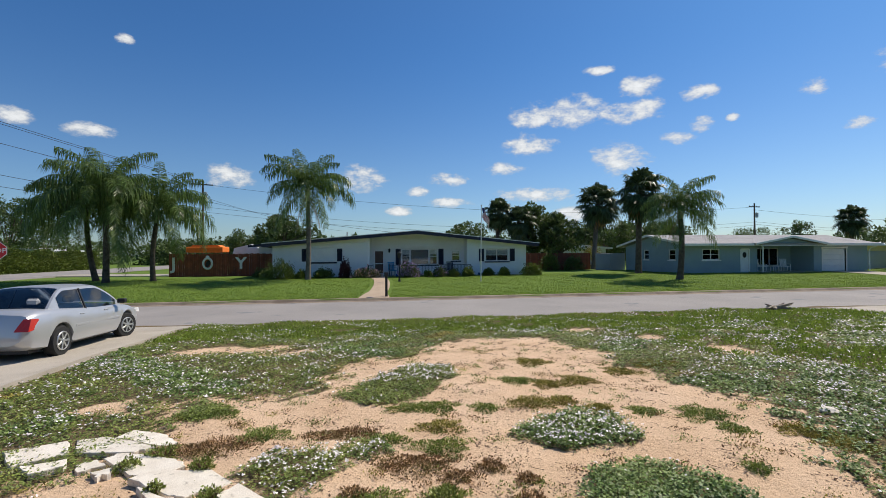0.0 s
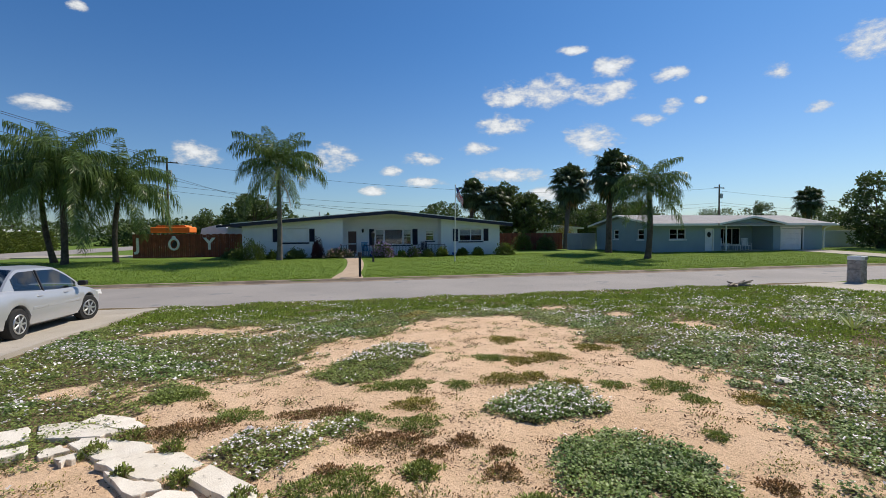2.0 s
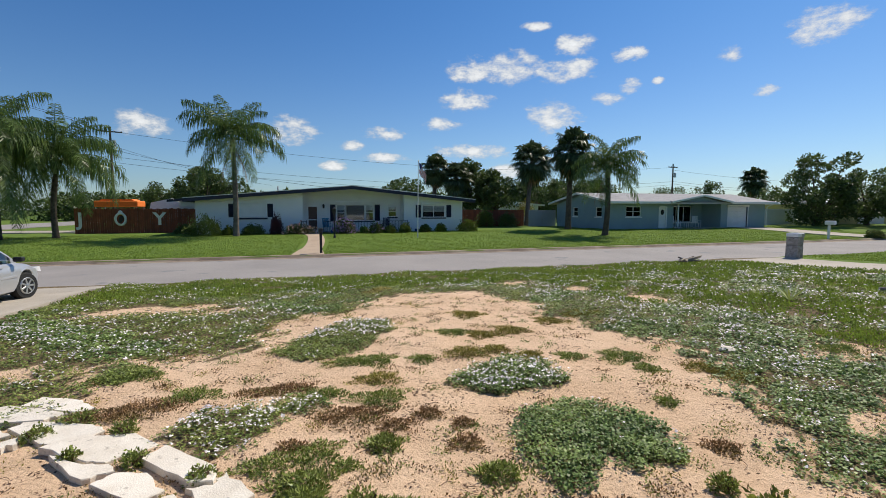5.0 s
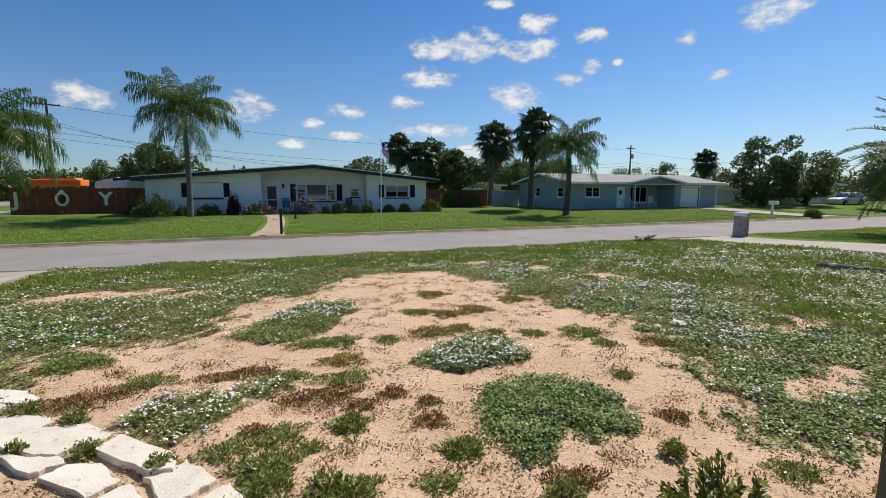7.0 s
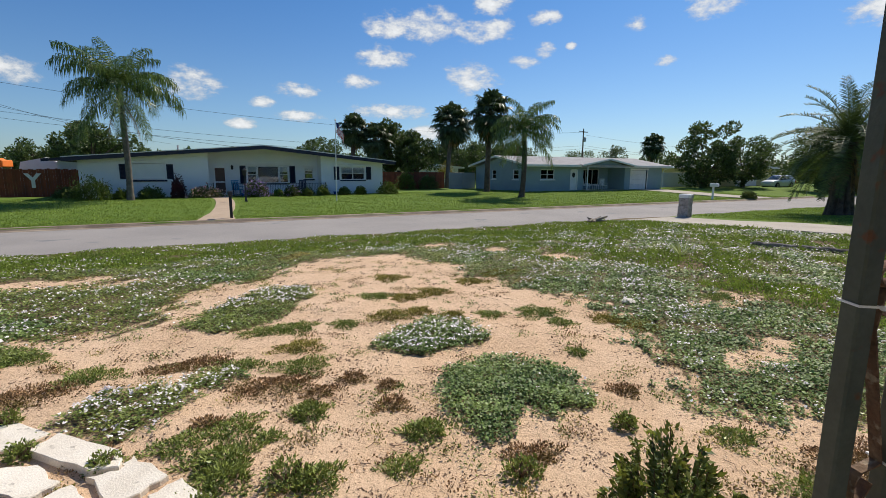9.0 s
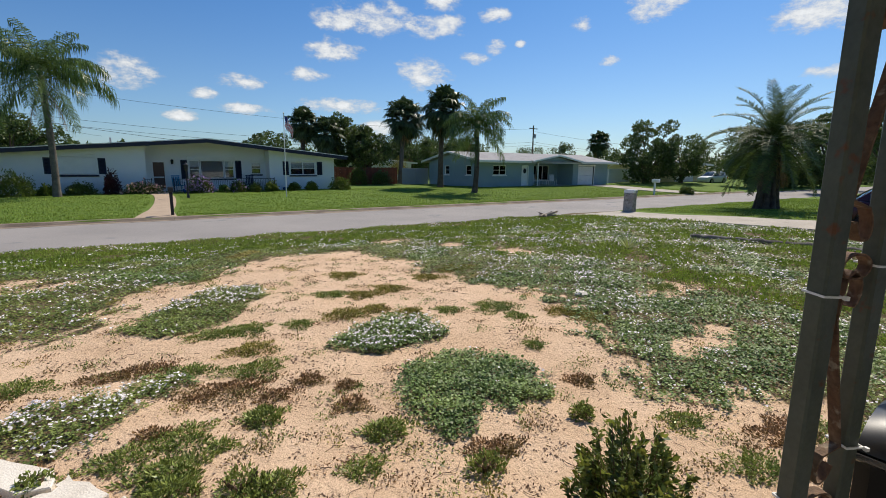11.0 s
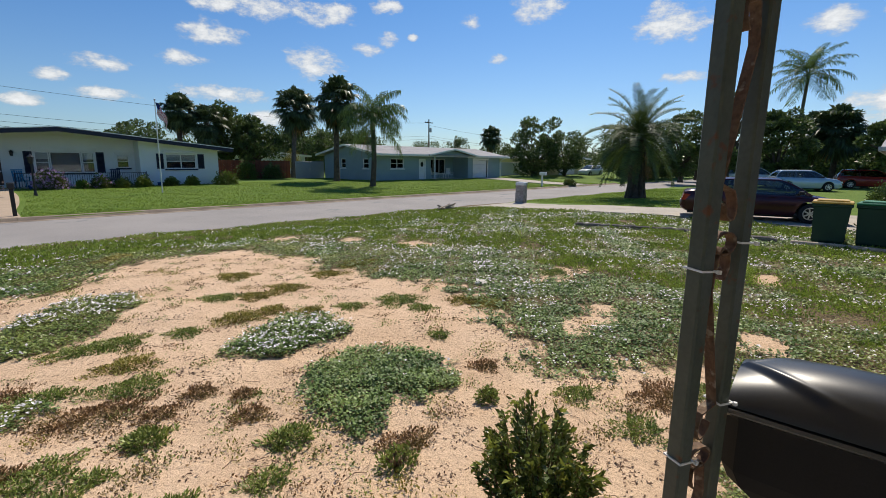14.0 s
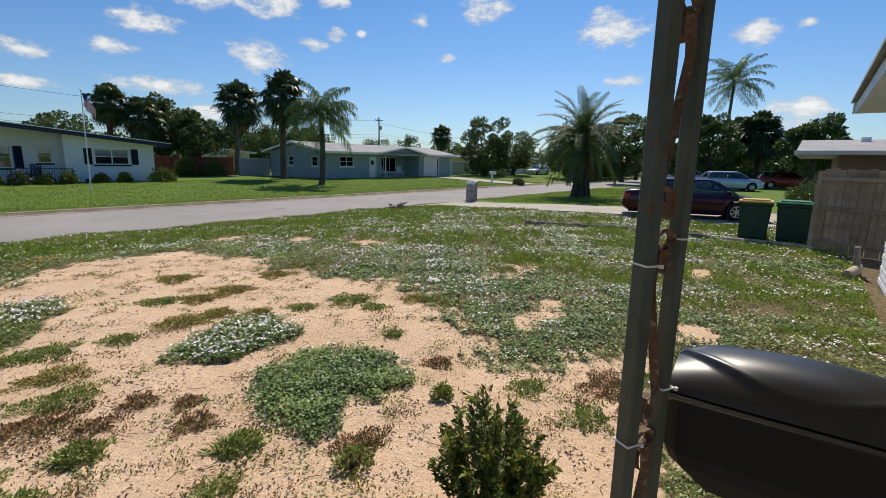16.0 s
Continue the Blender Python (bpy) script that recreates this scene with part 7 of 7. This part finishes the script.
# edging logs and white pipe across the yard
LOGS = [(13.3, 7.4), (13.75, 6.4), (14.1, 5.3), (14.35, 4.3), (14.3, 3.3), (14.2, 2.2)]
for k in range(len(LOGS) - 1):
    (xa, ya), (xb, yb) = LOGS[k], LOGS[k + 1]
    pts = []
    for i in range(7):
        t = i / 6 * 0.96
        pts.append((xa + (xb - xa) * t + 0.04 * math.sin(i * 1.7 + k), ya + (yb - ya) * t, gz(xa, ya) + 0.06 + 0.02 * math.sin(i * 2.3 + k)))
    tagged(part("edging_log", Geo().tube(pts, [0.05, 0.075, 0.065, 0.08, 0.07, 0.075, 0.055], 9), M_BARK_LOG, smooth=True), "weathered dark log edging the yard", "log", "edging logs")
tagged(part("white_pipe", Geo().tube([(14.15, 1.95, 0.05), (14.2, 1.2, 0.06), (14.15, 0.4, 0.06), (14.05, -0.05, 0.05)], 0.07, 12), M_LOG, smooth=True), "pale fallen trunk lying in front of the bins", "log")


def wheelie(label, m, lid):
    b = thing("wheelie_bin", label, "bin", m, "wheelie bins")
    g = Geo()
    lv = [(0.25, 0.29, 0.06), (0.27, 0.31, 0.12), (0.31, 0.36, 0.95), (0.335, 0.39, 0.97), (0.335, 0.39, 1.03)]
    for hx, hy, z in lv:
        g.v += [(-hx, -hy, z), (hx, -hy, z), (hx, hy, z), (-hx, hy, z)]
    for i in range(len(lv) - 1):
        for k in range(4):
            a, c = i * 4 + k, i * 4 + (k + 1) % 4
            g.f.append((a, c, c + 4, a + 4))
    g.f += [(3, 2, 1, 0), (16, 17, 18, 19)]
    part("body", g, M_BIN, b)
    part("lid", Geo().box(-0.37, -0.40, 1.035, 0.37, 0.40, 1.09, 0.025).box(-0.28, -0.31, 1.09, 0.28, 0.31, 1.125, 0.02), lid, b)
    part("handle", Geo().tube([(0.36, -0.28, 1.0), (0.43, -0.26, 1.03), (0.43, 0.26, 1.03), (0.36, 0.28, 1.0)], 0.016, 8), M_BLACK, b)
    for s in (-0.31, 0.31):
        part("wheel", Geo().lathe([(0.02, -0.025), (0.1, -0.025), (0.1, 0.025), (0.02, 0.025)], 16, pose(0.24, s, 0.1, 90)), M_RUBBER, b)
    return b


wheelie("dark green wheelie bin with a yellow lid", pose(14.95, 1.32, 0.0, 0, 0, 4), M_BIN_YELLOW)
wheelie("dark green wheelie bin with a bright green lid", pose(15.05, 0.46, 0.0, 0, 0, -3), M_BIN_LID)

# cedar gate
gate = thing("wooden_gate", "weathered cedar board gate leaning by the house", "gate", pose(14.05, 0.02, 0, 0, 0, -118))
for k in range(10):
    part("board", Geo().box(0.02 + k * 0.142, 0.014 * (k % 2), 0.04, 0.150 + k * 0.142, 0.02 + 0.014 * (k % 2), 1.94 + 0.025 * math.sin(k * 2.4), 0.004), M_FENCE_OLD, gate)
for z in (0.25, 1.0, 1.68):
    part("rail", Geo().box(0.0, -0.045, z, 1.43, -0.003, z + 0.09, 0.005), M_FENCE_OLD, gate)
part("post", Geo().box(-0.10, -0.045, 0, 0.0, 0.05, 1.9, 0.006), M_FENCE_OLD, gate)
nb = thing("house", "brown neighbouring house with a low grey roof", "house", pose(17.2, -9.5, 0))
part("wall", Geo().box(0.9, 0, 0, 8, 9.2, 2.35), material("brown_siding", (0.20, 0.15, 0.12), 0.8, scale=1, fine=30, vary=0.12), nb)
part("roof", Geo().prism([(-0.2, 2.36), (9, 2.36), (9, 2.44), (4.4, 2.95), (-0.2, 2.44)], -1, 10.2, "y"), M_ROOF_GREY, nb)
part("fascia", Geo().box(-0.24, -1, 2.34, -0.205, 10.2, 2.45).box(-0.24, 10.203, 2.34, 9, 10.24, 2.45), M_ALU, nb)
part("roof_box", Geo().box(3.3, 8.4, 2.75, 3.55, 8.65, 2.98, 0.01), M_TRIM, nb)
for k, (x, y, r, h) in enumerate(((17.2, 0.2, 0.6, 0.9), (19.8, -0.4, 0.8, 1.0), (30.0, 0.6, 0.8, 1.0), (33.0, 0.2, 1.0, 1.2))):
    shrub("bush", "loose green garden bush by the neighbouring house", (x, y, 0), r, r, h, M_BUSH_DARK, 300 + k, 2200, 0.11)
br = thing("cut_branch", "pale cut branch stump by the brick wall", "branch", pose(11.15, -0.62, 0))
part("branch", Geo().tube([(-0.25, 0.12, 0.07), (0, 0, 0.12), (0.3, -0.05, 0.16)], [0.085, 0.09, 0.07], 10), M_LOG, br, smooth=True)
part("stub", Geo().tube([(0.1, -0.02, 0.12), (0.14, 0.0, 0.35), (0.12, 0.02, 0.55)], [0.06, 0.055, 0.05], 9), M_BARK_LOG, br, smooth=True)

# ---- the camera's own house: wall, eave, porch ----
home = thing("house", "white painted brick house with a white eave", "house")
wall = part("wall", Geo().box(-9, -1.13, 0, 11.0, -0.93, 3.0), M_MORTAR, home)
part("eave", Geo().prism([(-0.26, 3.0), (-0.26, 3.2), (-4.1, 4.37), (-4.1, 3.0)], 5.5, 12.1, "x"), M_TRIM, home, "white boxed eave")
part("roof", Geo().prism([(-0.18, 3.205), (-0.18, 3.26), (-4.3, 4.49), (-4.3, 4.43)], -9, 12.25, "x"), M_ROOF_GREY, home)
part("rake_board", Geo().prism([(-0.22, 3.0), (-0.22, 3.2), (-4.2, 4.4), (-4.2, 4.2)], 12.105, 12.15, "x"), M_TRIM, home)
part("wall", Geo().box(10.8, -8, 0, 11.0, -1.133, 2.95), M_MORTAR, home)
part("porch_roof", Geo().box(-6, -0.925, 2.62, 1.45, 0.75, 2.78), M_TRIM, home)
slab("porch_slab", "concrete porch slab under the posts", [(-6, -0.925), (1.32, -0.925), (1.32, 0.72), (-6, 0.72)], 0.36, M_CONCRETE, 0.4)

post = thing("porch_post", "sage green iron porch post with rusty scrollwork", "post", pose(1.05, 0.466, 0.36))
part("tube", Geo().box(-0.019, -0.019, 0, 0.019, 0.019, 2.26, 0.004, pose(0, 0, 0, 0, 0, -22)), M_POST, post)
part("tube", Geo().box(-0.0168, -0.0168, 0, 0.0168, 0.0168, 2.26, 0.004, pose(0.121, -0.037, 0, 0, 0, -22)), M_POST, post)
ax = Vector((0.121, -0.037, 0)).normalized()
nv = Vector((-ax.y, ax.x, 0))


def ribbon(points, width=0.022, thick=0.004):
    """A flat iron strip bent along points in the post's plane: distance across, height."""
    g = Geo()
    n = len(points)
    for i, (a, z) in enumerate(points):
        p = ax * a + Vector((0, 0, z))
        (a0, z0), (a1, z1) = points[max(i - 1, 0)], points[min(i + 1, n - 1)]
        t = (ax * (a1 - a0) + Vector((0, 0, z1 - z0))).normalized()
        w = t.cross(nv).normalized() * thick
        for s, q in ((-1, -1), (1, -1), (1, 1), (-1, 1)):
            g.v.append(tuple(p + nv * s * width / 2 + w * q / 2))
    for i in range(n - 1):
        for k in range(4):
            a, b = i * 4 + k, i * 4 + (k + 1) % 4
            g.f.append((a, b, b + 4, a + 4))
    g.f += [(0, 1, 2, 3), (4 * n - 1, 4 * n - 2, 4 * n - 3, 4 * n - 4)]
    return part("scroll", g, M_RUST, post, "rusty bent iron scroll", smooth=True)


for z0, flip in ((0.95, 1), (1.45, -1), (1.95, 1), (0.45, -1), (-0.05, 1)):
    pts = []
    for k in range(31):
        t = k / 30
        if t < 0.3:
            a = t / 0.3 * 4.4
            pts.append((0.064 + flip * 0.022 * math.cos(a + 0.4), z0 + 0.06 - 0.03 * math.sin(a) * 1.2))
        elif t < 0.7:
            s = (t - 0.3) / 0.4
            pts.append((0.064 + flip * (0.036 - 0.072 * s), z0 + 0.10 + 0.30 * s))
        else:
            a = (t - 0.7) / 0.3 * 4.4
            pts.append((0.064 - flip * 0.022 * math.cos(a), z0 + 0.43 + 0.03 * math.sin(a) * 1.2))
    ribbon(pts)
    ribbon([(0.064 + 0.037 * math.cos(6.283 * k / 16), z0 + 0.475 + 0.024 * math.sin(6.283 * k / 16)) for k in range(17)])
for at, z in ((0, 1.375), (0, 0.94), (1, 1.425), (1, 1.05)):
    o = ax * 0.1265 * at
    m = Matrix.Translation(o) @ pose(0, 0, z, 3, 4, -22)
    part("cable_tie", Geo().box(-0.0225, -0.0225, -0.002, 0.0225, -0.0195, 0.002, 0, m).box(-0.0225, 0.0195, -0.002, 0.0225, 0.0225, 0.002, 0, m).box(-0.0225, -0.0195, -0.002, -0.0195, 0.0195, 0.002, 0, m).box(0.0195, -0.0195, -0.002, 0.0225, 0.0195, 0.002, 0, m).box(0.018, -0.030, -0.004, 0.026, -0.0226, 0.004, 0, m), M_TIE, post, "white nylon cable tie")

# black plastic mailbox on a stand beside the porch
mb = thing("mailbox", "large black plastic mailbox with an arched moulded lid", "mailbox", pose(1.20, 0.14, 0, 0, 0, 3))
ML, MW = 0.56, 0.30
body = Geo()
lev = [(0.60, 0.70, 1.12), (0.86, 0.93, 1.19), (0.93, 0.985, 1.23), (0.955, 0.99, 1.36), (0.965, 0.995, 1.372)]
for sx, sy, z in lev:
    hx, hy = MW / 2 * sx, ML / 2 * sy
    c = 0.03
    body.v += [(MW / 2 + a, b, z) for a, b in ((-hx, -hy + c), (-hx + c, -hy), (hx - c, -hy), (hx, -hy + c), (hx, hy - c), (hx - c, hy), (-hx + c, hy), (-hx, hy - c))]
for i in range(len(lev) - 1):
    for k in range(8):
        a, b = i * 8 + k, i * 8 + (k + 1) % 8
        body.f.append((a, b, b + 8, a + 8))
body.f += [tuple(range(7, -1, -1)), tuple(range(len(body.v) - 8, len(body.v)))]
part("body", body, M_BLACK_BODY, mb)
part("rim", Geo().box(-0.009, -ML / 2 - 0.009, 1.374, MW + 0.004, ML / 2 + 0.004, 1.390, 0.008), M_BLACK_RIM, mb, "raised rim of the lid")
lid = Geo()
NU, NV = 84, 72


def lid_z(u, v):
    """Height of the lid over its rim; u across, v along, both -1 to 1."""
    dome = 0.088 * (1 - abs(u) ** 2.4) ** 0.72 * (1 - 0.42 * abs(v) ** 2.2)
    arch = 0.86 - 0.95 * v * v
    rib = 0.006 * math.exp(-((abs(u) - arch) / 0.07) ** 2)
    step = 0.012 / (1 + math.exp(min(40.0, (abs(u) - arch) / 0.035)))
    return dome + rib * (1 - abs(u) ** 6) + step * (1 - abs(u) ** 6) * 0.8


for i in range(NU + 1):
    for j in range(NV + 1):
        u, v = -1 + 2 * i / NU, -1 + 2 * j / NV
        lid.v.append((MW / 2 + u * MW * 0.485, v * ML * 0.49, 1.393 + lid_z(u, v)))
for i in range(NU):
    for j in range(NV):
        a = i * (NV + 1) + j
        lid.f.append((a, a + NV + 1, a + NV + 2, a + 1))
for j, s in ((0, -1), (NV, 1)):
    k0 = len(lid.v)
    for i in range(NU + 1):
        u = -1 + 2 * i / NU
        lid.v.append((MW / 2 + u * MW * 0.485, s * ML * 0.49, 1.392))
    for i in range(NU):
        lid.f.append((i * (NV + 1) + j, (i + 1) * (NV + 1) + j, k0 + i + 1, k0 + i))
part("lid", lid, M_BLACK_PLASTIC, mb, "arched lid with moulded ribs", smooth=True)
part("stand", Geo().box(MW / 2 - 0.05, -0.05, 0, MW / 2 + 0.05, 0.05, 1.12, 0.008), M_BLACK, mb)

# upright evergreen shrub beside the porch
sb = thing("shrub", "small upright evergreen shrub with glossy pointed leaves", "shrub", pose(1.97, 1.40, gz(1.97, 1.4)))
rng = np.random.default_rng(55)
stems, tips = Geo(), []
for k in range(46):
    a, r = rng.uniform(0, 6.28), 0.34 * rng.uniform(0.1, 1) ** 0.6
    top = 0.86 * (1 - 0.62 * (r / 0.36) ** 1.2) * rng.uniform(0.78, 1.06)
    base = Vector((0.05 * math.cos(a), 0.05 * math.sin(a), 0))
    mid = Vector((r * 0.75 * math.cos(a), r * 0.75 * math.sin(a), top * 0.5))
    tip = Vector((r * math.cos(a) + rng.normal(0, 0.015), r * math.sin(a) + rng.normal(0, 0.015), top))
    stems.tube([base, mid, tip], [0.007, 0.005, 0.002], 5)
    for s in range(110):
        t = 0.18 + 0.82 * s / 109
        p = base.lerp(mid, t / 0.5) if t < 0.5 else mid.lerp(tip, (t - 0.5) / 0.5)
        tips.append(tuple(p + Vector(rng.normal(0, 0.012, 3))))
part("stem", stems, M_TWIG, sb)
q = np.array(tips)
out = q * np.array([1, 1, 0])
out /= np.linalg.norm(out, axis=1, keepdims=True) + 1e-6
young = np.tile(np.arange(110) > 96, 46) & (rng.uniform(0, 1, len(q)) < 0.75)
for name, s, mat in (("foliage", ~young, M_BUSH_DARK), ("young_foliage", young, M_NEW_LEAF)):
    v, f = leaf_cloud(q[s], out[s] * 0.8 + np.array([0, 0, 0.6]), 0.046, 0.022, 0.6, 0.0, rng)
    ob = new(name, raw_mesh(name, v, f, mat))
    ob.parent = sb

# broken paving: outlines of each piece
STONES_A = [[(-3.08, 5.57), (-2.8, 5.6), (-2.13, 5.16), (-2.29, 5.07), (-2.89, 5.2)], [(-2.54, 5.01), (-2.44, 5.14), (-1.81, 4.82), (-1.67, 4.66), (-1.89, 4.47), (-2.12, 4.58)],
            [(-2.05, 4.42), (-1.84, 4.55), (-1.40, 4.55), (-1.15, 4.28), (-1.46, 4.05), (-1.60, 4.09)], [(-1.91, 4.26), (-1.6, 4.04), (-1.42, 4.0), (-1.34, 3.88), (-1.53, 3.82)]]
STONES_B = [[(-1.20, 3.98), (-1.08, 4.17), (-0.63, 3.69), (-0.62, 3.49), (-0.78, 3.52)], [(-1.46, 3.75), (-1.34, 3.87), (-1.11, 3.80), (-0.93, 3.52), (-1.09, 3.38)],
            [(-0.80, 3.49), (-0.62, 3.47), (-0.55, 3.61), (-0.33, 3.28), (-0.53, 3.16), (-0.66, 3.21)], [(-0.43, 3.12), (-0.25, 3.22), (-0.12, 2.98), (-0.3, 2.9)]]
STONES_C = [[(-1.07, 3.36), (-0.86, 3.46), (-0.72, 3.2), (-0.9, 3.1)], [(-2.71, 4.88), (-2.57, 4.96), (-2.42, 4.82), (-2.61, 4.72)], [(-2.47, 4.66), (-2.32, 4.72), (-2.27, 4.6), (-2.38, 4.55)],
            [(-3.6, 5.3), (-3.1, 5.45), (-2.92, 5.15), (-3.3, 4.95)], [(-3.2, 4.9), (-2.85, 5.0), (-2.78, 4.82), (-3.0, 4.7)], [(-2.6, 5.75), (-2.15, 5.5), (-1.95, 5.25), (-2.1, 5.2), (-2.7, 5.55)], [(-0.62, 3.12), (-0.5, 3.12), (-0.45, 3.0), (-0.6, 2.95)]]
paving = thing("broken_paving", "heap of broken white flagstones on the sand", "paving")
rng = np.random.default_rng(9)
for k, outline in enumerate(STONES_A + STONES_B + STONES_C):
    pts = []
    n = len(outline)
    for i in range(n):
        (xa, ya), (xb, yb) = outline[i], outline[(i + 1) % n]
        for s in range(4):
            t = s / 4
            j = 0.010 if s else 0.0
            pts.append((xa + (xb - xa) * t + rng.normal(0, j), ya + (yb - ya) * t + rng.normal(0, j)))
    cx, cy = sum(p[0] for p in pts) / len(pts), sum(p[1] for p in pts) / len(pts)
    z0 = gz(cx, cy) + 0.004
    hgt, tx, ty = rng.uniform(0.035, 0.055), rng.normal(0, 0.025), rng.normal(0, 0.025)
    g = Geo()
    m_ = len(pts)
    for dz, sh in ((-0.02, 1.0), (hgt - 0.008, 1.0), (hgt, 0.975)):
        for x, y in pts:
            g.v.append((cx + (x - cx) * sh, cy + (y - cy) * sh, z0 + dz + (x - cx) * tx + (y - cy) * ty))
    for r in range(2):
        for i in range(m_):
            a, b = r * m_ + i, r * m_ + (i + 1) % m_
            g.f.append((a, b, b + m_, a + m_))
    g.f.append(tuple(range(2 * m_, 3 * m_)))
    part("flagstone", g, M_STONE, paving)
tagged(part("pebble", Geo().lathe([(0.02, 0), (0.10, 0.01), (0.11, 0.04), (0.05, 0.07), (0.01, 0.075)], 9), M_STONE), "pale flat stone among the weeds", "stone").matrix_basis = pose(5.69, 4.89, gz(5.69, 4.89), 0, 0, 30)
# dark soil crack plants between the stones
for k, (x, y, r) in enumerate(((-2.0, 5.0, 0.16), (-1.5, 4.6, 0.10), (-1.25, 4.0, 0.10), (-0.72, 3.6, 0.10), (-2.2, 4.75, 0.12), (-1.75, 4.2, 0.08), (0.35, 2.95, 0.16), (-0.15, 2.85, 0.12), (1.75, 2.3, 0.15), (2.8, 2.4, 0.10))):
    shrub("weed", "leafy green weed growing between the flagstones" if x < 0 else "leafy green weed on the sand", (x, y, gz(x, y)), r, r * 0.8, 0.11, M_WEED, 400 + k, 420, 0.032, category="weed", group="leafy weeds")

# painted brick courses of the near wall
bk = mesh_of("brick", Geo().box(0, 0, 0, 0.395, 0.028, 0.094, 0.006), M_BRICK_WHITE)
count = 0
for row in range(28):
    for col in range(12):
        x = 6.4 + col * 0.405 + (0.2 if row % 2 else 0)
        if x + 0.395 > 11.0:
            continue
        ob = new("brick", bk)
        ob.parent = wall
        ob.location = (x, -0.932, 0.02 + row * 0.104)
        count += 1
